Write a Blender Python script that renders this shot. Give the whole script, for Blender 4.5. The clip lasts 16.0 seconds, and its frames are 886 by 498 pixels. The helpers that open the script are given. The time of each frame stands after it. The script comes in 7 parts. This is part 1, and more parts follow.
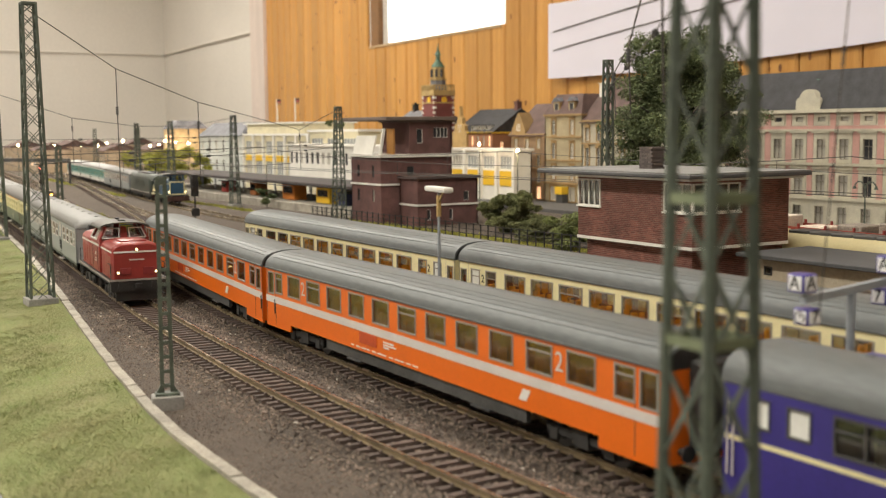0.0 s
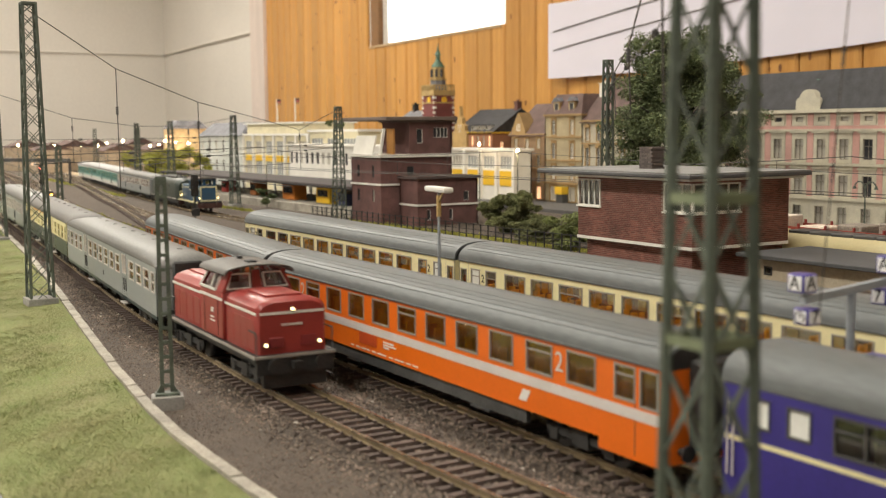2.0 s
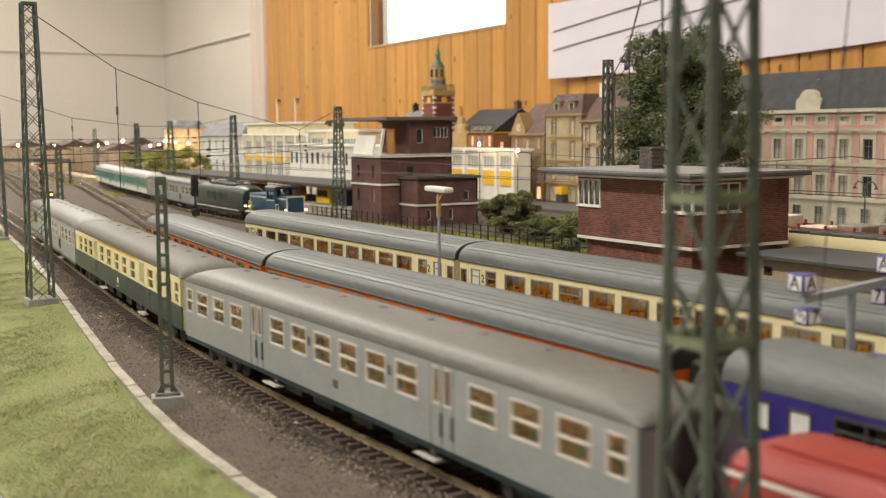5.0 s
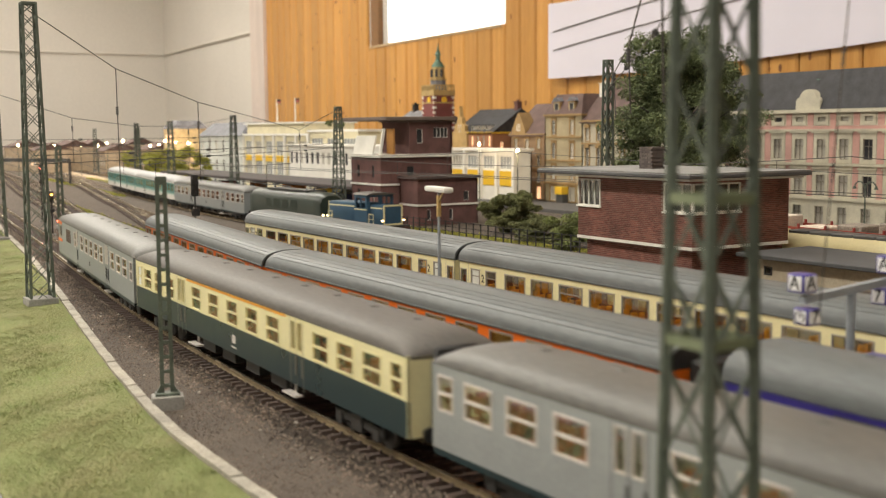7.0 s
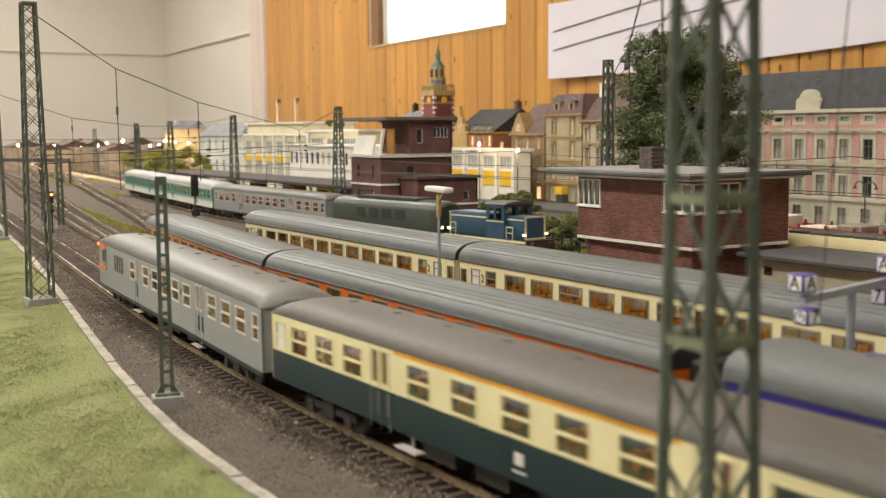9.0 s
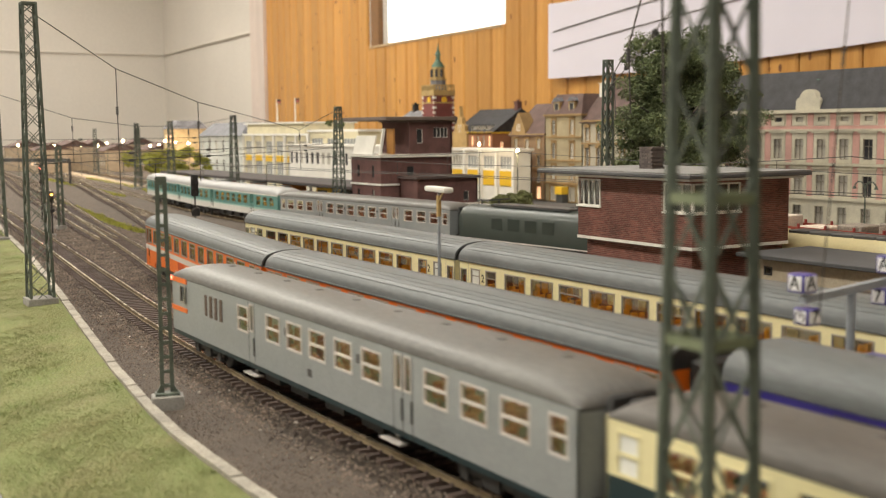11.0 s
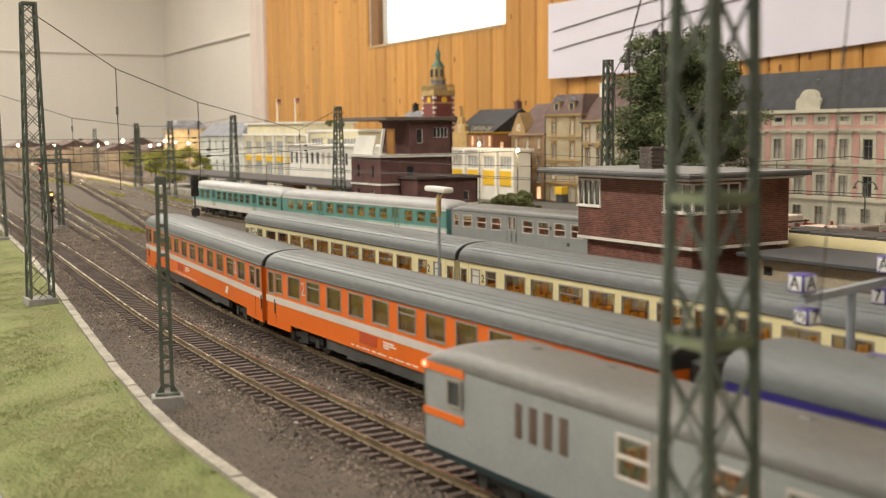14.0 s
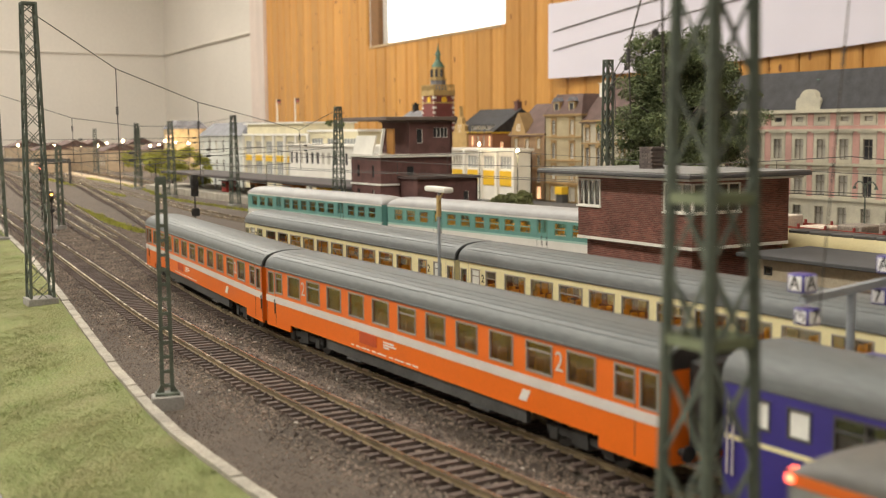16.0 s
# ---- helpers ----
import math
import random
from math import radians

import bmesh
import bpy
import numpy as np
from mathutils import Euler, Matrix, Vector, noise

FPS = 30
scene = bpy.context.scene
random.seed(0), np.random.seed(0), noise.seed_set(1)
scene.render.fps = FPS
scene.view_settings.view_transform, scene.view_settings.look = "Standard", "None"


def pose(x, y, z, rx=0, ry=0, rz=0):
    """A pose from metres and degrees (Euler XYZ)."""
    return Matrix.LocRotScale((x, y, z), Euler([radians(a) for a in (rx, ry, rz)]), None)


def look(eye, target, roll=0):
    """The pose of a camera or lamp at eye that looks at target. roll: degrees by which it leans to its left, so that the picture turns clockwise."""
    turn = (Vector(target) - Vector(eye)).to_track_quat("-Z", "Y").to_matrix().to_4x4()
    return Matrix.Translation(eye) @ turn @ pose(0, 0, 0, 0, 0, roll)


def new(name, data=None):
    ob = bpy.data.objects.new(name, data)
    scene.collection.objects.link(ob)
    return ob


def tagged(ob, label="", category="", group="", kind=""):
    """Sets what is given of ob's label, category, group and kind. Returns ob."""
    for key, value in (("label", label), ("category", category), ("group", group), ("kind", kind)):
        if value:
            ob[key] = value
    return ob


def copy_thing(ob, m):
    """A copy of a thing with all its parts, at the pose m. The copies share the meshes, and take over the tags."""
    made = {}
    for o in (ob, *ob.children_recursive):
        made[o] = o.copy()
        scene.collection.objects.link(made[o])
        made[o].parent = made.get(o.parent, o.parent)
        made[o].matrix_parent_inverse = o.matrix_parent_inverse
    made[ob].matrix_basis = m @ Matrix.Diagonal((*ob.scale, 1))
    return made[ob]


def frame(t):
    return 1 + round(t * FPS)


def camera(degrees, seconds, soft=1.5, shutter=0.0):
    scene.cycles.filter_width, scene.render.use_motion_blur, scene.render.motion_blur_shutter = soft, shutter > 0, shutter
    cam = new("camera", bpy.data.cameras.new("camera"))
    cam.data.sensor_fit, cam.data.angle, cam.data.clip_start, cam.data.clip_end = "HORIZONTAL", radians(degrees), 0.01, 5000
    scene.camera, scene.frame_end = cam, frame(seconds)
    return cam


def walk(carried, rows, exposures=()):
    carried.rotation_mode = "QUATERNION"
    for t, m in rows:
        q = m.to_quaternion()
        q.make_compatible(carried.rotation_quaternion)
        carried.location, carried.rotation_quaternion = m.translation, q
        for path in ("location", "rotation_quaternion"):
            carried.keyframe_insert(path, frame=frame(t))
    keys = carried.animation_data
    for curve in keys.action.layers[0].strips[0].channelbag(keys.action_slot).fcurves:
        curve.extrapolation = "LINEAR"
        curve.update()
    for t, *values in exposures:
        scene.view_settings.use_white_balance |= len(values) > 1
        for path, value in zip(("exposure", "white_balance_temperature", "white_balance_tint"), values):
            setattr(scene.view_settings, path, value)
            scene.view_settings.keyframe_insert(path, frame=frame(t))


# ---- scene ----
# A model railway at 1:87 in a panelled room. x runs along the tracks, y away from the camera, z up; rail tops lie at z = 0.
cam = camera(42.245, 16.0, soft=1.2, shutter=0.6)
EYE = (0.0, 0.0, 0.1038)
YAW, TILT = radians(30.725), radians(5.867)
AIM = (EYE[0] - math.cos(YAW) * math.cos(TILT), EYE[1] + math.sin(YAW) * math.cos(TILT), EYE[2] - math.sin(TILT))
walk(cam, [(0.0, look(EYE, AIM, -0.4655)), (16.0, look(EYE, AIM, -0.4655))])
cam.data.dof.use_dof = True
cam.data.dof.focus_distance = 0.72
cam.data.dof.aperture_fstop = 25.0

scene.view_settings.exposure = 0.0
world = bpy.data.worlds.new("world")
scene.world = world
world.use_nodes = True
world.node_tree.nodes["Background"].inputs[0].default_value = (0.9, 0.85, 0.8, 1)
world.node_tree.nodes["Background"].inputs[1].default_value = 0.05


def area_lamp(name, m, sx, sy, watts, colour):
    data = bpy.data.lights.new(name, "AREA")
    data.shape, data.size, data.size_y, data.energy, data.color = "RECTANGLE", sx, sy, watts, colour
    ob = new(name, data)
    ob.matrix_world = m
    return ob


CEIL = 1.55
WARM = (1.0, 0.945, 0.835)
LAMPS = [(-6.0, 0.9, 17), (-4.2, 0.9, 35), (-2.3, 0.45, 24), (-0.2, 0.45, 12), (-4.2, -0.7, 20), (-2.3, -0.9, 31), (-0.2, -0.9, 33)]
for lx, ly, watts in LAMPS:
    area_lamp("tube_light", pose(lx, ly, CEIL - 0.07), 1.25, 0.16, watts, WARM)

# ---------------------------------------------------------------- materials
def mat(name, col, rough=0.6, metal=0.0, var=0.12, scale=60.0, fine=900.0, bump=0.2, dist=0.0003, col2=None, emit=0.0, spec=0.5, objvar=0.0, island=0.0, coat=0.0, stretch=(1, 1, 1)):
    m = bpy.data.materials.new(name)
    m.use_nodes = True
    nt = m.node_tree
    N, L = nt.nodes, nt.links
    b = N["Principled BSDF"]
    b.inputs["Roughness"].default_value = rough
    b.inputs["Metallic"].default_value = metal
    b.inputs["Specular IOR Level"].default_value = spec
    b.inputs["Coat Weight"].default_value = coat
    tc = N.new("ShaderNodeTexCoord")
    mp = N.new("ShaderNodeMapping")
    mp.inputs["Scale"].default_value = stretch
    L.new(tc.outputs["Object"], mp.inputs["Vector"])
    n1, n2 = N.new("ShaderNodeTexNoise"), N.new("ShaderNodeTexNoise")
    for n, s, d in ((n1, scale, 3.0), (n2, fine, 2.0)):
        n.inputs["Scale"].default_value = s
        n.inputs["Detail"].default_value = d
        L.new(mp.outputs["Vector"], n.inputs["Vector"])
    mix = N.new("ShaderNodeMath")
    mix.operation = "MULTIPLY_ADD"
    mix.inputs[1].default_value = 0.6
    L.new(n1.outputs["Fac"], mix.inputs[0])
    half = N.new("ShaderNodeMath")
    half.operation = "MULTIPLY"
    half.inputs[1].default_value = 0.4
    L.new(n2.outputs["Fac"], half.inputs[0])
    L.new(half.outputs[0], mix.inputs[2])
    ramp = N.new("ShaderNodeValToRGB")
    c2 = col2 if col2 else tuple(c * (1 - 2.0 * var) for c in col)
    c1 = col if col2 else tuple(min(1, c * (1 + 1.2 * var)) for c in col)
    ramp.color_ramp.elements[0].position, ramp.color_ramp.elements[1].position = 0.34, 0.66
    ramp.color_ramp.elements[0].color = (*c2, 1)
    ramp.color_ramp.elements[1].color = (*c1, 1)
    L.new(mix.outputs[0], ramp.inputs[0])
    out = ramp.outputs[0]
    if objvar or island:
        src = N.new("ShaderNodeObjectInfo") if objvar else N.new("ShaderNodeNewGeometry")
        hsv = N.new("ShaderNodeHueSaturation")
        mr = N.new("ShaderNodeMapRange")
        a = objvar or island
        mr.inputs["To Min"].default_value, mr.inputs["To Max"].default_value = 1 - a, 1 + a
        L.new(src.outputs["Random" if objvar else "Random Per Island"], mr.inputs["Value"])
        L.new(mr.outputs[0], hsv.inputs["Value"])
        L.new(out, hsv.inputs["Color"])
        out = hsv.outputs[0]
    L.new(out, b.inputs["Base Color"])
    rr = N.new("ShaderNodeMapRange")
    rr.inputs["To Min"].default_value, rr.inputs["To Max"].default_value = max(0.03, rough - 0.1), min(1, rough + 0.1)
    L.new(n1.outputs["Fac"], rr.inputs["Value"])
    L.new(rr.outputs[0], b.inputs["Roughness"])
    if bump:
        bp = N.new("ShaderNodeBump")
        bp.inputs["Strength"].default_value, bp.inputs["Distance"].default_value = bump, dist
        L.new(n2.outputs["Fac"], bp.inputs["Height"])
        L.new(bp.outputs[0], b.inputs["Normal"])
    if emit:
        L.new(out, b.inputs["Emission Color"])
        b.inputs["Emission Strength"].default_value = emit
    return m


def glass_mat(name, tint=(0.9, 0.92, 0.9), gloss=0.05):
    m = bpy.data.materials.new(name)
    m.use_nodes = True
    nt = m.node_tree
    nt.nodes.remove(nt.nodes["Principled BSDF"])
    tr, gl, mx, lw, mr = (nt.nodes.new(k) for k in ("ShaderNodeBsdfTransparent", "ShaderNodeBsdfGlossy", "ShaderNodeMixShader", "ShaderNodeLayerWeight", "ShaderNodeMapRange"))
    tr.inputs[0].default_value = (*tint, 1)
    gl.inputs["Roughness"].default_value = gloss
    lw.inputs[0].default_value = 0.35
    mr.inputs["To Min"].default_value, mr.inputs["To Max"].default_value = 0.04, 0.40
    nt.links.new(lw.outputs["Facing"], mr.inputs["Value"])
    nt.links.new(mr.outputs[0], mx.inputs[0])
    nt.links.new(tr.outputs[0], mx.inputs[1])
    nt.links.new(gl.outputs[0], mx.inputs[2])
    nt.links.new(mx.outputs[0], nt.nodes["Material Output"].inputs[0])
    return m


MORANGE = mat("orange_paint", (0.74, 0.148, 0.009), 0.35, var=0.04, bump=0.03)
MSTRIPE = mat("light_grey_paint", (0.62, 0.58, 0.55), 0.4, var=0.05, bump=0.03)
MROOF = mat("grey_roof_paint", (0.125, 0.136, 0.138), 0.52, var=0.14, scale=40, bump=0.05, spec=0.4, stretch=(0.2, 1, 1))
MROOFD = mat("weathered_brown_grey_roof", (0.098, 0.090, 0.081), 0.58, var=0.16, scale=45, bump=0.06, stretch=(0.25, 1, 1))
MSILVROOF = mat("dirty_silver_roof", (0.125, 0.123, 0.115), 0.50, metal=0.1, var=0.16, scale=45, bump=0.06, stretch=(0.3, 1, 1))
MSILVER = mat("silver_paint", (0.325, 0.348, 0.353), 0.42, metal=0.25, var=0.07, bump=0.04)
MCREAM = mat("cream_paint", (0.74, 0.68, 0.40), 0.4, var=0.04, bump=0.03)
MGREEN = mat("dark_blue_green_paint", (0.011, 0.030, 0.036), 0.3, var=0.1, bump=0.03)
MBLUE = mat("deep_blue_paint", (0.036, 0.027, 0.20), 0.4, var=0.08, bump=0.03)
MMINT = mat("mint_green_paint", (0.13, 0.31, 0.28), 0.4, var=0.06, bump=0.03)
MWHITE = mat("white_paint", (0.72, 0.70, 0.66), 0.4, var=0.05, bump=0.03)
MRED = mat("oxide_red_paint", (0.275, 0.034, 0.028), 0.40, var=0.08, bump=0.04)
MBLACK = mat("black_underframe", (0.028, 0.027, 0.026), 0.6, var=0.3, bump=0.2)
MDGREY = mat("dark_grey_parts", (0.07, 0.07, 0.07), 0.55, var=0.2)
MLOCOG = mat("bottle_green_paint", (0.026, 0.038, 0.031), 0.4, var=0.12)
MLOCOB = mat("ocean_blue_paint", (0.03, 0.085, 0.15), 0.4, var=0.1)
MSEAT = mat("orange_seat_cloth", (0.84, 0.42, 0.04), 0.7, var=0.08)
MSEATB = mat("yellow_seat_plastic", (0.62, 0.36, 0.04), 0.6, var=0.08)
MSEATR = mat("brown_seat_plastic", (0.34, 0.10, 0.05), 0.6, var=0.1)
MFRAME = mat("window_aluminium", (0.34, 0.32, 0.28), 0.4, metal=0.3, var=0.05, bump=0)
MWARML = mat("coach_lamp_glow", (1.0, 0.80, 0.48), 0.5, var=0.0, bump=0, emit=10.0)
MHEAD = mat("headlamp_glow", (1.0, 0.74, 0.36), 0.3, var=0.0, bump=0, emit=5.0)
MTAIL = mat("tail_lamp_glow", (1.0, 0.12, 0.06), 0.3, var=0.0, bump=0, emit=8.0)
MGLASS = glass_mat("window_glass")
MFROST = mat("frosted_pane", (0.75, 0.76, 0.72), 0.3, var=0.05, bump=0)
MRAIL = mat("rail_steel", (0.58, 0.50, 0.38), 0.26, metal=0.9, var=0.15, bump=0.1)
MRAILR = mat("rusty_rail_side", (0.20, 0.15, 0.085), 0.6, metal=0.2, var=0.2)
MSLEEP = mat("brown_sleeper", (0.085, 0.06, 0.05), 0.8, var=0.25, objvar=0.25, stretch=(1, 0.2, 1))
MBALL = mat("ballast_ground", (0.130, 0.102, 0.080), 0.95, col2=(0.076, 0.060, 0.048), scale=110, fine=1500, bump=1.0, dist=0.001)
MSTONE = mat("ballast_stone", (0.192, 0.150, 0.122), 0.9, var=0.25, island=0.45)
MPALE = mat("pale_stone", (0.5, 0.46, 0.40), 0.9, var=0.2, island=0.3)
MKERB = mat("concrete_kerb", (0.37, 0.34, 0.285), 0.85, var=0.22, scale=70, bump=0.4)
MCONC = mat("concrete", (0.30, 0.29, 0.27), 0.85, var=0.15, bump=0.4)
MMAST = mat("mast_green_grey", (0.105, 0.125, 0.10), 0.55, var=0.2, bump=0.2)
MWIRE = mat("wire_dark", (0.05, 0.045, 0.04), 0.5, var=0.1, bump=0)
MGRASSG = mat("grass_ground", (0.215, 0.255, 0.095), 0.95, col2=(0.235, 0.215, 0.10), scale=30, fine=700, bump=0.7, dist=0.002)
MGRASS = mat("grass_blades", (0.225, 0.30, 0.10), 0.85, col2=(0.365, 0.345, 0.165), scale=26, fine=160, bump=0, island=0.28)
MBRICK = mat("red_brown_brick", (0.20, 0.085, 0.065), 0.8, var=0.2, objvar=0.25)
MBRICKD = mat("dark_brick_wall", (0.15, 0.075, 0.068), 0.85, var=0.2, bump=0.3)
MMORTAR = mat("mortar", (0.30, 0.22, 0.18), 0.9, var=0.15)
MTRIMW = mat("white_trim", (0.80, 0.78, 0.72), 0.5, var=0.05)
MSLATE = mat("dark_slate_roof", (0.055, 0.055, 0.06), 0.8, var=0.25, scale=90)
MSLATEB = mat("brown_tile_roof", (0.14, 0.09, 0.08), 0.85, var=0.2)
MSLATEG = mat("grey_slate_roof", (0.20, 0.20, 0.22), 0.8, var=0.2)
MPINK = mat("pink_render", (0.62, 0.36, 0.31), 0.8, var=0.08)
MSTUCCO = mat("pale_stucco", (0.60, 0.56, 0.44), 0.8, var=0.1)
MOCHRE = mat("ochre_stone", (0.34, 0.225, 0.10), 0.8, var=0.12)
MCREAMW = mat("cream_render", (0.74, 0.68, 0.48), 0.8, var=0.06)
MYELLOW = mat("yellow_panel", (0.80, 0.50, 0.03), 0.5, var=0.06)
MDARKP = mat("dark_pane", (0.05, 0.05, 0.055), 0.12, var=0.1, bump=0)
MCURT = mat("curtain_pane", (0.45, 0.42, 0.36), 0.35, var=0.15, bump=0)
MGLOWP = mat("lit_window_pane", (1.0, 0.55, 0.30), 0.4, var=0.1, bump=0, emit=1.2)
MCOPPER = mat("verdigris_copper", (0.09, 0.17, 0.12), 0.6, var=0.2)
MLEAF = mat("tree_leaves", (0.15, 0.185, 0.082), 0.8, var=0.3, island=0.45, bump=0)
MLEAFY = mat("yellow_green_leaves", (0.34, 0.34, 0.06), 0.8, var=0.2, island=0.3, bump=0)
MBARK = mat("bark", (0.05, 0.042, 0.034), 0.9, var=0.3)
MWALL = mat("white_plaster", (0.78, 0.74, 0.68), 0.9, var=0.03, scale=2.0, fine=60, bump=0.1, dist=0.002)
MPAPER = mat("poster_paper", (0.73, 0.71, 0.81), 0.7, var=0.02, scale=6, bump=0)
MSIGNB = mat("sign_blue", (0.06, 0.05, 0.26), 0.4, var=0.05, bump=0)
MSIGNW = mat("sign_white", (0.78, 0.78, 0.80), 0.4, var=0.02, bump=0)
MSTEELG = mat("grey_steel_post", (0.30, 0.33, 0.36), 0.45, var=0.1)
MLAMPG = mat("street_lamp_glow", (1.0, 0.78, 0.42), 0.4, var=0, bump=0, emit=40.0)
MTUBE = mat("fluorescent_tube", (1.0, 0.9, 0.78), 0.4, var=0, bump=0, emit=3.0)
MFLOOR = mat("grey_lino_floor", (0.25, 0.24, 0.22), 0.6, var=0.1, scale=4, fine=80)
MDAY = mat("bright_window_daylight", (1.0, 0.99, 0.97), 0.5, var=0, bump=0, emit=2.2)


# ---------------------------------------------------------------- mesh helpers
def part(name, bm, material, parent=None, label=""):
    me = bpy.data.meshes.new(name)
    bm.normal_update()
    bm.to_mesh(me)
    bm.free()
    me.set_sharp_from_angle(angle=radians(38))
    return share(name, me, material, parent, label)


def share(name, me, material, parent=None, label="", at=None):
    if material and not me.materials:
        me.materials.append(material)
    ob = new(name, me)
    if parent:
        ob.parent = parent
    if at is not None:
        ob.matrix_basis = at if isinstance(at, Matrix) else Matrix.Translation(at)
    if label:
        tagged(ob, label)
    return ob


def mesh_of(bm, material, name="piece"):
    me = bpy.data.meshes.new(name)
    bm.normal_update()
    bm.to_mesh(me)
    bm.free()
    me.materials.append(material)
    return me


def thing(name, m, label, category, group="", kind=""):
    ob = new(name)
    ob.empty_display_size = 0.01
    ob.matrix_basis = m if isinstance(m, Matrix) else Matrix.Translation(m)
    return tagged(ob, label, category, group, kind)


def hexa(bm, pts):
    v = [bm.verts.new(p) for p in pts]
    for f in ((3, 2, 1, 0), (4, 5, 6, 7), (0, 1, 5, 4), (1, 2, 6, 5), (2, 3, 7, 6), (3, 0, 4, 7)):
        bm.faces.new([v[i] for i in f])


def box(bm, x0, x1, y0, y1, z0, z1):
    x0, x1 = min(x0, x1), max(x0, x1)
    y0, y1 = min(y0, y1), max(y0, y1)
    z0, z1 = min(z0, z1), max(z0, z1)
    hexa(bm, [(x0, y0, z0), (x1, y0, z0), (x1, y1, z0), (x0, y1, z0), (x0, y0, z1), (x1, y0, z1), (x1, y1, z1), (x0, y1, z1)])


def rbox(bm, x0, x1, y0, y1, z0, z1, r, seg=2):
    """A box with rounded edges."""
    n = len(bm.verts)
    box(bm, x0, x1, y0, y1, z0, z1)
    bm.verts.ensure_lookup_table()
    vs = set(bm.verts[n:])
    es = [e for e in bm.edges if e.verts[0] in vs and e.verts[1] in vs]
    bmesh.ops.bevel(bm, geom=es, offset=r, segments=seg, affect="EDGES", profile=0.5, clamp_overlap=True)


def bar(bm, p, q, w, h=None, up=(0, 0, 1)):
    """A square bar from p to q."""
    p, q = Vector(p), Vector(q)
    h = h or w
    d = (q - p).normalized()
    u = Vector(up)
    if abs(d.dot(u)) > 0.98:
        u = Vector((1, 0, 0))
    s = d.cross(u).normalized() * (w / 2)
    u = s.cross(d).normalized() * (h / 2)
    hexa(bm, [p - s - u, p + s - u, p + s + u, p - s + u, q - s - u, q + s - u, q + s + u, q - s + u])


def rod(bm, p, q, r0, r1=None, n=8, caps=True):
    p, q = Vector(p), Vector(q)
    r1 = r0 if r1 is None else r1
    d = (q - p).normalized()
    u = Vector((0, 0, 1)) if abs(d.z) < 0.95 else Vector((1, 0, 0))
    a = d.cross(u).normalized()
    b = d.cross(a)
    rings = []
    for c, r in ((p, r0), (q, r1)):
        rings.append([bm.verts.new(c + (a * math.cos(k * 2 * math.pi / n) + b * math.sin(k * 2 * math.pi / n)) * r) for k in range(n)])
    for k in range(n):
        f = bm.faces.new((rings[0][k], rings[1][k], rings[1][(k + 1) % n], rings[0][(k + 1) % n]))
        f.smooth = n > 5
    if caps:
        bm.faces.new(rings[0])
        bm.faces.new(rings[1][::-1])


def loft(bm, sections, close=True, cap=True, smooth=True):
    """Skin a list of equal-length point rings."""
    rings = [[bm.verts.new(p) for p in s] for s in sections]
    n = len(rings[0])
    for a, b in zip(rings, rings[1:]):
        for k in range(n if close else n - 1):
            f = bm.faces.new((a[k], a[(k + 1) % n], b[(k + 1) % n], b[k]))
            f.smooth = smooth
    if cap:
        bm.faces.new(rings[0][::-1])
        bm.faces.new(rings[-1])
    return rings


def panel(bm, u0, u1, v0, v1, holes, thick, place):
    """A wall with rectangular holes; place(u, v, w) gives the point, w = 0 outside to thick inside."""
    us = sorted({u0, u1, *[c for h in holes for c in h[:2] if u0 < c < u1]})
    vs = sorted({v0, v1, *[c for h in holes for c in h[2:] if v0 < c < v1]})
    cache = {}

    def vert(u, v, w):
        k = (round(u, 6), round(v, 6), w)
        if k not in cache:
            cache[k] = bm.verts.new(place(u, v, w))
        return cache[k]

    def solid(i, j):
        if not (0 <= i < len(us) - 1 and 0 <= j < len(vs) - 1):
            return False
        cu, cv = (us[i] + us[i + 1]) / 2, (vs[j] + vs[j + 1]) / 2
        return not any(a < cu < b and c < cv < d for a, b, c, d in holes)

    for i in range(len(us) - 1):
        for j in range(len(vs) - 1):
            if not solid(i, j):
                continue
            a, b, c, d = us[i], us[i + 1], vs[j], vs[j + 1]
            bm.faces.new([vert(a, c, 0), vert(b, c, 0), vert(b, d, 0), vert(a, d, 0)])
            bm.faces.new([vert(a, d, thick), vert(b, d, thick), vert(b, c, thick), vert(a, c, thick)])
            for ok, p, q in ((solid(i, j - 1), (a, c), (b, c)), (solid(i + 1, j), (b, c), (b, d)), (solid(i, j + 1), (b, d), (a, d)), (solid(i - 1, j), (a, d), (a, c))):
                if not ok:
                    bm.faces.new([vert(*q, 0), vert(*p, 0), vert(*p, thick), vert(*q, thick)])


def lettering(name, text, size, m, material, parent=None, extrude=0.00006):
    cu = bpy.data.curves.new(name, "FONT")
    cu.body, cu.size, cu.extrude = text, size, extrude
    cu.align_x, cu.align_y = "CENTER", "CENTER"
    tmp = bpy.data.objects.new(name, cu)
    scene.collection.objects.link(tmp)
    dg = bpy.context.evaluated_depsgraph_get()
    me = bpy.data.meshes.new_from_object(tmp.evaluated_get(dg))
    bpy.data.objects.remove(tmp)
    me.materials.clear()
    return share(name, me, material, parent, "", m)


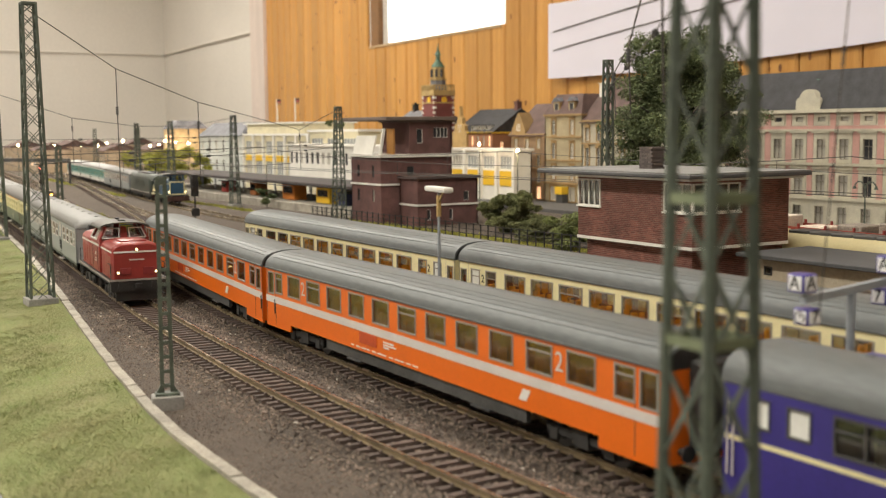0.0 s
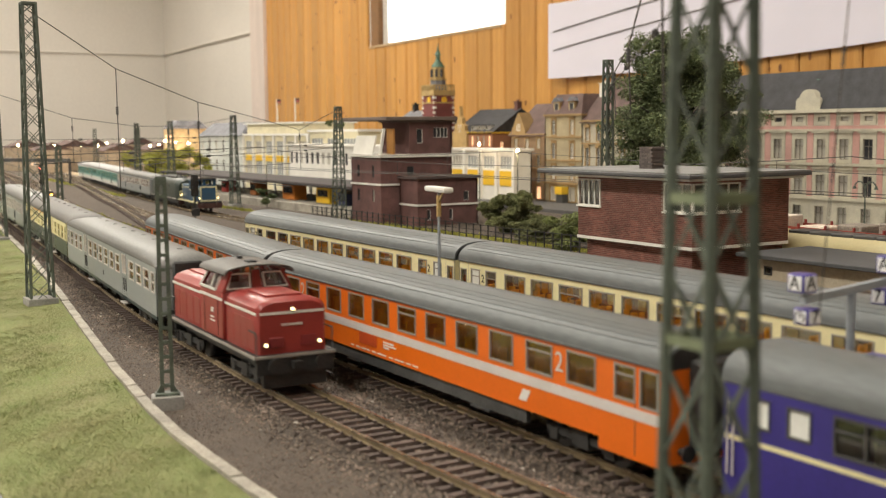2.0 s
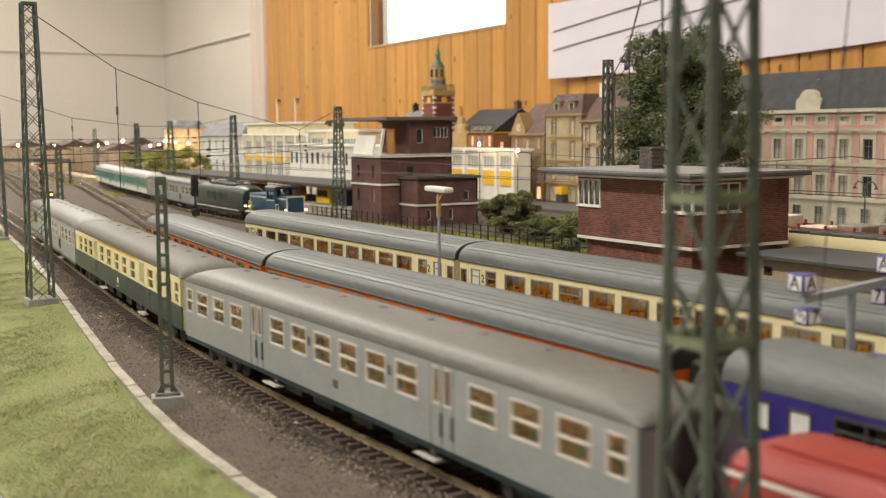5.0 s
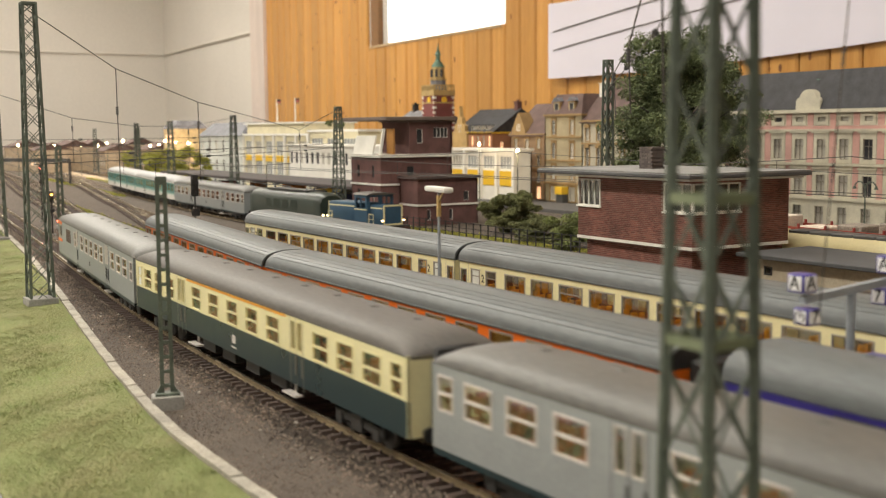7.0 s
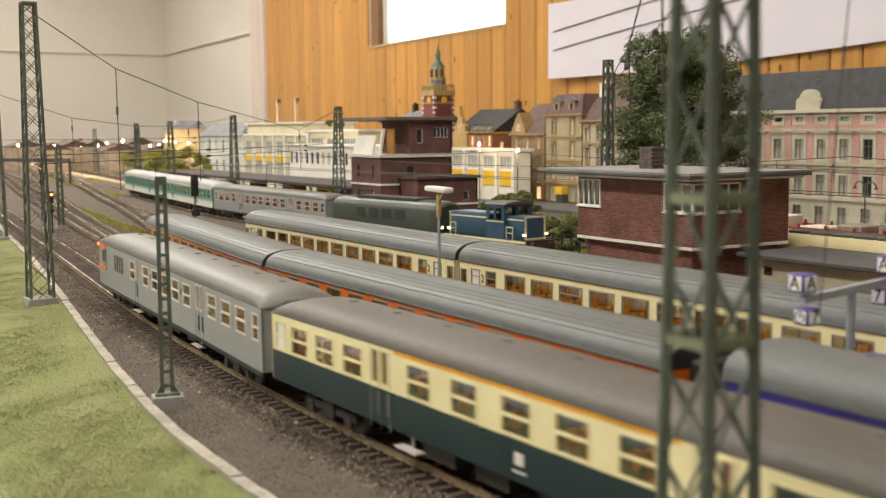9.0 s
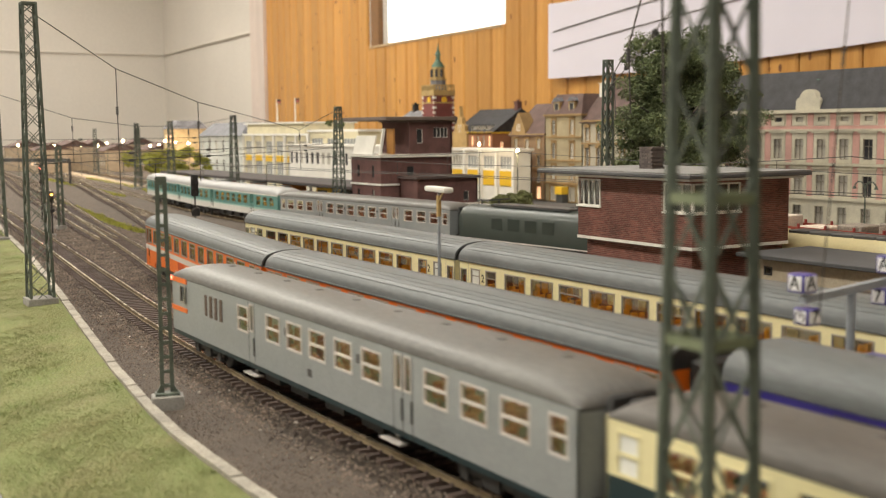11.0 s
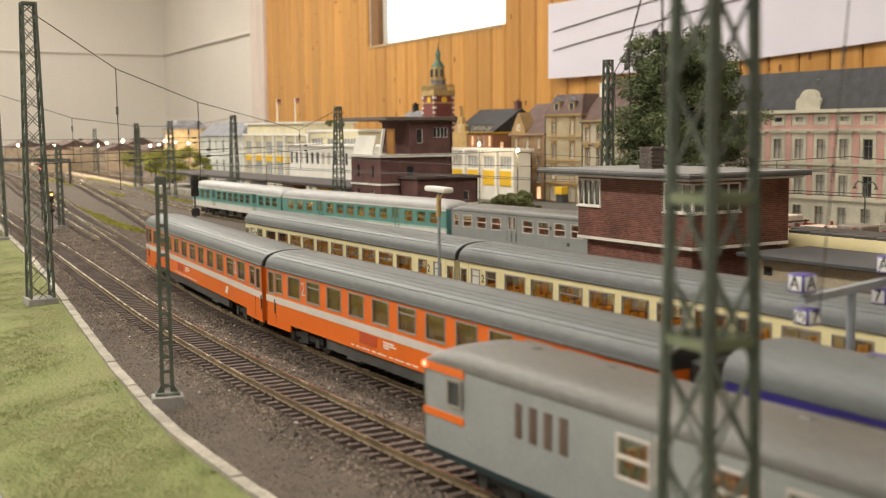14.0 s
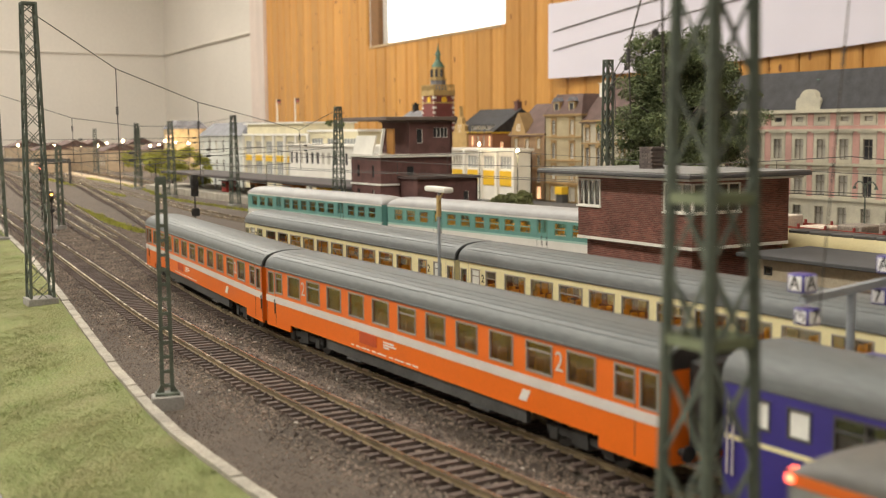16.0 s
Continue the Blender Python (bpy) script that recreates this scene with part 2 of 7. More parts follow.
# ---------------------------------------------------------------- track lines
def spline(pts, n=24):
    P = [Vector(p) for p in pts]
    P = [2 * P[0] - P[1], *P, 2 * P[-1] - P[-2]]
    out = []
    for i in range(1, len(P) - 2):
        a, b, c, d = P[i - 1:i + 3]
        for k in range(n):
            t = k / n
            out.append(0.5 * (2 * b + (c - a) * t + (2 * a - 5 * b + 4 * c - d) * t * t + (3 * b - a - 3 * c + d) * t ** 3))
    out.append(P[-2])
    return out


class Line:
    def __init__(self, pts):
        self.p = spline(pts)
        self.s = [0.0]
        for a, b in zip(self.p, self.p[1:]):
            self.s.append(self.s[-1] + (b - a).length)

    def at(self, s):
        s = max(0.0, min(self.s[-1] - 1e-6, s))
        i = int(np.searchsorted(self.s, s, side="right")) - 1
        f = (s - self.s[i]) / (self.s[i + 1] - self.s[i])
        return self.p[i].lerp(self.p[i + 1], f)

    def way(self, s):
        return (self.at(s + 0.004) - self.at(s - 0.004)).normalized()

    def ride(self, s, base, z=0.0):
        """The pose of a vehicle whose centre is at s, on two bogies base apart."""
        a, b = self.at(s - base / 2), self.at(s + base / 2)
        d = b - a
        c = (a + b) / 2
        return pose(c.x, c.y, z, 0, 0, math.degrees(math.atan2(d.y, d.x)))

    def find(self, x):
        return float(np.interp(x, [p.x for p in self.p], self.s))


NEAR = Line([(-3.2, .43), (-2.4, .35), (-1.8, .297), (-1.4, .2605), (-1.1, .2342), (-.85, .2105), (-.65, .1925), (-.5, .1842), (-.42, .1820), (-.35, .1818), (-.28, .1840), (-.18, .1872), (.0, .1915), (.4, .197), (1.2, .2)])
MID = Line([(-3.4, .62), (-2.6, .51), (-2.0, .425), (-1.5, .353), (-1.2, .312), (-1.0, .285), (-.85, .263), (-.7, .246), (-.6, .238), (-.5, .2335), (-.4, .2325), (-.2, .2325), (.3, .233), (1.2, .234)])
BACK = Line([(-3.4, .70), (-2.6, .60), (-2.0, .51), (-1.5, .425), (-1.2, .372), (-1.0, .34), (-.85, .325), (-.7, .3205), (-.5, .320), (-.2, .320), (.3, .320), (1.2, .32)])
FAR = Line([(-4.2, .751), (-3.2, .6927), (-2.6, .6404), (-2.1, .5781), (-1.7, .5375), (-1.4, .515), (-1.1, .523), (-.9, .5457), (-.7, .565), (-.4, .575), (0, .58), (1.0, .59)])
ZFAR = -0.0028


# ---------------------------------------------------------------- the room
def room():
    WA = math.radians(3.5)
    x_corner, y_corner = -7.25, 2.26
    def wy(x):
        return 2.0 - math.tan(WA) * (x + 3.0)
    def slab(name, a, b, z0, z1, t, material, label, holes=()):
        bm = bmesh.new()
        a, b = Vector((*a, 0)), Vector((*b, 0))
        d = (b - a)
        n = Vector((-d.y, d.x, 0)).normalized()
        L = d.length
        d.normalize()
        panel(bm, 0, L, z0, z1, list(holes), t, lambda u, v, w: a + d * u - n * w * -1 + Vector((0, 0, v)))
        ob = part(name, bm, material)
        return tagged(ob, label, "wall", kind="structure")
    # wall behind the town, clad with boards except for its far plastered end
    a, b = (-5.247, wy(-5.247)), (2.6, wy(2.6))
    d = Vector((b[0] - a[0], b[1] - a[1], 0)).normalized()
    n = Vector((-d.y, d.x, 0))
    L = math.hypot(b[0] - a[0], b[1] - a[1])
    wu0, wu1, wv0, wv1 = 1.25, 2.243, 0.432, 1.15
    bm = bmesh.new()
    A = Vector((*a, 0))
    panel(bm, 0, L, -1.0, CEIL, [(wu0, wu1, wv0, wv1)], 0.12, lambda u, v, w: A + d * u + n * (w + 0.016) + Vector((0, 0, v)))
    wall = tagged(part("wall_north", bm, MWALL), "plaster wall clad with varnished pine boards", "wall", kind="structure")
    # boards
    mpine = mat("varnished_pine", (0.63, 0.335, 0.09), 0.36, col2=(0.47, 0.22, 0.048), scale=9, fine=90, bump=0.15, dist=0.001, objvar=0.14, stretch=(4, 4, 0.25))
    wn = mpine.node_tree
    tc = [k for k in wn.nodes if k.type == "TEX_COORD"][0]
    rnd = random.Random(4)
    u = 0.0
    while u < L - 0.09:
        w = 0.088 * rnd.uniform(0.94, 1.05)
        spans = [(-0.2, CEIL)]
        if u + w > wu0 and u < wu1:
            spans = [(-0.2, wv0), (wv1, CEIL)]
        for z0, z1 in spans:
            bm = bmesh.new()
            g, t = 0.0022, 0.014
            ring = [(u + g, t), (u + g, 0.004), (u + g + 0.005, 0), (u + w - g - 0.005, 0), (u + w - g, 0.004), (u + w - g, t)]
            loft(bm, [[A + d * p + n * (q - 0.0) + Vector((0, 0, z)) for p, q in ring] for z in (z0, z1)], smooth=False)
            part("board", bm, mpine, wall)
        u += w
    # pine knots
    mk = mat("pine_knot", (0.20, 0.075, 0.02), 0.5, var=0.2, bump=0)
    bm = bmesh.new()
    for k in range(170):
        uu, v = rnd.uniform(0.02, L - 2.2), rnd.uniform(0.0, 0.75)
        if wu0 - 0.02 < uu < wu1 + 0.02 and v > wv0 - 0.03:
            continue
        r = rnd.uniform(0.003, 0.0075)
        ring = [bm.verts.new(A + d * (uu + r * 0.75 * math.cos(q)) + n * -0.0012 + Vector((0, 0, v + r * 1.3 * math.sin(q)))) for q in [j * math.pi / 4 for j in range(8)]]
        bm.faces.new(ring)
    part("knots", bm, mk, wall, "dark oval knots in the pine boards")
    # window with bright daylight
    win = thing("window_1", (0, 0, 0), "bright window in a plain wooden frame, blind drawn", "window", kind="structure")
    bm = bmesh.new()
    def W(p, q, z):
        return A + d * p + n * q + Vector((0, 0, z))
    def wbox(bm, u0, u1, q0, q1, z0, z1):
        hexa(bm, [W(u0, q0, z0), W(u1, q0, z0), W(u1, q1, z0), W(u0, q1, z0), W(u0, q0, z1), W(u1, q0, z1), W(u1, q1, z1), W(u0, q1, z1)])
    wbox(bm, wu0 + 0.07, wu0 + 0.14, 0.02, 0.06, wv0, wv1)
    wbox(bm, wu0 + 0.14, wu1, 0.02, 0.06, wv1 - 0.06, wv1)
    part("window_frame", bm, mat("old_white_frame", (0.55, 0.52, 0.47), 0.6, var=0.15, scale=12), win)
    bm = bmesh.new()
    wbox(bm, wu0, wu0 + 0.07, 0.0, 0.10, wv0, wv1)
    part("reveal_board", bm, mat("brown_reveal", (0.22, 0.11, 0.04), 0.6), win)
    bm = bmesh.new()
    wbox(bm, wu0 + 0.14, wu1, 0.010, 0.020, wv0, wv1 - 0.06)
    part("pane", bm, MDAY, win)
    bm = bmesh.new()
    wbox(bm, wu0 - 0.01, wu1 + 0.01, -0.004, 0.10, wv0 - 0.008, wv0)
    part("window_sill", bm, mat("pale_wood_sill", (0.50, 0.36, 0.20), 0.5), win)
    # plaster end of the same wall, with a surface pipe and a pale post
    slab("wall_plaster", (x_corner, y_corner + 0.0), (-5.42, wy(-5.42)), -1.0, CEIL, 0.12, MWALL, "plain off-white plaster wall")
    bm = bmesh.new()
    box(bm, -5.42, -5.247, wy(-5.33) - 0.02, wy(-5.33) + 0.12, -1.0, CEIL)
    tagged(part("wall_post", bm, mat("whitewashed_post", (0.74, 0.64, 0.58), 0.8, var=0.08, scale=5, fine=60, stretch=(3, 3, 0.4))), "whitewashed wooden post beside the boards", "post", kind="structure")
    bm = bmesh.new()
    rod(bm, (x_corner, y_corner - 0.012, 0.60), (-5.42, wy(-5.42) - 0.012, 0.60), 0.006, n=6)
    rod(bm, (x_corner + 0.012, y_corner, 0.60), (x_corner + 0.012, -2.2, 0.60), 0.006, n=6)
    tagged(part("trim", bm, MWALL), "thin surface conduit along the plaster wall", "conduit", kind="structure")
    slab("wall_west", (x_corner, -2.2), (x_corner, y_corner), -1.0, CEIL, 0.12, MWALL, "plain off-white plaster wall at the far end")
    slab("wall_east", (2.6, wy(2.6)), (2.6, -2.2), -1.0, CEIL, 0.12, MWALL, "plain off-white plaster wall")
    slab("wall_south", (2.6, -2.2), (x_corner, -2.2), -1.0, CEIL, 0.12, MWALL, "plain off-white plaster wall")
    bm = bmesh.new()
    box(bm, x_corner - 0.2, 2.8, -2.4, 2.6, -1.1, -1.0)
    tagged(part("floor", bm, MFLOOR), "grey linoleum floor of the club room", "floor", kind="structure")
    bm = bmesh.new()
    box(bm, x_corner - 0.2, 2.8, -2.4, 2.6, CEIL, CEIL + 0.1)
    tagged(part("ceiling", bm, MWALL), "white ceiling", "ceiling", kind="structure")
    fix = None
    for lx, ly, watts in LAMPS:
        if fix is None:
            fix = thing("ceiling_light", (lx, ly, CEIL), "white fluorescent ceiling light with two tubes", "ceiling light", "ceiling lights")
            bm = bmesh.new()
            box(bm, -0.64, 0.64, -0.09, 0.09, -0.04, -0.001)
            part("housing", bm, MTRIMW, fix)
            for y in (-0.05, 0.05):
                bm = bmesh.new()
                rod(bm, (-0.6, y, -0.052), (0.6, y, -0.052), 0.012)
                part("tube", bm, MTUBE, fix)
        else:
            copy_thing(fix, pose(lx, ly, CEIL))
    # long paper poster on the boards, curling at its free end
    post = thing("poster", (0, 0, 0), "long white paper banner with thin dark lines on boards", "poster")
    u0 = (-2.68 - a[0]) / d.x
    def sheet(bm, su, z_lo, z_hi, off=0.0, curl=True):
        rows = []
        for k in range(25):
            f = k / 24
            uu = u0 + f * su
            q = -0.012 - (0.02 * max(0, 1 - f * 7) ** 1.5 if curl else 0)
            rise = 0.15 * f * f - 0.02 * f
            rows.append([W(uu, q - off - 0.001, z_lo + rise), W(uu, q - off - 0.001, z_hi + rise), W(uu, q - off, z_hi + rise), W(uu, q - off, z_lo + rise)])
        loft(bm, rows)
    bm = bmesh.new()
    sheet(bm, 2.6, 0.250, 0.459)
    part("sheet", bm, MPAPER, post)
    for zz in (0.336, 0.388):
        bm = bmesh.new()
        rows = []
        for k in range(21):
            f = 0.01 + k / 20 * 0.97
            uu = u0 + f * 2.6
            q = -0.016 - 0.02 * max(0, 1 - f * 7) ** 1.5
            z = zz - 0.013 * max(0, 1 - f * 5) ** 2 + 0.19 * f
            rows.append([W(uu, q, z), W(uu, q, z + 0.0026), W(uu, q + 0.002, z + 0.0026), W(uu, q + 0.002, z)])
        loft(bm, rows)
        part("line", bm, MWIRE, post)


room()


# ---------------------------------------------------------------- the layout's ground
def kerb_y(x):
    return float(np.interp(x, KX, KY))


KX = [-4.5, -2.0, -1.27, -1.03, -.83, -.63, -.517, -.445, -.397, -.343, -.311, -.1, .6]
KY = [.60, .30, .222, .198, .174, .148, .134, .1265, .1225, .1215, .1215, .1215, .1215]


def bank_z(x, y, f):
    """Height of the grass bank; f runs from the layout's edge to the kerb."""
    return -0.0035 - 0.010 * (1 - f) ** 1.5 + 0.0008 * noise.noise((x * 25, y * 25, 1)) * min(1, 4 * (1 - f)) + 0.0003 * noise.noise((x * 90, y * 90, 1))


def ground():
    # one sheet for the whole layout
    bm = bmesh.new()
    xs = [-6.6 + 0.1 * i for i in range(77)]
    ys = [0.02 + 0.06 * j for j in range(30)]
    grid = [[bm.verts.new((x, max(y, kerb_y(x) - 0.012) if j else kerb_y(x) - 0.012, -0.0052 + 0.0008 * noise.noise((x * 9, y * 9, 0)))) for j, y in enumerate(ys)] for x in xs]
    for i in range(len(xs) - 1):
        for j in range(len(ys) - 1):
            if len({tuple(v.co) for v in (grid[i][j], grid[i + 1][j], grid[i + 1][j + 1], grid[i][j + 1])}) == 4:
                f = bm.faces.new((grid[i][j], grid[i + 1][j], grid[i + 1][j + 1], grid[i][j + 1]))
                f.smooth = True
    tagged(part("ground", bm, MBALL), "brown ballast and cinder ground of the model railway", "ground", kind="structure")
    # grass bank
    bm = bmesh.new()
    rows = []
    for i in range(150):
        x = -2.6 + i * 0.02
        k = kerb_y(x)
        row = []
        for j in range(22):
            f = j / 21
            y = 0.062 + 0.05 * max(0, -x - 0.8) + f * (k - 0.0015 - 0.062 - 0.05 * max(0, -x - 0.8))
            z = bank_z(x, y, f)
            row.append(bm.verts.new((x, y, z)))
        rows.append(row)
    for a, b in zip(rows, rows[1:]):
        for j in range(21):
            f = bm.faces.new((a[j], b[j], b[j + 1], a[j + 1]))
            f.smooth = True
    tagged(part("grass_bank", bm, MGRASSG), "dry yellow-green grass bank beside the kerb", "grass", kind="structure")
    # edge board of the layout
    bm = bmesh.new()
    for i in range(30):
        x0, x1 = -2.6 + i * 0.1, -2.5 + i * 0.1
        y0, y1 = [0.061 + 0.05 * max(0, -x - 0.8) for x in (x0, x1)]
        hexa(bm, [(x0, y0 - 0.03, -0.3), (x1, y1 - 0.03, -0.3), (x1, y1, -0.3), (x0, y0, -0.3), (x0, y0 - 0.03, -0.0125), (x1, y1 - 0.03, -0.0125), (x1, y1, -0.0125), (x0, y0, -0.0125)])
    tagged(part("layout_edge", bm, mat("grey_edge_board", (0.28, 0.29, 0.31), 0.6, var=0.08)), "grey painted edge board of the layout", "edge board", kind="structure")
    # baseboard below
    bm = bmesh.new()
    box(bm, -6.6, 1.0, 0.16, 1.75, -0.08, -0.02)
    for x in (-6.2, -4.2, -2.2, -0.2):
        for y in (0.3, 1.6):
            box(bm, x, x + 0.07, y, y + 0.07, -1.0, -0.08)
    tagged(part("baseboard", bm, mat("plywood", (0.42, 0.30, 0.17), 0.7)), "plywood baseboard on legs under the layout", "baseboard", kind="structure")
    # kerb stones
    kerb = thing("kerb", (0, 0, 0), "pale concrete cable trough edging the grass", "kerb", kind="structure")
    x = -1.9
    k = 0
    rnd = random.Random(8)
    while x < 0.2:
        n = x + rnd.uniform(0.016, 0.024)
        bm = bmesh.new()
        y0, y1 = kerb_y(x), kerb_y(n)
        w, g = 0.0044, 0.00008
        zt = -0.0020 + rnd.uniform(-0.0003, 0.0003)
        hexa(bm, [(x + g, y0 - w / 2, -0.008), (n - g, y1 - w / 2, -0.008), (n - g, y1 + w / 2, -0.008), (x + g, y0 + w / 2, -0.008), (x + g, y0 - w / 2, zt), (n - g, y1 - w / 2, zt), (n - g, y1 + w / 2, zt), (x + g, y0 + w / 2, zt)])
        part("slab", bm, MKERB, kerb)
        x = n


ground()


# ---------------------------------------------------------------- tracks
SLEEPER = None


def track(line, x0, x1, z, label, singles=None):
    """Rails on sleepers along a line from x0 to x1; sleepers between the singles are parts of their own."""
    global SLEEPER
    ob = thing("track", (0, 0, 0), label, "railway track", "tracks", "structure")
    s0, s1 = line.find(x0), line.find(x1)
    for side in (-1, 1):
        bm, bt = bmesh.new(), bmesh.new()
        lo, hi = [], []
        n = int((s1 - s0) / 0.02)
        for i in range(n + 1):
            s = s0 + (s1 - s0) * i / n
            p, d = line.at(s), line.way(s)
            q = Vector((-d.y, d.x, 0)) * side
            c = Vector((p.x, p.y, z)) + q * 0.0086
            e = q * 0.0004
            up = Vector((0, 0, 1))
            lo.append([c - e * 2.2 - up * 0.0025, c + e * 2.2 - up * 0.0025, c + e * 2.2 - up * 0.0021, c + e - up * 0.0019, c + e - up * 0.0006, c - e - up * 0.0006, c - e - up * 0.0019, c - e * 2.2 - up * 0.0021])
            hi.append([c - e - up * 0.0006, c + e - up * 0.0006, c + e, c - e])
        loft(bm, lo, smooth=False)
        loft(bt, hi, smooth=False)
        rail = part("rail", bm, MRAILR, ob, "rusty flat-bottom rail")
        part("railhead", bt, MRAIL, rail, "worn shiny railhead")
    if SLEEPER is None:
        bm = bmesh.new()
        w = 0.0015
        hexa(bm, [(-w, -0.015, -0.0042), (w, -0.015, -0.0042), (w, 0.015, -0.0042), (-w, 0.015, -0.0042), (-w * 0.85, -0.0148, -0.0026), (w * 0.85, -0.0148, -0.0026), (w * 0.85, 0.0148, -0.0026), (-w * 0.85, 0.0148, -0.0026)])
        for y in (-0.0086, 0.0086):
            for k in (-1, 1):
                box(bm, -0.0007, 0.0007, y + k * 0.0013 - 0.0006, y + k * 0.0013 + 0.0006, -0.0027, -0.0019)
        SLEEPER = mesh_of(bm, MSLEEP, "sleeper")
    rest = bmesh.new()
    step = 0.0072
    for i in range(int((s1 - s0) / step)):
        s = s0 + i * step
        p, d = line.at(s), line.way(s)
        m = pose(p.x, p.y, z, 0, 0, math.degrees(math.atan2(d.y, d.x)))
        if singles and singles[0] < p.x < singles[1]:
            share("sleeper", SLEEPER, None, ob, "", m)
        else:
            w = 0.0014
            hexa(rest, [m @ Vector(v) for v in [(-w, -0.015, -0.0042), (w, -0.015, -0.0042), (w, 0.015, -0.0042), (-w, 0.015, -0.0042), (-w, -0.015, -0.0026), (w, -0.015, -0.0026), (w, 0.015, -0.0026), (-w, 0.015, -0.0026)]])
    r = part("sleepers", rest, MSLEEP, ob, "rows of brown sleepers far off")
    tagged(r, kind="stuff")
    return ob


track(NEAR, -3.0, 0.5, 0.0, "weathered track in brown ballast beside the kerb", (-1.5, 0.1))
track(MID, -3.0, 0.5, 0.0, "weathered track carrying the parked orange coaches", (-1.2, 0.1))
track(BACK, -3.2, 0.5, 0.0, "weathered track carrying the cream coaches", (-1.2, -0.8))
track(FAR, -4.0, 0.5, ZFAR, "weathered track behind the signal box", (-1.7, -1.0))


# ---------------------------------------------------------------- coaches
def arc_profile(half, z0, ztop, n=12, full=0.80):
    """Points of a roof's cross-section from one eave over to the other."""
    pts = []
    for k in range(n + 1):
        a = math.pi * k / n
        c, s = math.cos(a), math.sin(a)
        pts.append((half * math.copysign(abs(c) ** full, c), z0 + (ztop - z0) * abs(s) ** full))
    return pts


PANES = {}


def window_mesh(w, h, bars, material):
    key = (round(w, 5), round(h, 5), bars, material.name)
    if key in PANES:
        return PANES[key]
    bm = bmesh.new()
    f = min(0.00045, w * 0.06)
    o = 0.00028
    panel(bm, -w / 2 - 0.0002, w / 2 + 0.0002, -h / 2 - 0.0002, h / 2 + 0.0002, [(-w / 2 + f, w / 2 - f, -h / 2 + f, h / 2 - f)], 0.0006, lambda u, v, q: (u, -o + q, v))
    if bars == "vent":
        box(bm, -w / 2 + f, w / 2 - f, -0.0002, 0.0002, h * 0.22 - 0.0002, h * 0.22 + 0.0003)
    elif bars == "mid":
        box(bm, -w / 2 + f, w / 2 - f, -0.0003, 0.0003, -0.0004, 0.0004)
    elif bars == "cross":
        box(bm, -w / 2 + f, w / 2 - f, -0.0003, 0.0003, h * 0.15 - 0.0003, h * 0.15 + 0.0003)
        box(bm, -0.0003, 0.0003, -0.0003, 0.0003, -h / 2 + f, h / 2 - f)
    elif bars == "grid":
        for k in (-1, 0, 1):
            box(bm, k * w / 4 - 0.0003, k * w / 4 + 0.0003, -0.0003, 0.0003, -h / 2 + f, h / 2 - f)
    fr = mesh_of(bm, material, "window_frame")
    bm = bmesh.new()
    box(bm, -w / 2 + f * 0.5, w / 2 - f * 0.5, 0.00032, 0.00044, -h / 2 + f * 0.5, h / 2 - f * 0.5)
    me = bpy.data.meshes.new("pane")
    bm.to_mesh(me)
    bm.free()
    PANES[key] = (fr, me)
    return PANES[key]


PANE_BY_MAT = {}


def window(parent, m, w, h, bars="", frame_mat=None, pane_mat=None, name="window"):
    """A framed window, facing -y of its own pose, with its pane under it."""
    fr, pm = window_mesh(w, h, bars, frame_mat or MFRAME)
    ob = share(name, fr, None, parent, "", m)
    pane_mat = pane_mat or MGLASS
    key = (pm.name, pane_mat.name)
    if key not in PANE_BY_MAT:
        c = pm.copy()
        c.materials.clear()
        c.materials.append(pane_mat)
        PANE_BY_MAT[key] = c
    share("pane", PANE_BY_MAT[key], None, ob)
    return ob


SIDES = ((-1, 0.0), (1, 180.0))
MFILL = mat("dim_fill_glow", (1.0, 0.75, 0.35), 0.5, var=0.0, bump=0, emit=2.5)
MSKIRT = mat("grey_equipment_box", (0.06, 0.06, 0.058), 0.6, var=0.25)
PARTS = {}


def bogie(parent, x, name="bogie"):
    if "bogie" not in PARTS:
        bm = bmesh.new()
        for y in (-0.0125, 0.0125):
            box(bm, -0.019, 0.019, y - 0.0008, y + 0.0008, 0.0052, 0.0078)
            for k in (-0.0145, 0.0145):
                box(bm, k - 0.0022, k + 0.0022, y - 0.0014, y + 0.0014, 0.0032, 0.0072)
                rod(bm, (k + 0.004, y, 0.004), (k + 0.004, y, 0.0085), 0.001, n=6)
                rod(bm, (k - 0.004, y, 0.004), (k - 0.004, y, 0.0085), 0.001, n=6)
            box(bm, -0.004, 0.004, y - 0.0015, y + 0.0015, 0.0035, 0.009)
        box(bm, -0.005, 0.005, -0.012, 0.012, 0.006, 0.010)
        PARTS["bogie"] = mesh_of(bm, MBLACK, "bogie")
        bm = bmesh.new()
        for y in (-0.0082, 0.0082):
            rod(bm, (0, y - 0.0012, 0), (0, y + 0.0012, 0), 0.0054, n=18)
        rod(bm, (0, -0.008, 0), (0, 0.008, 0), 0.001, n=6)
        PARTS["wheel"] = mesh_of(bm, MDGREY, "wheelset")
    b = share(name, PARTS["bogie"], None, parent, "", (x, 0, 0))
    for k in (-0.0145, 0.0145):
        share("wheelset", PARTS["wheel"], None, b, "", (k, 0, 0.0054))
    return b


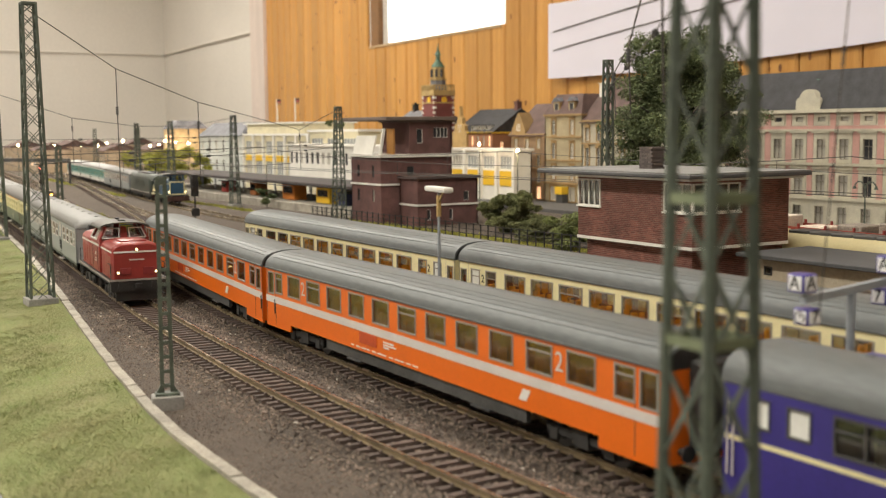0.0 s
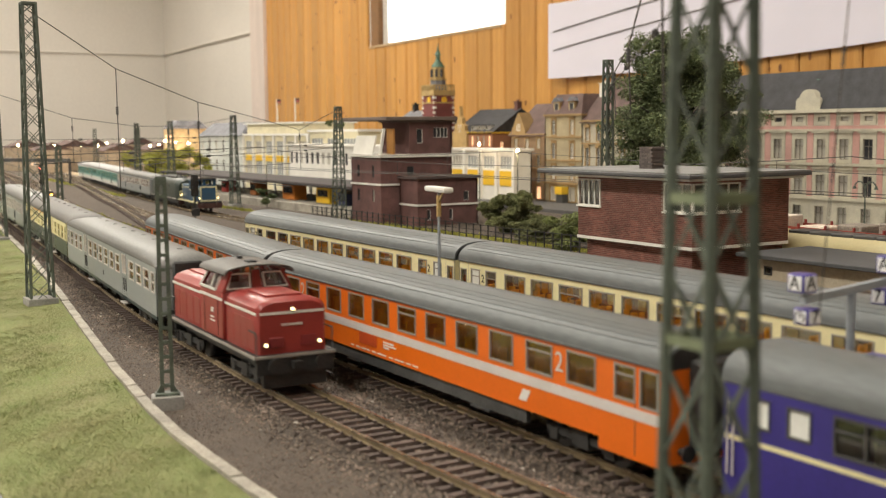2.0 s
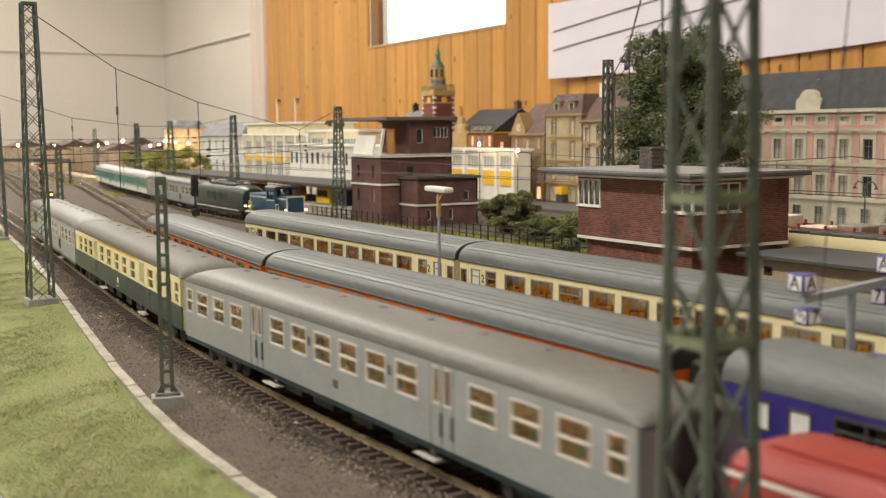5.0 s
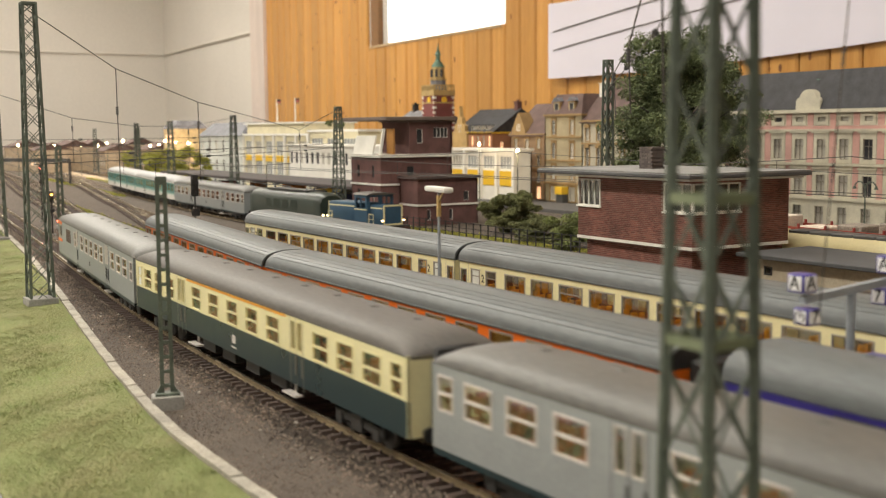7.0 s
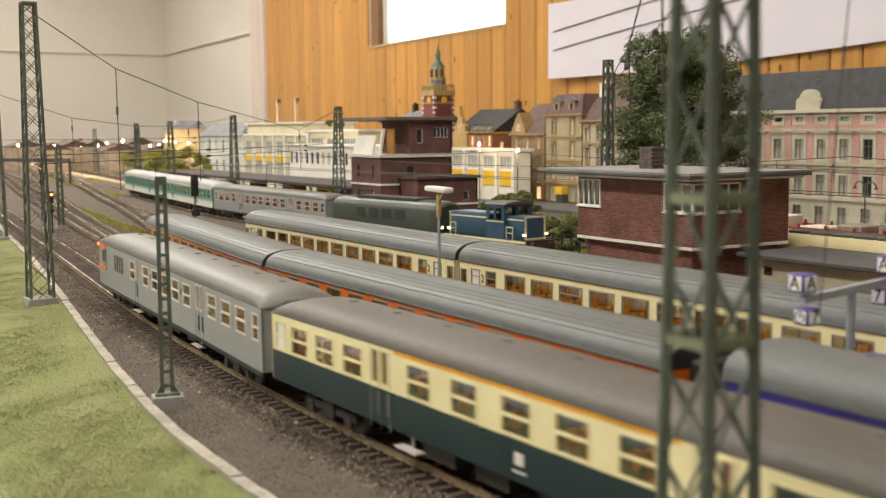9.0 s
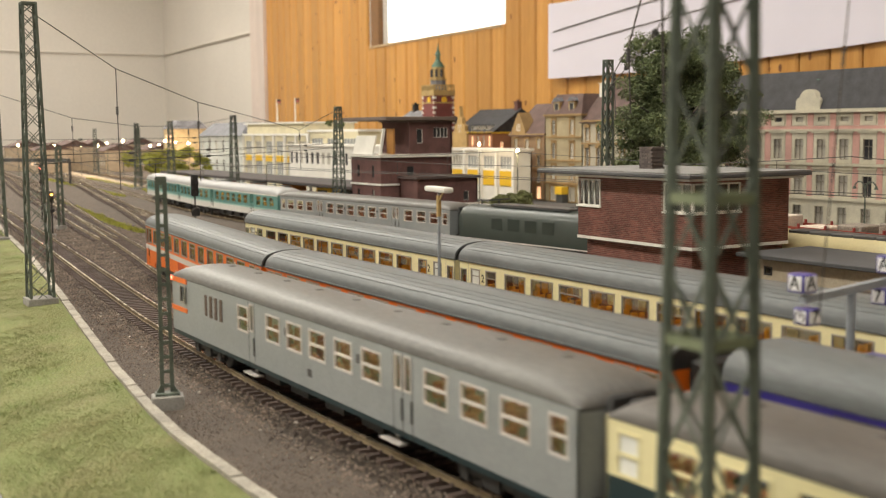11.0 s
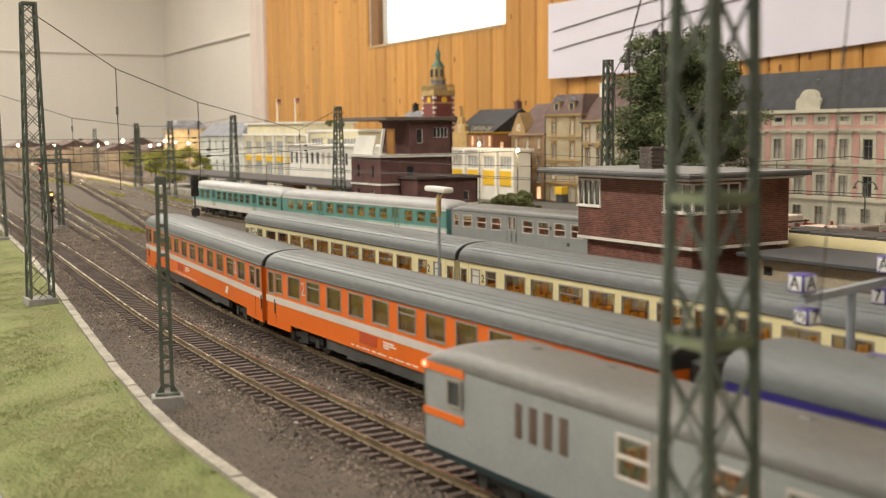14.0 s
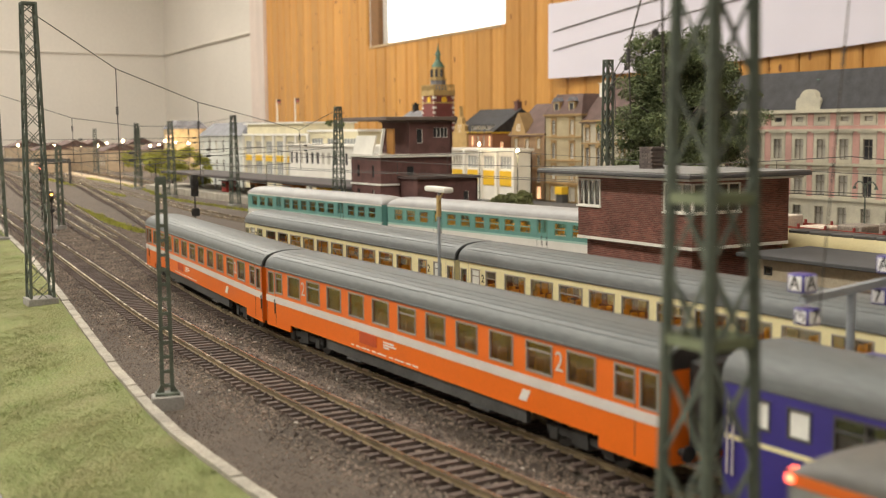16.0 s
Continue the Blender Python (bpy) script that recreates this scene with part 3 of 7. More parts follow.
def seat_mesh(material):
    key = "seat" + material.name
    if key not in PARTS:
        bm = bmesh.new()
        for y in (-0.0021, 0.0021):
            rbox(bm, -0.0004, 0.0008, y - 0.0016, y + 0.0016, 0.0235, 0.0282, 0.0005, 1)
            rbox(bm, -0.0034, 0.0008, y - 0.0016, y + 0.0016, 0.0192, 0.0202, 0.0004, 1)
        for y in (-0.0021, 0.0021):
            box(bm, -0.0003, 0.0004, y - 0.0004, y + 0.0004, 0.0138, 0.0237)
        PARTS[key] = mesh_of(bm, material, "seat")
    return PARTS[key]


def coach(name, label, m, wins, doors, low, high, z_split, roof_mat, seat_mat, L=0.300, z_low=0.0105, eave=0.0362, top=0.0465, bands=(), skirt=0.012, glow=True, frame_mat=None, dome=False, glass=None, inner=None, ribs=True, half=0.0162, cab=None, curtain=False, frosted=0, lining=None, strip=None):
    """wins: (x, width, z0, z1, bars); doors: (x, width); bands: (z0, z1, x0, x1, material)."""
    ob = thing(name, m, label, "railway coach", "coaches")
    inner = inner or MCREAMW
    h = L / 2
    holes = [(x - w / 2, x + w / 2, z0, z1) for x, w, z0, z1, b in wins]
    dholes = [(x - w * 0.32, x + w * 0.32, 0.0235, 0.0345) for x, w in doors]
    body = None
    for side, turn in SIDES:
        place = lambda u, v, q, sd=side: (u if sd < 0 else -u, (half - q) * sd, v)
        hs = holes + dholes
        if side > 0:
            hs = [(-b, -a, c, d) for a, b, c, d in hs]
        bm = bmesh.new()
        panel(bm, -h, h, z_low, z_split, [], 0.0009, place)
        if skirt:
            for k in (-1, 1):
                x0 = k * (h - 0.030)
                panel(bm, min(x0, k * h), max(x0, k * h), z_low - 0.0035, z_low, [], 0.0009, place)
        p = part("side_wall", bm, low, ob)
        bm = bmesh.new()
        panel(bm, -h, h, z_split, eave, hs, 0.0009, place)
        part("window_wall", bm, high, ob)
        for z0, z1, a, b, mm in bands:
            bm2 = bmesh.new()
            panel(bm2, a, b, z0, z1, [q for q in hs if q[2] < z1 and q[3] > z0], 0.00022, lambda u, v, q, sd=side: (u if sd < 0 else -u, (half + 0.0002 - q) * sd, v))
            part("stripe", bm2, mm, ob)
        rz = 0 if side < 0 else 180
        for i, (x, w, z0, z1, b) in enumerate(wins):
            window(ob, pose(x, half * side, (z0 + z1) / 2, 0, 0, rz), w, z1 - z0, b, frame_mat, MFROST if i < frosted else glass)
        for x, w in doors:
            bm = bmesh.new()
            for e in (x - w / 2, x + w / 2):
                box(bm, e - 0.00014, e + 0.00014, (half + 0.0001) * side, (half - 0.0001) * side, z_low - 0.002, eave - 0.0008)
            box(bm, x + w * 0.42, x + w * 0.42 + 0.0004, (half + 0.0006) * side, (half - 0.0001) * side, 0.014, 0.021)
            dr = part("door", bm, MSKIRT if high is not MCREAM else MFRAME, ob)
            window(ob, pose(x, half * side, 0.029, 0, 0, rz), w * 0.64, 0.011, "", frame_mat, glass, "door_window")
    # ends
    for k in (-1, 1):
        zb = z_low - (0.0025 if skirt else 0)
        for nm, mm, ring in (("end_wall", high if cab is None or k > 0 else MSILVER, [(-half, zb), (half, zb), (half, eave - 0.0005), (-half, eave - 0.0005)]),
                             ("roof_end", roof_mat if dome else MBLACK, [(half, eave - 0.0005)] + [(-y, z) for y, z in arc_profile(half, eave, top - (0.0072 if dome else 0.0012), 10)[1:-1]][::-1] + [(-half, eave - 0.0005)])):
            bm = bmesh.new()
            loft(bm, [[(k * h, y, z) for y, z in ring], [(k * (h - 0.001), y, z) for y, z in ring]], smooth=False)
            part(nm, bm, mm, ob)
        bm = bmesh.new()
        if cab is None or k > 0:
            rbox(bm, k * h, k * (h + (0.0022 if not curtain else 0.006)), -0.0078, 0.0078, 0.012, 0.0385, 0.0010, 1)
            part("gangway", bm, MBLACK, ob, "black rubber gangway bellows")
        bm = bmesh.new()
        for y in (-0.010, 0.010):
            rod(bm, (k * h, y, 0.0118), (k * (h + 0.003), y, 0.0118), 0.0012, n=8)
            rod(bm, (k * (h + 0.003), y, 0.0118), (k * (h + 0.0036), y, 0.0118), 0.0026, n=10)
        box(bm, k * (h - 0.002), k * (h + 0.004), -0.0015, 0.0015, 0.0095, 0.012)
        part("buffer", bm, MBLACK, ob)
    # roof
    bm = bmesh.new()
    prof = arc_profile(half + 0.0003, eave - 0.0002, top, 14)
    secs = []
    stations = [(-h, 1.0), (h, 1.0)]
    if dome:
        fr = [0, .0012, .003, .006, .010, .015, .021]
        dz = [.0062, .0040, .0026, .0014, .0006, .0002, 0]
        stations = [(-h + f, d) for f, d in zip(fr, dz)] + [(h - f, d) for f, d in zip(fr[::-1], dz[::-1])]
        for x, d in stations:
            t = top - d
            secs.append([(x, y, eave - 0.0002 + (z - eave + 0.0002) * (t - eave) / (top - eave)) for y, z in prof])
    else:
        for x in (-h - 0.0004, h + 0.0004):
            secs.append([(x, y, z) for y, z in prof])
    inn = [[(x, y * 0.96, z - 0.0008) for x, y, z in reversed(s)] for s in secs]
    loft(bm, [a + b for a, b in zip(secs, inn)])
    roof = part("roof", bm, roof_mat, ob)
    if ribs:
        for k in (3, 4, 5, 6, 8, 9, 10, 11):
            y, z = prof[k]
            bm = bmesh.new()
            box(bm, -h + 0.004, h - 0.004, y - 0.00022, y + 0.00022, z - 0.0005, z + 0.00008)
            part("roof_bead", bm, roof_mat, roof)
        for side in (-1, 1):
            bm = bmesh.new()
            box(bm, -h, h, side * (half + 0.0001), side * (half + 0.0009), eave - 0.0001, eave + 0.0004)
            part("gutter", bm, roof_mat, roof)
    else:
        vents = []
        for i in range(9):
            bm = bmesh.new()
            x = -h + 0.03 + i * (L - 0.06) / 8
            rbox(bm, x - 0.0016, x + 0.0016, 0.0016, 0.0046, top - 0.0012, top + 0.0004, 0.0005, 1)
            part("roof_vent", bm, roof_mat, roof)
    # floor, partitions, seats and lit ceiling
    bm = bmesh.new()
    box(bm, -h + 0.002, h - 0.002, -half + 0.001, half - 0.001, 0.0125, 0.0138)
    part("floor_plate", bm, MDGREY, ob)
    if seat_mat:
        sm = seat_mesh(seat_mat)
        for x, w, z0, z1, b in wins:
            for k, y in ((-0.0055, -0.0098), (0.0055, -0.0098), (0.0055, 0.0098)):
                share("seat", sm, None, ob, "", pose(x + k, y, 0, 0, 0, 0 if k > 0 else 180))
    # dark sheets added along the inside to darken what the windows show
    if lining:
        for side in (-1, 1):
            bm = bmesh.new()
            box(bm, -h + 0.004, h - 0.004, side * (half - 0.0022), side * (half - 0.0012), 0.0138, wins[0][2])
            part("dim_lining", bm, lining, ob, "dark brown lining added to dim the coach interior")
    bm = bmesh.new()
    xs = sorted(w[0] for w in wins)
    for a, b in zip(xs, xs[1:]):
        if not glow:
            box(bm, (a + b) / 2 - 0.0003, (a + b) / 2 + 0.0003, 0.0, half - 0.0012, 0.0138, eave)
    box(bm, -h + 0.002, -h + 0.0025, -half + 0.0012, half - 0.0012, 0.0138, eave)
    box(bm, h - 0.0025, h - 0.002, -half + 0.0012, half - 0.0012, 0.0138, eave)
    part("partition", bm, inner, ob)
    bm = bmesh.new()
    box(bm, -h + 0.004, h - 0.004, -half + 0.0012, half - 0.0012, eave - 0.0002, eave + 0.0003)
    part("inner_ceiling", bm, inner, ob)
    if curtain:
        bm = bmesh.new()
        n = 300
        loft(bm, [[(-h + 0.004 + (L - 0.008) * i / n, -0.002 + 0.0006 * (i % 2), z) for z in (0.0140, eave - 0.0004)] + [(-h + 0.004 + (L - 0.008) * i / n, -0.0008 + 0.0006 * (i % 2), z) for z in (eave - 0.0004, 0.0140)] for i in range(n + 1)], smooth=False)
        part("corridor_curtain", bm, inner, ob, "pleated yellow curtains along the corridor")
        # no lamp known here; glowing strip added to lighten the dark inside
        bm = bmesh.new()
        box(bm, -h + 0.006, h - 0.006, -0.0090, -0.0075, eave - 0.0012, eave - 0.0004)
        part("glow_strip", bm, MFILL, ob, "dim warm glowing strip added to lighten the coach interior")
        bm = bmesh.new()
        for sd in (-1, 1):
            box(bm, -0.080, 0.080, sd * 0.0135, sd * 0.0152, 0.0055, 0.0104)
        part("equipment_skirt", bm, MSKIRT, ob, "grey equipment boxes under the floor")
    if glow:
        bm = bmesh.new()
        box(bm, -h + 0.006, h - 0.006, -0.0012, 0.0012, eave - 0.0012, eave - 0.0004)
        part("glow_strip", bm, strip or MWARML, ob, "glowing warm interior light strip")
    # underframe
    bm = bmesh.new()
    box(bm, -h + 0.001, h - 0.001, -0.0135, 0.0135, 0.0098, 0.0126)
    rnd = random.Random(name)
    for x in (-0.045, -0.018, 0.012, 0.042):
        box(bm, x - rnd.uniform(0.006, 0.011), x + 0.008, -0.0125, 0.0125, 0.0042, 0.0098)
    part("underframe", bm, MBLACK, ob)
    for k in (-1, 1):
        for sd in (-1, 1):
            bm = bmesh.new()
            box(bm, k * (h - 0.105), k * (h - 0.092), sd * 0.0125, sd * 0.0160, 0.0048, 0.0054)
            box(bm, k * (h - 0.099), k * (h - 0.098), sd * 0.0125, sd * 0.0132, 0.0052, 0.0110)
            part("footboard", bm, MSTRIPE if roof_mat is MROOFD or low is MSILVER else MDGREY, ob)
        bogie(ob, k * (h - 0.042))
    return ob


def big_windows(n, first, pitch, w, z0, z1, bars):
    return [(first - pitch * i, w, z0, z1, bars(i)) for i in range(n)]


Z0, Z1 = 0.0243, 0.0346
EURO = big_windows(11, 0.1113, 0.0226, 0.0146, Z0, Z1, lambda i: "vent" if i in (1, 5, 9) else "") + [(0.1325, 0.0095, Z0, Z1, "vent"), (-0.1335, 0.0085, Z0, Z1, "vent")]
EDOORS = [(0.1433, 0.0122), (-0.1433, 0.0110)]
MTINT = glass_mat("amber_glass", (0.80, 0.76, 0.58), 0.08)
MCURTY = mat("yellow_curtain", (0.50, 0.38, 0.09), 0.8, var=0.2, bump=0.1, stretch=(8, 8, 0.3), scale=150)


def orange_coach(m, lab):
    ob = coach("orange_coach", lab, m, EURO, EDOORS, MORANGE, MORANGE, 0.0215, MROOF, MSEATB, top=0.0440, bands=[(0.0192, 0.0225, -0.15, 0.15, MSTRIPE)], glow=False, glass=MTINT, inner=MCURTY, curtain=True)
    # numbers, emblem and lettering bars on both sides
    for side, rz in ((-1, 0), (1, 180)):
        for x in (0.1000, -0.1034):
            lettering("class_number", "2", 0.0092, pose(x * -side, 0.01648 * side, 0.0298, 90, 0, rz), MSTRIPE, ob)
        bm = bmesh.new()
        y0, y1 = 0.0161 * side, 0.01645 * side
        sx = -side
        hexa(bm, [(sx * 0.0770, y0, 0.0135), (sx * 0.0815, y0, 0.0135), (sx * 0.0815, y1, 0.0135), (sx * 0.0770, y1, 0.0135), (sx * 0.0795, y0, 0.0175), (sx * 0.0840, y0, 0.0175), (sx * 0.0840, y1, 0.0175), (sx * 0.0795, y1, 0.0175)])
        part("emblem", bm, MWHITE, ob, "white railway emblem")
        bm = bmesh.new()
        for i in range(12):
            x = sx * (-0.052 + i * 0.0050)
            box(bm, x, x + sx * (0.0022 + 0.0018 * ((i * 7) % 3) / 2), y0, y1, 0.0117, 0.0123)
        for i in range(3):
            box(bm, sx * -0.022, sx * (-0.017 + 0.004 * (i == 1) + 0.002 * i), y0, y1, 0.0150 + 0.0011 * i, 0.0156 + 0.0011 * i)
        part("lettering", bm, MWHITE, ob, "rows of small white lettering")
        bm = bmesh.new()
        box(bm, sx * -0.044, sx * -0.028, y0, y1, 0.0140, 0.0188)
        part("destination_board", bm, mat("dull_red_board", (0.50, 0.07, 0.015), 0.5), ob)
    return ob


sM = MID.find(-0.2414) - 0.150
A = orange_coach(MID.ride(sM, 0.216), "bright orange express coach with pale grey stripe and silver-grey roof")
orange_coach(MID.ride(sM - 0.3035, 0.216), "bright orange express coach, grey roof, parked on a curve")

# cream coaches on the next track
CRW = [(0.1325, 0.0080, 0.0232, 0.0352, "vent"), (-0.1345, 0.0080, 0.0232, 0.0352, "vent")] + big_windows(10, 0.0955, 0.0217, 0.0168, 0.0216, 0.0354, lambda i: "vent" if i % 3 == 1 else "") + [(0.1165, 0.0090, 0.0222, 0.0354, "vent"), (-0.1205, 0.0090, 0.0222, 0.0354, "vent")]
CRD = [(0.1455, 0.0085), (-0.1455, 0.0085)]


# ceiling glow set to brighten the seats behind the cream coaches' windows
MMIDL = mat("coach_ceiling_glow", (1.0, 0.78, 0.42), 0.5, var=0.0, bump=0, emit=5.5)
# dark brown that keeps the cream coaches dim inside
MLINING = mat("dark_brown_lining", (0.085, 0.065, 0.05), 0.6, var=0.15)


def cream_coach(m, lab):
    ob = coach("cream_coach", lab, m, CRW, CRD, MCREAM, MCREAM, 0.0200, MROOF, MSEAT, top=0.0470, eave=0.0385, frosted=2, bands=[], glow=True, frame_mat=MFRAME, inner=MLINING, lining=MLINING, strip=MMIDL)
    for x in (0.1235, -0.1275):
        lettering("class_number", "2", 0.0055, pose(x, -0.01648, 0.0310, 90, 0, 0), MBLACK, ob)
    return ob


sB = BACK.find(-0.497)
cream_coach(BACK.ride(sB + 0.152, 0.216), "cream express coach with grey roof and orange seats")
cream_coach(BACK.ride(sB - 0.152, 0.216), "cream express coach with grey roof, end of the train")
cream_coach(BACK.ride(sB + 0.456, 0.216), "cream express coach with grey roof and orange seats")

# sleeping car coupled to the orange coaches


def sleeping_car(m):
    wins = [(-0.137, 0.0068, 0.0272, 0.0348, ""), (-0.1240, 0.0074, 0.0272, 0.0348, "")] + [(-0.104 + 0.040 * i, 0.0185, 0.0262, 0.0356, "cross") for i in range(6)]
    ob = coach("sleeping_car", "deep blue sleeping car with cream line and dark roof", m, wins, [(0.143, 0.0095)], MBLUE, MBLUE, 0.0240, MROOF, None, eave=0.0378, top=0.0470, bands=[(0.0224, 0.0237, -0.149, 0.149, MCREAM)], glow=False, frame_mat=MDGREY, ribs=False, inner=MFROST, frosted=2)
    bm = bmesh.new()
    for x in (-0.1475, -0.1455):
        rod(bm, (x, -0.0170, 0.0130), (x, -0.0170, 0.0330), 0.0003, n=5)
    part("handrail", bm, MSTRIPE, ob, "pale door handrails")
    return ob


sleeping_car(MID.ride(sM + 0.3225, 0.216))


# ---------------------------------------------------------------- the moving trains
def s_near(t):
    k = t / 8 - 1
    return 3.48108 + 0.84647 * k - 0.11835 * k ** 2 - 0.03735 * k ** 3 - 0.07552 * k ** 4 + 0.02128 * k ** 5 + 0.04246 * k ** 6


def s_far(t):
    k = t / 8 - 1
    return 3.33236 + 0.8299 * k + 0.02697 * k * k - 0.01309 * k ** 3


LOCAL = 0.318


def silver_windows(cab):
    if cab:
        at = (-0.066, -0.0342, -0.0136, 0.0068, 0.028, 0.049, 0.0905, 0.1115, 0.132, 0.1512)
    else:
        at = (-0.1512, -0.1345, -0.114, -0.0932, -0.0505, -0.0303, -0.0101, 0.0101, 0.0303, 0.0505, 0.0932, 0.114, 0.1345, 0.1512)
    return [(x, 0.0115 if x == -0.066 else 0.0078 if abs(x) > 0.15 else 0.0136, 0.0222, 0.0328, "mid") for x in at]


def silver_coach(lab, cab=False):
    doors = [(0.0734, 0.0062), (0.0672, 0.0062), (-0.0565, 0.0062)] if cab else [(0.0746, 0.0062), (0.0684, 0.0062), (-0.0684, 0.0062), (-0.0746, 0.0062)]
    ob = coach("silver_coach", lab, Matrix(), silver_windows(cab), doors, MSILVER, MSILVER, 0.0205, MSILVROOF, MSEATR, L=LOCAL, top=0.0419, skirt=0, dome=True, ribs=False, frame_mat=MSTRIPE, cab=cab or None)
    bm = bmesh.new()
    for sd in (-1, 1):
        box(bm, -0.158, 0.158, sd * 0.0150, sd * 0.0161, 0.0085, 0.0105)
    part("sole_bar", bm, MGREEN, ob, "dark blue lower frame")
    if cab:
        for sd in (-1, 1):
            y0, y1 = 0.0160 * sd, 0.0166 * sd
            bm = bmesh.new()
            for i in range(4):
                rbox(bm, -0.1125 + i * 0.0064, -0.1096 + i * 0.0064, y0, y1, 0.0225, 0.0320, 0.0003, 1)
            part("louvre", bm, mat("brown_louvre", (0.12, 0.08, 0.06), 0.6), ob)
            bm = bmesh.new()
            box(bm, -0.1590, -0.1372, y0, y1, 0.0201, 0.0222)
            part("stripe", bm, MORANGE, ob)
            bm = bmesh.new()
            box(bm, -0.1590, -0.1372, y0, y1, 0.0337, 0.0361)
            part("corner_stripe", bm, MORANGE, ob)
            # glowing spot added on the side for the tail lamp's glow around the corner
            bm = bmesh.new()
            rod(bm, (-0.1580, y0, 0.0350), (-0.1580, y1 + 0.0004 * sd, 0.0350), 0.0009)
            part("tail_glow_spot", bm, MTAIL, ob, "red glowing spot standing in for the tail lamp's glow")
            window(ob, pose(-0.1415, 0.0169 * sd, 0.0288, 0, 0, 0 if sd < 0 else 180), 0.0070, 0.0078, "", MFRAME, MDARKP)
        bm = bmesh.new()
        rbox(bm, -0.1604, -0.1590, -0.0158, 0.0158, 0.0201, 0.0222, 0.0005, 1)
        rbox(bm, -0.1600, -0.1590, -0.0150, 0.0150, 0.0337, 0.0361, 0.0004, 1)
        part("end_stripe", bm, MORANGE, ob)
        for y in (-0.009, 0.0, 0.009):
            window(ob, pose(-0.1597, y, 0.0285, 0, 0, -90), 0.0080, 0.0078, "", MFRAME, MDARKP, "cab_window")
        for y in (-0.0128, 0.0128):
            bm = bmesh.new()
            rod(bm, (-0.1590, y, 0.0352), (-0.1606, y, 0.0352), 0.0011)
            part("tail_lamp", bm, MTAIL, ob, "glowing red and white tail lamp")
    for sd in (-1, 1):
        bm = bmesh.new()
        rbox(bm, -0.0018, 0.0018, 0.0160 * sd, 0.0164 * sd, 0.0150, 0.0180, 0.0004, 1)
        part("emblem", bm, MDGREY, ob, "small dark railway emblem")
        for x in (0.0395, -0.0215):
            bm = bmesh.new()
            box(bm, x - 0.0010, x + 0.0010, 0.0161 * sd, 0.0164 * sd, 0.0268, 0.0300)
            part("class_number", bm, MDGREY, ob)
    return ob



CGW = [(x, 0.0078 if abs(x) > 0.15 else 0.0136, 0.0226, 0.0332, "mid") for x in (-0.151, -0.1347, -0.1147, -0.094, -0.0515, -0.0267, -0.0016, 0.0222, 0.0462, 0.0926, 0.1134, 0.1341, 0.1515)]
CGD = [(x, 0.0062) for x in (-0.0784, -0.0722, 0.0672, 0.0734)]


def cream_green_coach(lab):
    ob = coach("cream_green_coach", lab, Matrix(), CGW, CGD, MGREEN, MCREAM, 0.0220, MROOFD, MSEATR, L=LOCAL, top=0.0419, skirt=0, dome=True, ribs=False, frame_mat=MCREAM, frosted=1, bands=[(0.0346, 0.0356, -0.066, 0.060, mat("first_class_line", (0.75, 0.33, 0.02), 0.4))])
    for sd in (-1, 1):
        bm = bmesh.new()
        rbox(bm, -0.002, 0.002, 0.0160 * sd, 0.0165 * sd, 0.0150, 0.0185, 0.0004, 1)
        box(bm, -0.003, 0.003, 0.0161 * sd, 0.0164 * sd, 0.0130, 0.0136)
        part("emblem", bm, MSTRIPE, ob, "faded rectangular railway emblem")
    return ob


MMINTL = mat("pale_mint_band", (0.36, 0.56, 0.50), 0.4, var=0.05, bump=0.03)


def mint_coach(lab, glow=True):
    ob = coach("mint_coach", lab, Matrix(), [w for w in silver_windows(False) if abs(w[0]) < 0.15], [(0.0746, 0.0062), (0.0684, 0.0062), (-0.0684, 0.0062), (-0.0746, 0.0062)], MWHITE, MMINT, 0.0195, mat("light_grey_roof", (0.36, 0.36, 0.36), 0.55, var=0.08), MSEAT, L=0.307, top=0.0440, skirt=0, dome=True, ribs=False, frame_mat=MMINT, bands=[(0.0345, 0.0360, -0.153, 0.153, MWHITE), (0.0178, 0.0195, -0.153, 0.153, MMINTL)], glow=glow)
    return ob


MCABG = glass_mat("cab_glass", (0.75, 0.75, 0.75))


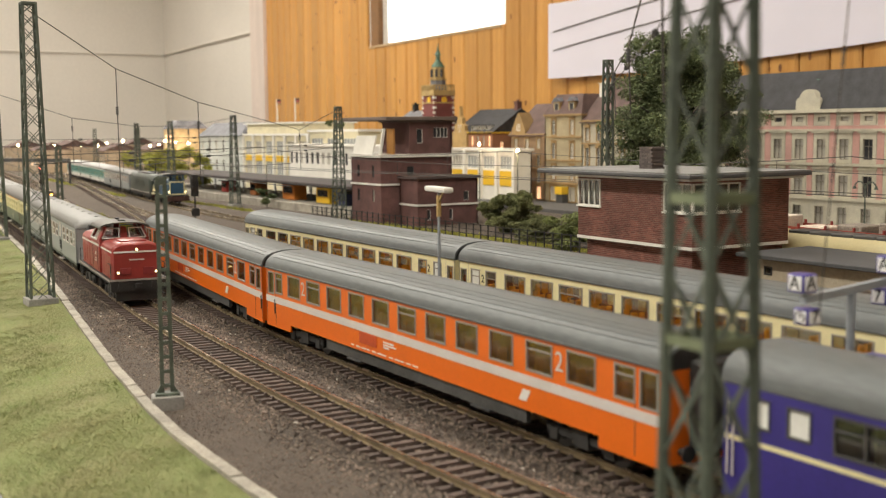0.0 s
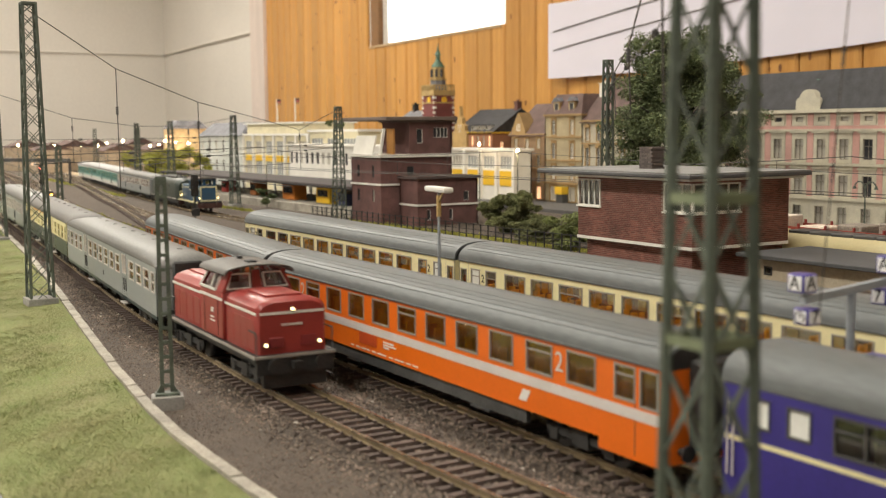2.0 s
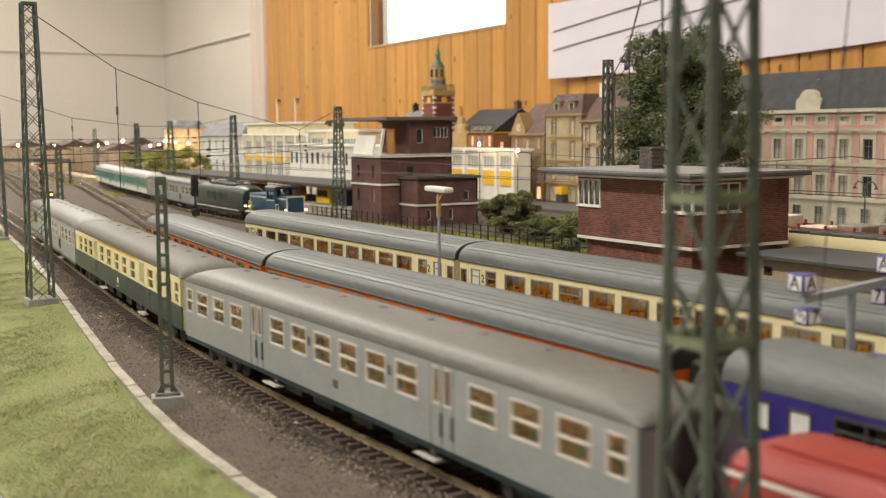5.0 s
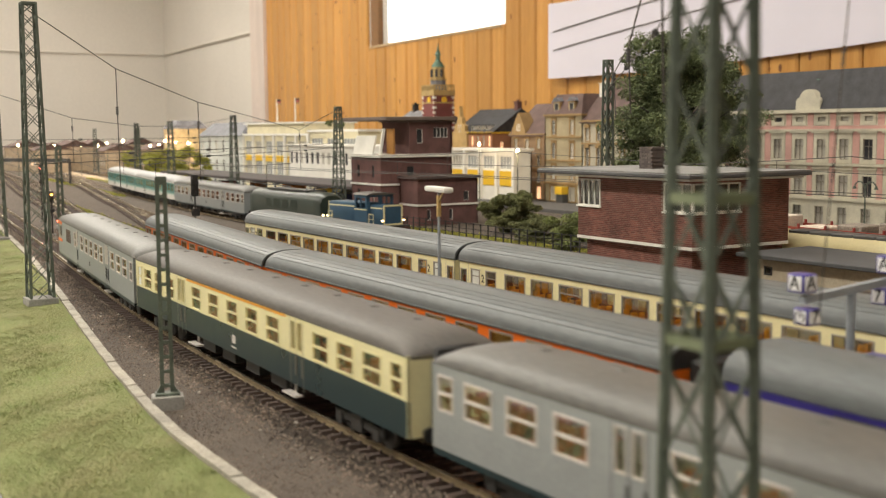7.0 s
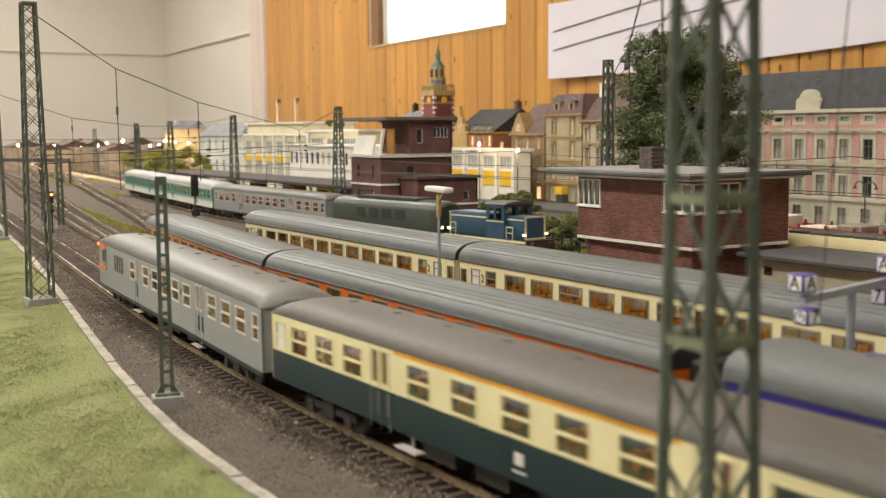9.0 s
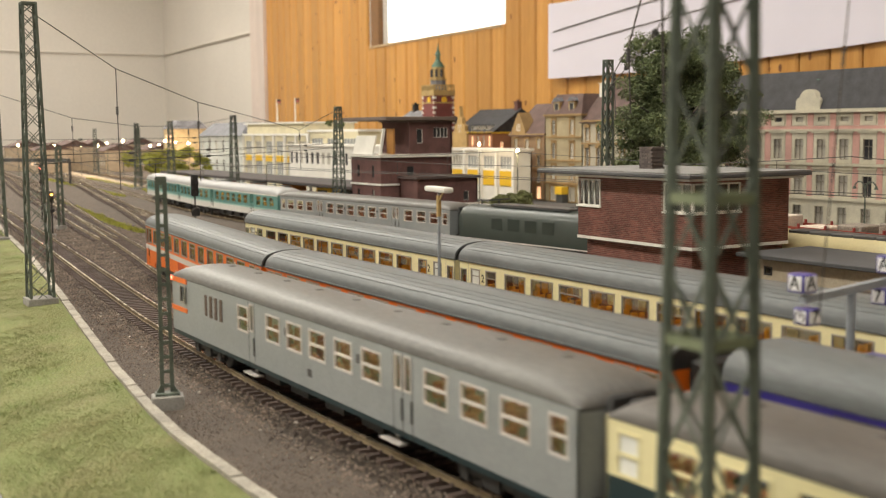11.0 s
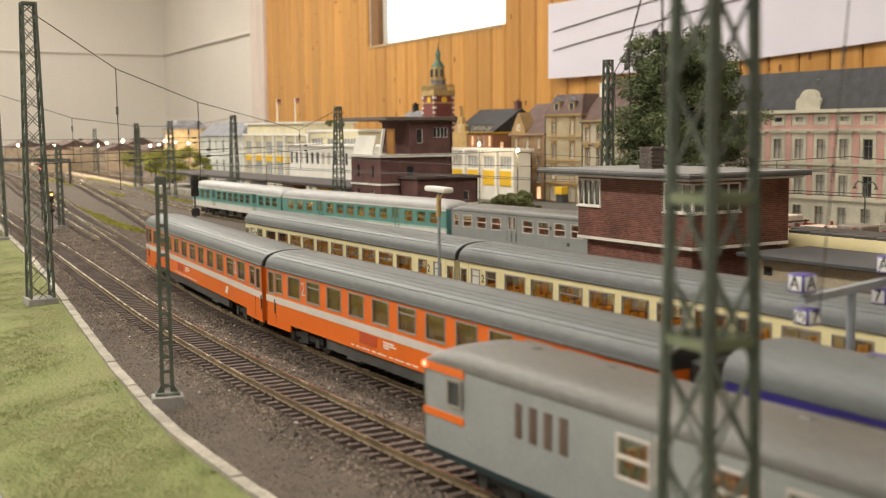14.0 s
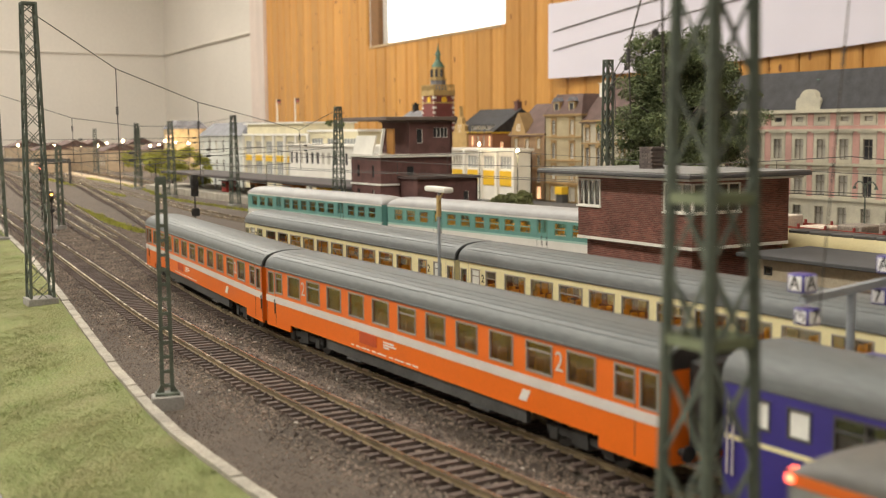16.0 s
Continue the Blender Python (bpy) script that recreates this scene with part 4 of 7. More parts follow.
def red_loco():
    ob = thing("diesel_locomotive", Matrix(), "oxide red diesel shunting locomotive with white stripe, headlamps lit", "locomotive")
    h = 0.0635
    # frame with walkway
    bm = bmesh.new()
    box(bm, -h, h, -0.0170, 0.0170, 0.0128, 0.0150)
    box(bm, -h, -h + 0.003, -0.0165, 0.0165, 0.0075, 0.0128)
    box(bm, h - 0.003, h, -0.0165, 0.0165, 0.0075, 0.0128)
    box(bm, -0.050, 0.050, -0.012, 0.012, 0.0085, 0.0128)
    part("frame", bm, MBLACK, ob)
    bm = bmesh.new()
    for sd in (-1, 1):
        box(bm, -h, h, sd * 0.0170, sd * 0.0175, 0.0140, 0.0152)
    box(bm, h, h + 0.0005, -0.0170, 0.0170, 0.0141, 0.0152)
    part("walkway_edge", bm, mat("dusty_grey_edge", (0.30, 0.28, 0.25), 0.7), ob)

    def hood(x0, x1, z1, name):
        bm = bmesh.new()
        sec = []
        hw = 0.0148
        ring = [(-hw, 0.0150), (-hw, z1 - 0.0035), (-hw + 0.0016, z1 - 0.0016), (-hw + 0.006, z1 - 0.0002), (0, z1), (hw - 0.006, z1 - 0.0002), (hw - 0.0016, z1 - 0.0016), (hw, z1 - 0.0035), (hw, 0.0150)]
        n = 0.0016
        for x, f, dz in ((x0, 0.93, 0.0012), (x0 + n, 1.0, 0), (x1 - n, 1.0, 0), (x1, 0.93, 0.0012)):
            sec.append([(x, y * f, z - (dz if z > 0.02 else 0)) for y, z in ring])
        loft(bm, sec, smooth=False)
        o = part(name, bm, MRED, ob)
        for sd in (-1, 1):
            bm = bmesh.new()
            box(bm, x0, x1 - 0.001, sd * hw, sd * (hw + 0.00025), z1 - 0.0062, z1 - 0.0051)
            part("stripe", bm, MWHITE, o)
        if x1 > 0:
            bm = bmesh.new()
            box(bm, x1 - 0.0002, x1 + 0.00025, -hw * 0.93, hw * 0.93, z1 - 0.0062, z1 - 0.0051)
            part("stripe", bm, MWHITE, o)
        for sd in (-1, 1):
            n = int((x1 - x0) / 0.010)
            for i in range(n):
                bm = bmesh.new()
                xx = x0 + 0.003 + i * (x1 - x0 - 0.006) / n
                rbox(bm, xx, xx + 0.0085, sd * (hw - 0.0002), sd * (hw + 0.00018), 0.0165, z1 - 0.0085, 0.0001, 1)
                part("access_door", bm, MRED, o)
        return o

    front = hood(0.0195, 0.0600, 0.0372, "front_hood")
    hood(-0.0615, -0.0125, 0.0372, "rear_hood")
    for a, b in ((0.028, 0.052), (-0.056, -0.022)):
        bm = bmesh.new()
        rbox(bm, a, b, -0.0080, 0.0080, 0.0366, 0.0380, 0.0006, 2)
        part("roof_fan_cover", bm, MRED, ob)
    # cab: upright lower body, window band leaning inwards under an overhanging roof
    x0, x1 = -0.0125, 0.0195
    zw, zt = 0.0358, 0.0443
    yb, yt = 0.0160, 0.0122
    bm = bmesh.new()
    rbox(bm, x0, x1, -yb, yb, 0.0150, zw, 0.0006, 1)
    cab = part("cab", bm, MRED, ob)

    def lean(x, f, sd, o=0.0):
        """A point on the leaning window band, f from its foot to its head."""
        return Vector((x, sd * (yb + o + (yt - yb) * f), zw + (zt - zw) * f))

    for sd in (-1, 1):
        for a, b, nm in ((x0, x0 + 0.0020, "corner_pillar"), (x1 - 0.0085, x1, "corner_pillar"), (0.0012, 0.0024, "window_pillar")):
            bm = bmesh.new()
            t = 0.0012
            lo = [lean(a, 0, sd), lean(b, 0, sd), lean(b, 0, sd, -t), lean(a, 0, sd, -t)]
            hi = [lean(a + (0.004 if a == x0 else 0), 1, sd), lean(b + (0.0032 if a == x0 else 0), 1, sd), lean(b + (0.0032 if a == x0 else 0), 1, sd, -t), lean(a + (0.004 if a == x0 else 0), 1, sd, -t)]
            hexa(bm, lo + hi)
            part(nm, bm, MRED if nm == "corner_pillar" else MWHITE, cab)
        bm = bmesh.new()
        bar(bm, lean(x0 + 0.004, 0.96, sd), lean(x1, 0.96, sd), 0.0014)
        part("roof_rail", bm, MRED, cab)
        bm = bmesh.new()
        bar(bm, lean(x0 + 0.0012, 0.04, sd, 0.0003), lean(x1 - 0.0080, 0.04, sd, 0.0003), 0.0009)
        bar(bm, lean(x0 + 0.0044, 0.90, sd, 0.0003), lean(x1 - 0.0080, 0.90, sd, 0.0003), 0.0006)
        bar(bm, lean(x0 + 0.0014, 0.04, sd, 0.0003), lean(x0 + 0.0046, 0.90, sd, 0.0003), 0.0008)
        bar(bm, lean(x1 - 0.0082, 0.04, sd, 0.0003), lean(x1 - 0.0082, 0.90, sd, 0.0003), 0.0008)
        part("window_surround", bm, MWHITE, cab, "bright window surround")
        bm = bmesh.new()
        box(bm, x0, x1, sd * yb, sd * (yb + 0.00025), 0.0320, 0.0332)
        part("stripe", bm, MWHITE, cab)
        bm = bmesh.new()
        box(bm, x1 - 0.0066, x1 - 0.0064, sd * yb, sd * (yb + 0.0002), 0.0160, 0.0315)
        box(bm, x0 + 0.0060, x0 + 0.0062, sd * yb, sd * (yb + 0.0002), 0.0160, 0.0315)
        part("door_gap", bm, MBLACK, cab)
        bm = bmesh.new()
        hexa(bm, [lean(x0 + 0.001, 0, sd, -0.0006), lean(x1 - 0.001, 0, sd, -0.0006), lean(x1 - 0.001, 0, sd, -0.0008), lean(x0 + 0.001, 0, sd, -0.0008), lean(x0 + 0.004, 1, sd, -0.0006), lean(x1 - 0.001, 1, sd, -0.0006), lean(x1 - 0.001, 1, sd, -0.0008), lean(x0 + 0.004, 1, sd, -0.0008)])
        part("cab_pane", bm, MCABG, cab)
    for xe, k in ((x0, -1), (x1, 1)):
        dx = 0.0025 * -k
        bm = bmesh.new()
        for ya, yb2 in ((-0.0158, -0.0142), (-0.0022, 0.0022), (0.0142, 0.0158)):
            f = yt / 0.0160
            hexa(bm, [(xe, ya, zw), (xe, yb2, zw), (xe + dx * 0.4, yb2, zw), (xe + dx * 0.4, ya, zw), (xe + dx, ya * f, zt), (xe + dx, yb2 * f, zt), (xe + dx * 1.3, yb2 * f, zt), (xe + dx * 1.3, ya * f, zt)])
        part("end_pillar", bm, MRED, cab)
        for sd in (-1, 1):
            bm = bmesh.new()
            c = [Vector((xe + dx * 0.1 + 0.0003 * k, sd * 0.0034, zw + 0.0012)), Vector((xe + dx * 0.1 + 0.0003 * k, sd * 0.0138, zw + 0.0012)), Vector((xe + dx * 0.85 + 0.0003 * k, sd * 0.0112, zt - 0.0012)), Vector((xe + dx * 0.85 + 0.0003 * k, sd * 0.0030, zt - 0.0012))]
            for p, q in zip(c, c[1:] + c[:1]):
                bar(bm, p, q, 0.0006)
            part("window_surround", bm, MWHITE, cab, "bright window surround")
        bm = bmesh.new()
        hexa(bm, [(xe + dx * 0.3, -0.0155, zw), (xe + dx * 0.3, 0.0155, zw), (xe + dx * 0.4, 0.0155, zw), (xe + dx * 0.4, -0.0155, zw), (xe + dx * 1.1, -0.0120, zt), (xe + dx * 1.1, 0.0120, zt), (xe + dx * 1.2, 0.0120, zt), (xe + dx * 1.2, -0.0120, zt)])
        part("cab_pane", bm, MCABG, cab)
    bm = bmesh.new()
    prof = [(0.0158 * math.cos(math.pi * k / 12), 0.0036 * math.sin(math.pi * k / 12) ** 0.8) for k in range(13)]
    loft(bm, [[(x, y, zt - 0.0006 + z) for y, z in prof] + [(x, y * 0.98, zt - 0.0013 + z) for y, z in prof[::-1]] for x in (x0 - 0.0012, x0 - 0.0008, x1 + 0.0026, x1 + 0.0030)])
    part("cab_roof", bm, MROOFD, ob, "sooty grey cab roof")
    bm = bmesh.new()
    rod(bm, (-0.004, 0.0, zt + 0.002), (-0.004, 0.0, zt + 0.0042), 0.0014)
    rbox(bm, 0.008, 0.014, -0.002, 0.002, zt + 0.002, zt + 0.0038, 0.0004, 1)
    part("roof_horn", bm, MBLACK, ob)
    # emblem bars on the cab
    for sd in (-1, 1):
        bm = bmesh.new()
        box(bm, 0.0030, 0.0075, sd * 0.0160, sd * 0.0163, 0.0232, 0.0239)
        box(bm, 0.0022, 0.0083, sd * 0.0160, sd * 0.0163, 0.0217, 0.0223)
        rbox(bm, 0.0036, 0.0068, sd * 0.0159, sd * 0.0163, 0.0256, 0.0278, 0.0003, 1)
        part("lettering", bm, MWHITE, ob, "white emblem and number bars")
    bm = bmesh.new()
    box(bm, 0.0599, 0.0603, -0.0045, 0.0045, 0.0263, 0.0271)
    part("number_bar", bm, MSTRIPE, ob)
    bm = bmesh.new()
    for y in (-0.0068, 0.0068):
        rbox(bm, 0.0597, 0.0605, y - 0.0032, y + 0.0032, 0.0175, 0.0218, 0.0003, 1)
    part("grille", bm, mat("dark_red_grille", (0.20, 0.02, 0.02), 0.6), front)
    for p, r in (((0.0603, -0.0115, 0.0190), 0.0007), ((0.0603, 0.0115, 0.0190), 0.0007), ((0.0603, 0.0, 0.0330), 0.0007)):
        bm = bmesh.new()
        rod(bm, (p[0] - 0.001, p[1], p[2]), (p[0] + 0.0006, p[1], p[2]), r * 1.5, n=12)
        lamp = part("headlamp", bm, MDGREY, ob)
        bm = bmesh.new()
        rod(bm, (p[0] + 0.0005, p[1], p[2]), (p[0] + 0.0010, p[1], p[2]), r, n=12)
        part("lens", bm, MHEAD, lamp, "glowing warm headlamp lens")
    for k in (-1, 1):
        bm = bmesh.new()
        for y in (-0.010, 0.010):
            rod(bm, (k * h, y, 0.0115), (k * (h + 0.0035), y, 0.0115), 0.0014)
            rod(bm, (k * (h + 0.0035), y, 0.0115), (k * (h + 0.0042), y, 0.0115), 0.0030, n=12)
        box(bm, k * h, k * (h + 0.003), -0.002, 0.002, 0.0095, 0.0125)
        box(bm, k * (h - 0.001), k * (h - 0.003), -0.0135, 0.0135, 0.0018, 0.0075)
        part("buffer", bm, MBLACK, ob)
        bogie(ob, k * 0.040)
        for y in (-0.0163, 0.0163):
            bm = bmesh.new()
            rod(bm, (k * (h - 0.001), y, 0.015), (k * (h - 0.001), y, 0.0245), 0.0003, n=5)
            bar(bm, (k * (h - 0.001), y, 0.0245), (k * (h - 0.010), y, 0.0245), 0.0005)
            box(bm, k * (h - 0.009), k * (h - 0.002), y - 0.0006, y + 0.0006, 0.0045, 0.0050)
            rod(bm, (k * (h - 0.009), y, 0.0045), (k * (h - 0.009), y, 0.0128), 0.0003, n=5)
            part("handrail", bm, MDGREY, ob)
    return ob


def blue_loco():
    ob = thing("shunting_locomotive", Matrix(), "small ocean blue and cream shunting locomotive, lamps lit", "locomotive")
    h = 0.056
    bm = bmesh.new()
    box(bm, -h, h, -0.0165, 0.0165, 0.0125, 0.0148)
    box(bm, -0.045, 0.045, -0.011, 0.011, 0.006, 0.0125)
    part("frame", bm, MBLACK, ob)
    bm = bmesh.new()
    for sd in (-1, 1):
        box(bm, -h, h, sd * 0.0165, sd * 0.0170, 0.0126, 0.0146)
    part("walkway_edge", bm, MCREAM, ob)
    bm = bmesh.new()
    rbox(bm, -0.052, 0.006, -0.0115, 0.0115, 0.0148, 0.0355, 0.0015, 2)
    part("rear_hood", bm, MLOCOB, ob)
    bm = bmesh.new()
    rbox(bm, 0.026, 0.048, -0.0115, 0.0115, 0.0148, 0.0345, 0.0015, 2)
    part("front_hood", bm, MLOCOB, ob)
    for a, b in ((-0.0535, -0.0505), (0.0465, 0.0495)):
        bm = bmesh.new()
        rbox(bm, a, b, -0.0112, 0.0112, 0.0148, 0.0348, 0.001, 1)
        part("hood_end", bm, MLOCOB, ob)
        bm = bmesh.new()
        xe = b if a > 0 else a
        panel(bm, -0.0114, 0.0114, 0.0150, 0.0350, [(-0.0098, 0.0098, 0.0166, 0.0334)], 0.0004, lambda u, v, q: (xe + 0.0001 - q if a < 0 else xe - 0.0001 + q, u, v))
        part("hood_edging", bm, MCREAM, ob)
    bm = bmesh.new()
    panel(bm, 0.004, 0.027, 0.0148, 0.0440, [(0.0075, 0.0145, 0.031, 0.041), (0.0165, 0.0240, 0.031, 0.041)], 0.0008, lambda u, v, q: (u, -0.0158 + q, v))
    panel(bm, 0.004, 0.027, 0.0148, 0.0440, [(0.0075, 0.0145, 0.031, 0.041), (0.0165, 0.0240, 0.031, 0.041)], 0.0008, lambda u, v, q: (u, 0.0158 - q, v))
    panel(bm, -0.0150, 0.0150, 0.0148, 0.0440, [(-0.0125, -0.002, 0.035, 0.042), (0.002, 0.0125, 0.035, 0.042)], 0.0008, lambda u, v, q: (0.027 - q, u, v))
    panel(bm, -0.0150, 0.0150, 0.0148, 0.0440, [(-0.0125, -0.002, 0.035, 0.042), (0.002, 0.0125, 0.035, 0.042)], 0.0008, lambda u, v, q: (0.004 + q, u, v))
    part("cab", bm, MLOCOB, ob)
    bm = bmesh.new()
    prof = [(0.0168 * math.cos(math.pi * k / 10), 0.0025 * math.sin(math.pi * k / 10)) for k in range(11)]
    loft(bm, [[(x, y, 0.044 + z) for y, z in prof] for x in (0.001, 0.030)])
    part("cab_roof", bm, MROOFD, ob)
    bm = bmesh.new()
    for sd in (-1, 1):
        box(bm, -0.052, 0.004, sd * 0.0115, sd * 0.0118, 0.0310, 0.0322)
        box(bm, 0.027, 0.048, sd * 0.0115, sd * 0.0118, 0.0310, 0.0322)
        box(bm, 0.004, 0.027, sd * 0.0158, sd * 0.0161, 0.0290, 0.0300)
    part("stripe", bm, MCREAM, ob)
    for sd in (-1, 1):
        bm = bmesh.new()
        for x in (-0.046, -0.039, 0.031, 0.039):
            rod(bm, (x, sd * 0.0162, 0.0148), (x, sd * 0.0162, 0.0255), 0.0004, n=5)
        for a, b in ((-0.046, -0.039), (0.031, 0.039)):
            bar(bm, (a, sd * 0.0162, 0.0255), (b, sd * 0.0162, 0.0255), 0.0008)
            bar(bm, (a, sd * 0.0162, 0.0205), (b, sd * 0.0162, 0.0205), 0.0006)
        part("handrail", bm, MCREAM, ob)
    for x, k in ((0.0498, 1), (-0.0538, -1)):
        for y in (-0.0125, 0.0125):
            bm = bmesh.new()
            rod(bm, (x - k * 0.001, y, 0.0195), (x + k * 0.001, y, 0.0195), 0.0010)
            part("headlamp", bm, MHEAD, ob, "glowing headlamp")
        bm = bmesh.new()
        for y in (-0.010, 0.010):
            rod(bm, (k * h, y, 0.0115), (k * (h + 0.004), y, 0.0115), 0.0022)
        box(bm, k * (h - 0.002), k * h, -0.0165, 0.0165, 0.006, 0.0125)
        part("buffer_beam", bm, mat("buffer_dark", (0.07, 0.03, 0.025), 0.6), ob)
    for x in (-0.030, 0.0, 0.026):
        bm = bmesh.new()
        for y in (-0.0082, 0.0082):
            rod(bm, (x, y - 0.0013, 0.0072), (x, y + 0.0013, 0.0072), 0.0072, n=20)
        part("wheelset", bm, MBLACK, ob)
    return ob


def green_loco():
    ob = thing("electric_locomotive", Matrix(), "dark green electric locomotive with black frame and grey roof", "locomotive")
    h = 0.0905
    ring = lambda f, d: [(-0.0165 * f, 0.0125), (-0.0168 * f, 0.034 - d), (-0.0125 * f, 0.0395 - d), (-0.006 * f, 0.0420 - d), (0.006 * f, 0.0420 - d), (0.0125 * f, 0.0395 - d), (0.0168 * f, 0.034 - d), (0.0165 * f, 0.0125)]
    bm = bmesh.new()
    loft(bm, [[(x, y, z) for y, z in ring(f, d)] for x, f, d in ((-h, 0.80, 0.003), (-h + 0.004, 0.95, 0.0012), (-h + 0.012, 1, 0), (h - 0.012, 1, 0), (h - 0.004, 0.95, 0.0012), (h, 0.80, 0.003))])
    part("body", bm, MLOCOG, ob)
    bm = bmesh.new()
    for sd in (-1, 1):
        for x in (-0.040, -0.018, 0.004, 0.026):
            rbox(bm, x, x + 0.015, sd * 0.0164, sd * 0.0170, 0.0225, 0.0325, 0.0004, 1)
    part("louvre", bm, MLOCOG, ob)
    bm = bmesh.new()
    for sd in (-1, 1):
        box(bm, -h + 0.008, h - 0.008, sd * 0.0165, sd * 0.0169, 0.0122, 0.0132)
    part("stripe", bm, MSTRIPE, ob)
    bm = bmesh.new()
    box(bm, -h + 0.003, h - 0.003, -0.0150, 0.0150, 0.0065, 0.0125)
    part("frame", bm, MBLACK, ob)
    bm = bmesh.new()
    box(bm, -0.050, 0.050, -0.0095, 0.0095, 0.0415, 0.0435)
    for x in (-0.062, 0.062):
        for sd in (-1, 1):
            bar(bm, (x - 0.012, sd * 0.008, 0.0450), (x + 0.012, sd * 0.004, 0.0465), 0.0007)
        bar(bm, (x + 0.012, -0.012, 0.0470), (x + 0.012, 0.012, 0.0470), 0.0010)
        for k in (-0.012, 0.012):
            rod(bm, (x + k, 0, 0.0405), (x + k, 0, 0.0460), 0.0009, n=6)
    part("roof_gear", bm, MDGREY, ob)
    for k in (-1, 1):
        for y in (-0.0065, 0.0065):
            window(ob, pose(k * (h - 0.0012), y, 0.0315, 0, 0, 90 * k), 0.0095, 0.0065, "", MDGREY, MDARKP, "cab_window")
        for y in (-0.0105, 0.0105):
            bm = bmesh.new()
            rod(bm, (k * (h - 0.002), y, 0.0185), (k * (h + 0.001), y, 0.0185), 0.0013)
            part("headlamp", bm, MHEAD if k > 0 else MSTRIPE, ob)
        bogie(ob, k * 0.048)
        bm = bmesh.new()
        for y in (-0.010, 0.010):
            rod(bm, (k * (h - 0.003), y, 0.0112), (k * (h + 0.004), y, 0.0112), 0.0022)
        part("buffer", bm, MBLACK, ob)
    return ob


NEAR_TRAIN = [(red_loco(), 0.0484, 0.080), (silver_coach("plain silver local coach with weathered roof and dark blue frame"), 0.293, 0.234),
              (cream_green_coach("cream and dark green local coach with yellow line"), 0.6195, 0.234), (silver_coach("silver driving coach with orange stripe and red tail lamps", True), 0.946, 0.234)]
FAR_TRAIN = [(blue_loco(), 0.060, 0.056), (green_loco(), 0.122 + 0.096, 0.096), (silver_coach("silver local coach with red-brown seats behind the electric locomotive"), 0.3145 + 0.161, 0.234),
             (mint_coach("mint green and white local coach, windows lit"), 0.6385 + 0.1545, 0.223), (mint_coach("unlit mint green and white local coach ending the train", False), 0.9480 + 0.1545, 0.223)]


# ---------------------------------------------------------------- masts, wires and signals
def lattice_mast(x, y, top, w0, w1, label, n=14, z0=-0.005, turn=0.0, foot=True, leg=0.0013, braces="x", group="catenary masts", lace=0.62):
    ob = thing("catenary_mast", pose(x, y, 0, 0, 0, turn), label, "catenary mast", group)
    h = top - z0

    def half(z):
        return (w0 + (w1 - w0) * (z - z0) / h) / 2

    for sx in (-1, 1):
        for sy in (-1, 1):
            bm = bmesh.new()
            a, b = half(z0), half(top)
            bar(bm, (sx * a, sy * a, z0), (sx * b, sy * b, top), leg * 1.25, leg * 0.5, (0, 1, 0))
            bar(bm, (sx * a, sy * a, z0), (sx * b, sy * b, top), leg * 0.5, leg * 1.25, (0, 1, 0))
            part("leg", bm, MMAST, ob)
    zs = [z0 + h * (1 - (1 - i / n) ** 1.18) for i in range(n + 1)]
    for face in range(4):
        bm = bmesh.new()
        R = Matrix.Rotation(face * math.pi / 2, 3, "Z")
        for i, (a, b) in enumerate(zip(zs, zs[1:])):
            ha, hb = half(a), half(b)
            pairs = [((-ha, a), (hb, b)), ((ha, a), (-hb, b))] if braces == "x" else [((-ha, a), (hb, b)) if i % 2 else ((ha, a), (-hb, b))]
            for (p, q), (r, s) in pairs:
                bar(bm, R @ Vector((p, -ha, q)), R @ Vector((r, -hb, s)), leg * lace, leg * 0.3)
        part("lattice", bm, MMAST, ob)
    bm = bmesh.new()
    b = half(top) + 0.0006
    box(bm, -b, b, -b, b, top - 0.0012, top + 0.0004)
    part("cap_plate", bm, MMAST, ob)
    if foot:
        bm = bmesh.new()
        a = half(z0) + 0.0022
        rbox(bm, -a, a, -a, a, -0.009, z0 + 0.0042, 0.0004, 1)
        part("footing", bm, MCONC, ob, "grey concrete footing")
    return ob


L1 = lattice_mast(-0.757, 0.1500, 0.1855, 0.0142, 0.0078, "tall green-grey lattice mast on a concrete footing in grass", 17, z0=-0.004)
G1 = lattice_mast(-0.1436, 0.1385, 0.190, 0.0122, 0.0072, "tall green-grey lattice mast with gusset plates close to the kerb", 13, leg=0.0017, lace=0.24)
for z in (0.0679, 0.0922):
    bm = bmesh.new()
    a = 0.0122 - 0.005 * (z + 0.005) / 0.195
    a = a / 2 + 0.0002
    for sx, sy in ((0, -1), (0, 1), (1, 0), (-1, 0)):
        if sx:
            box(bm, sx * a, sx * (a + 0.0005), -a, a, z - 0.0009, z + 0.0009)
        else:
            box(bm, -a, a, sy * a, sy * (a + 0.0005), z - 0.0009, z + 0.0009)
    part("gusset_plate", bm, mat("pale_green_plate", (0.17, 0.20, 0.12), 0.6), G1)
for x, y, t, w0, w1, n in ((-1.262, 0.604, 0.134, 0.0135, 0.0062, 14), (-1.608, 0.600, 0.129, 0.0125, 0.006, 12), (-1.914, 0.602, 0.124, 0.0125, 0.006, 12), (-2.25, 0.640, 0.124, 0.0125, 0.006, 12), (-0.655, 0.5285, 0.1535, 0.0075, 0.0045, 15), (-1.243, 0.2090, 0.150, 0.0125, 0.007, 13), (-1.36, 0.296, 0.0895, 0.0055, 0.0048, 12)):
    lattice_mast(x, y, t, w0, w1, "green-grey lattice mast beside the tracks", n)
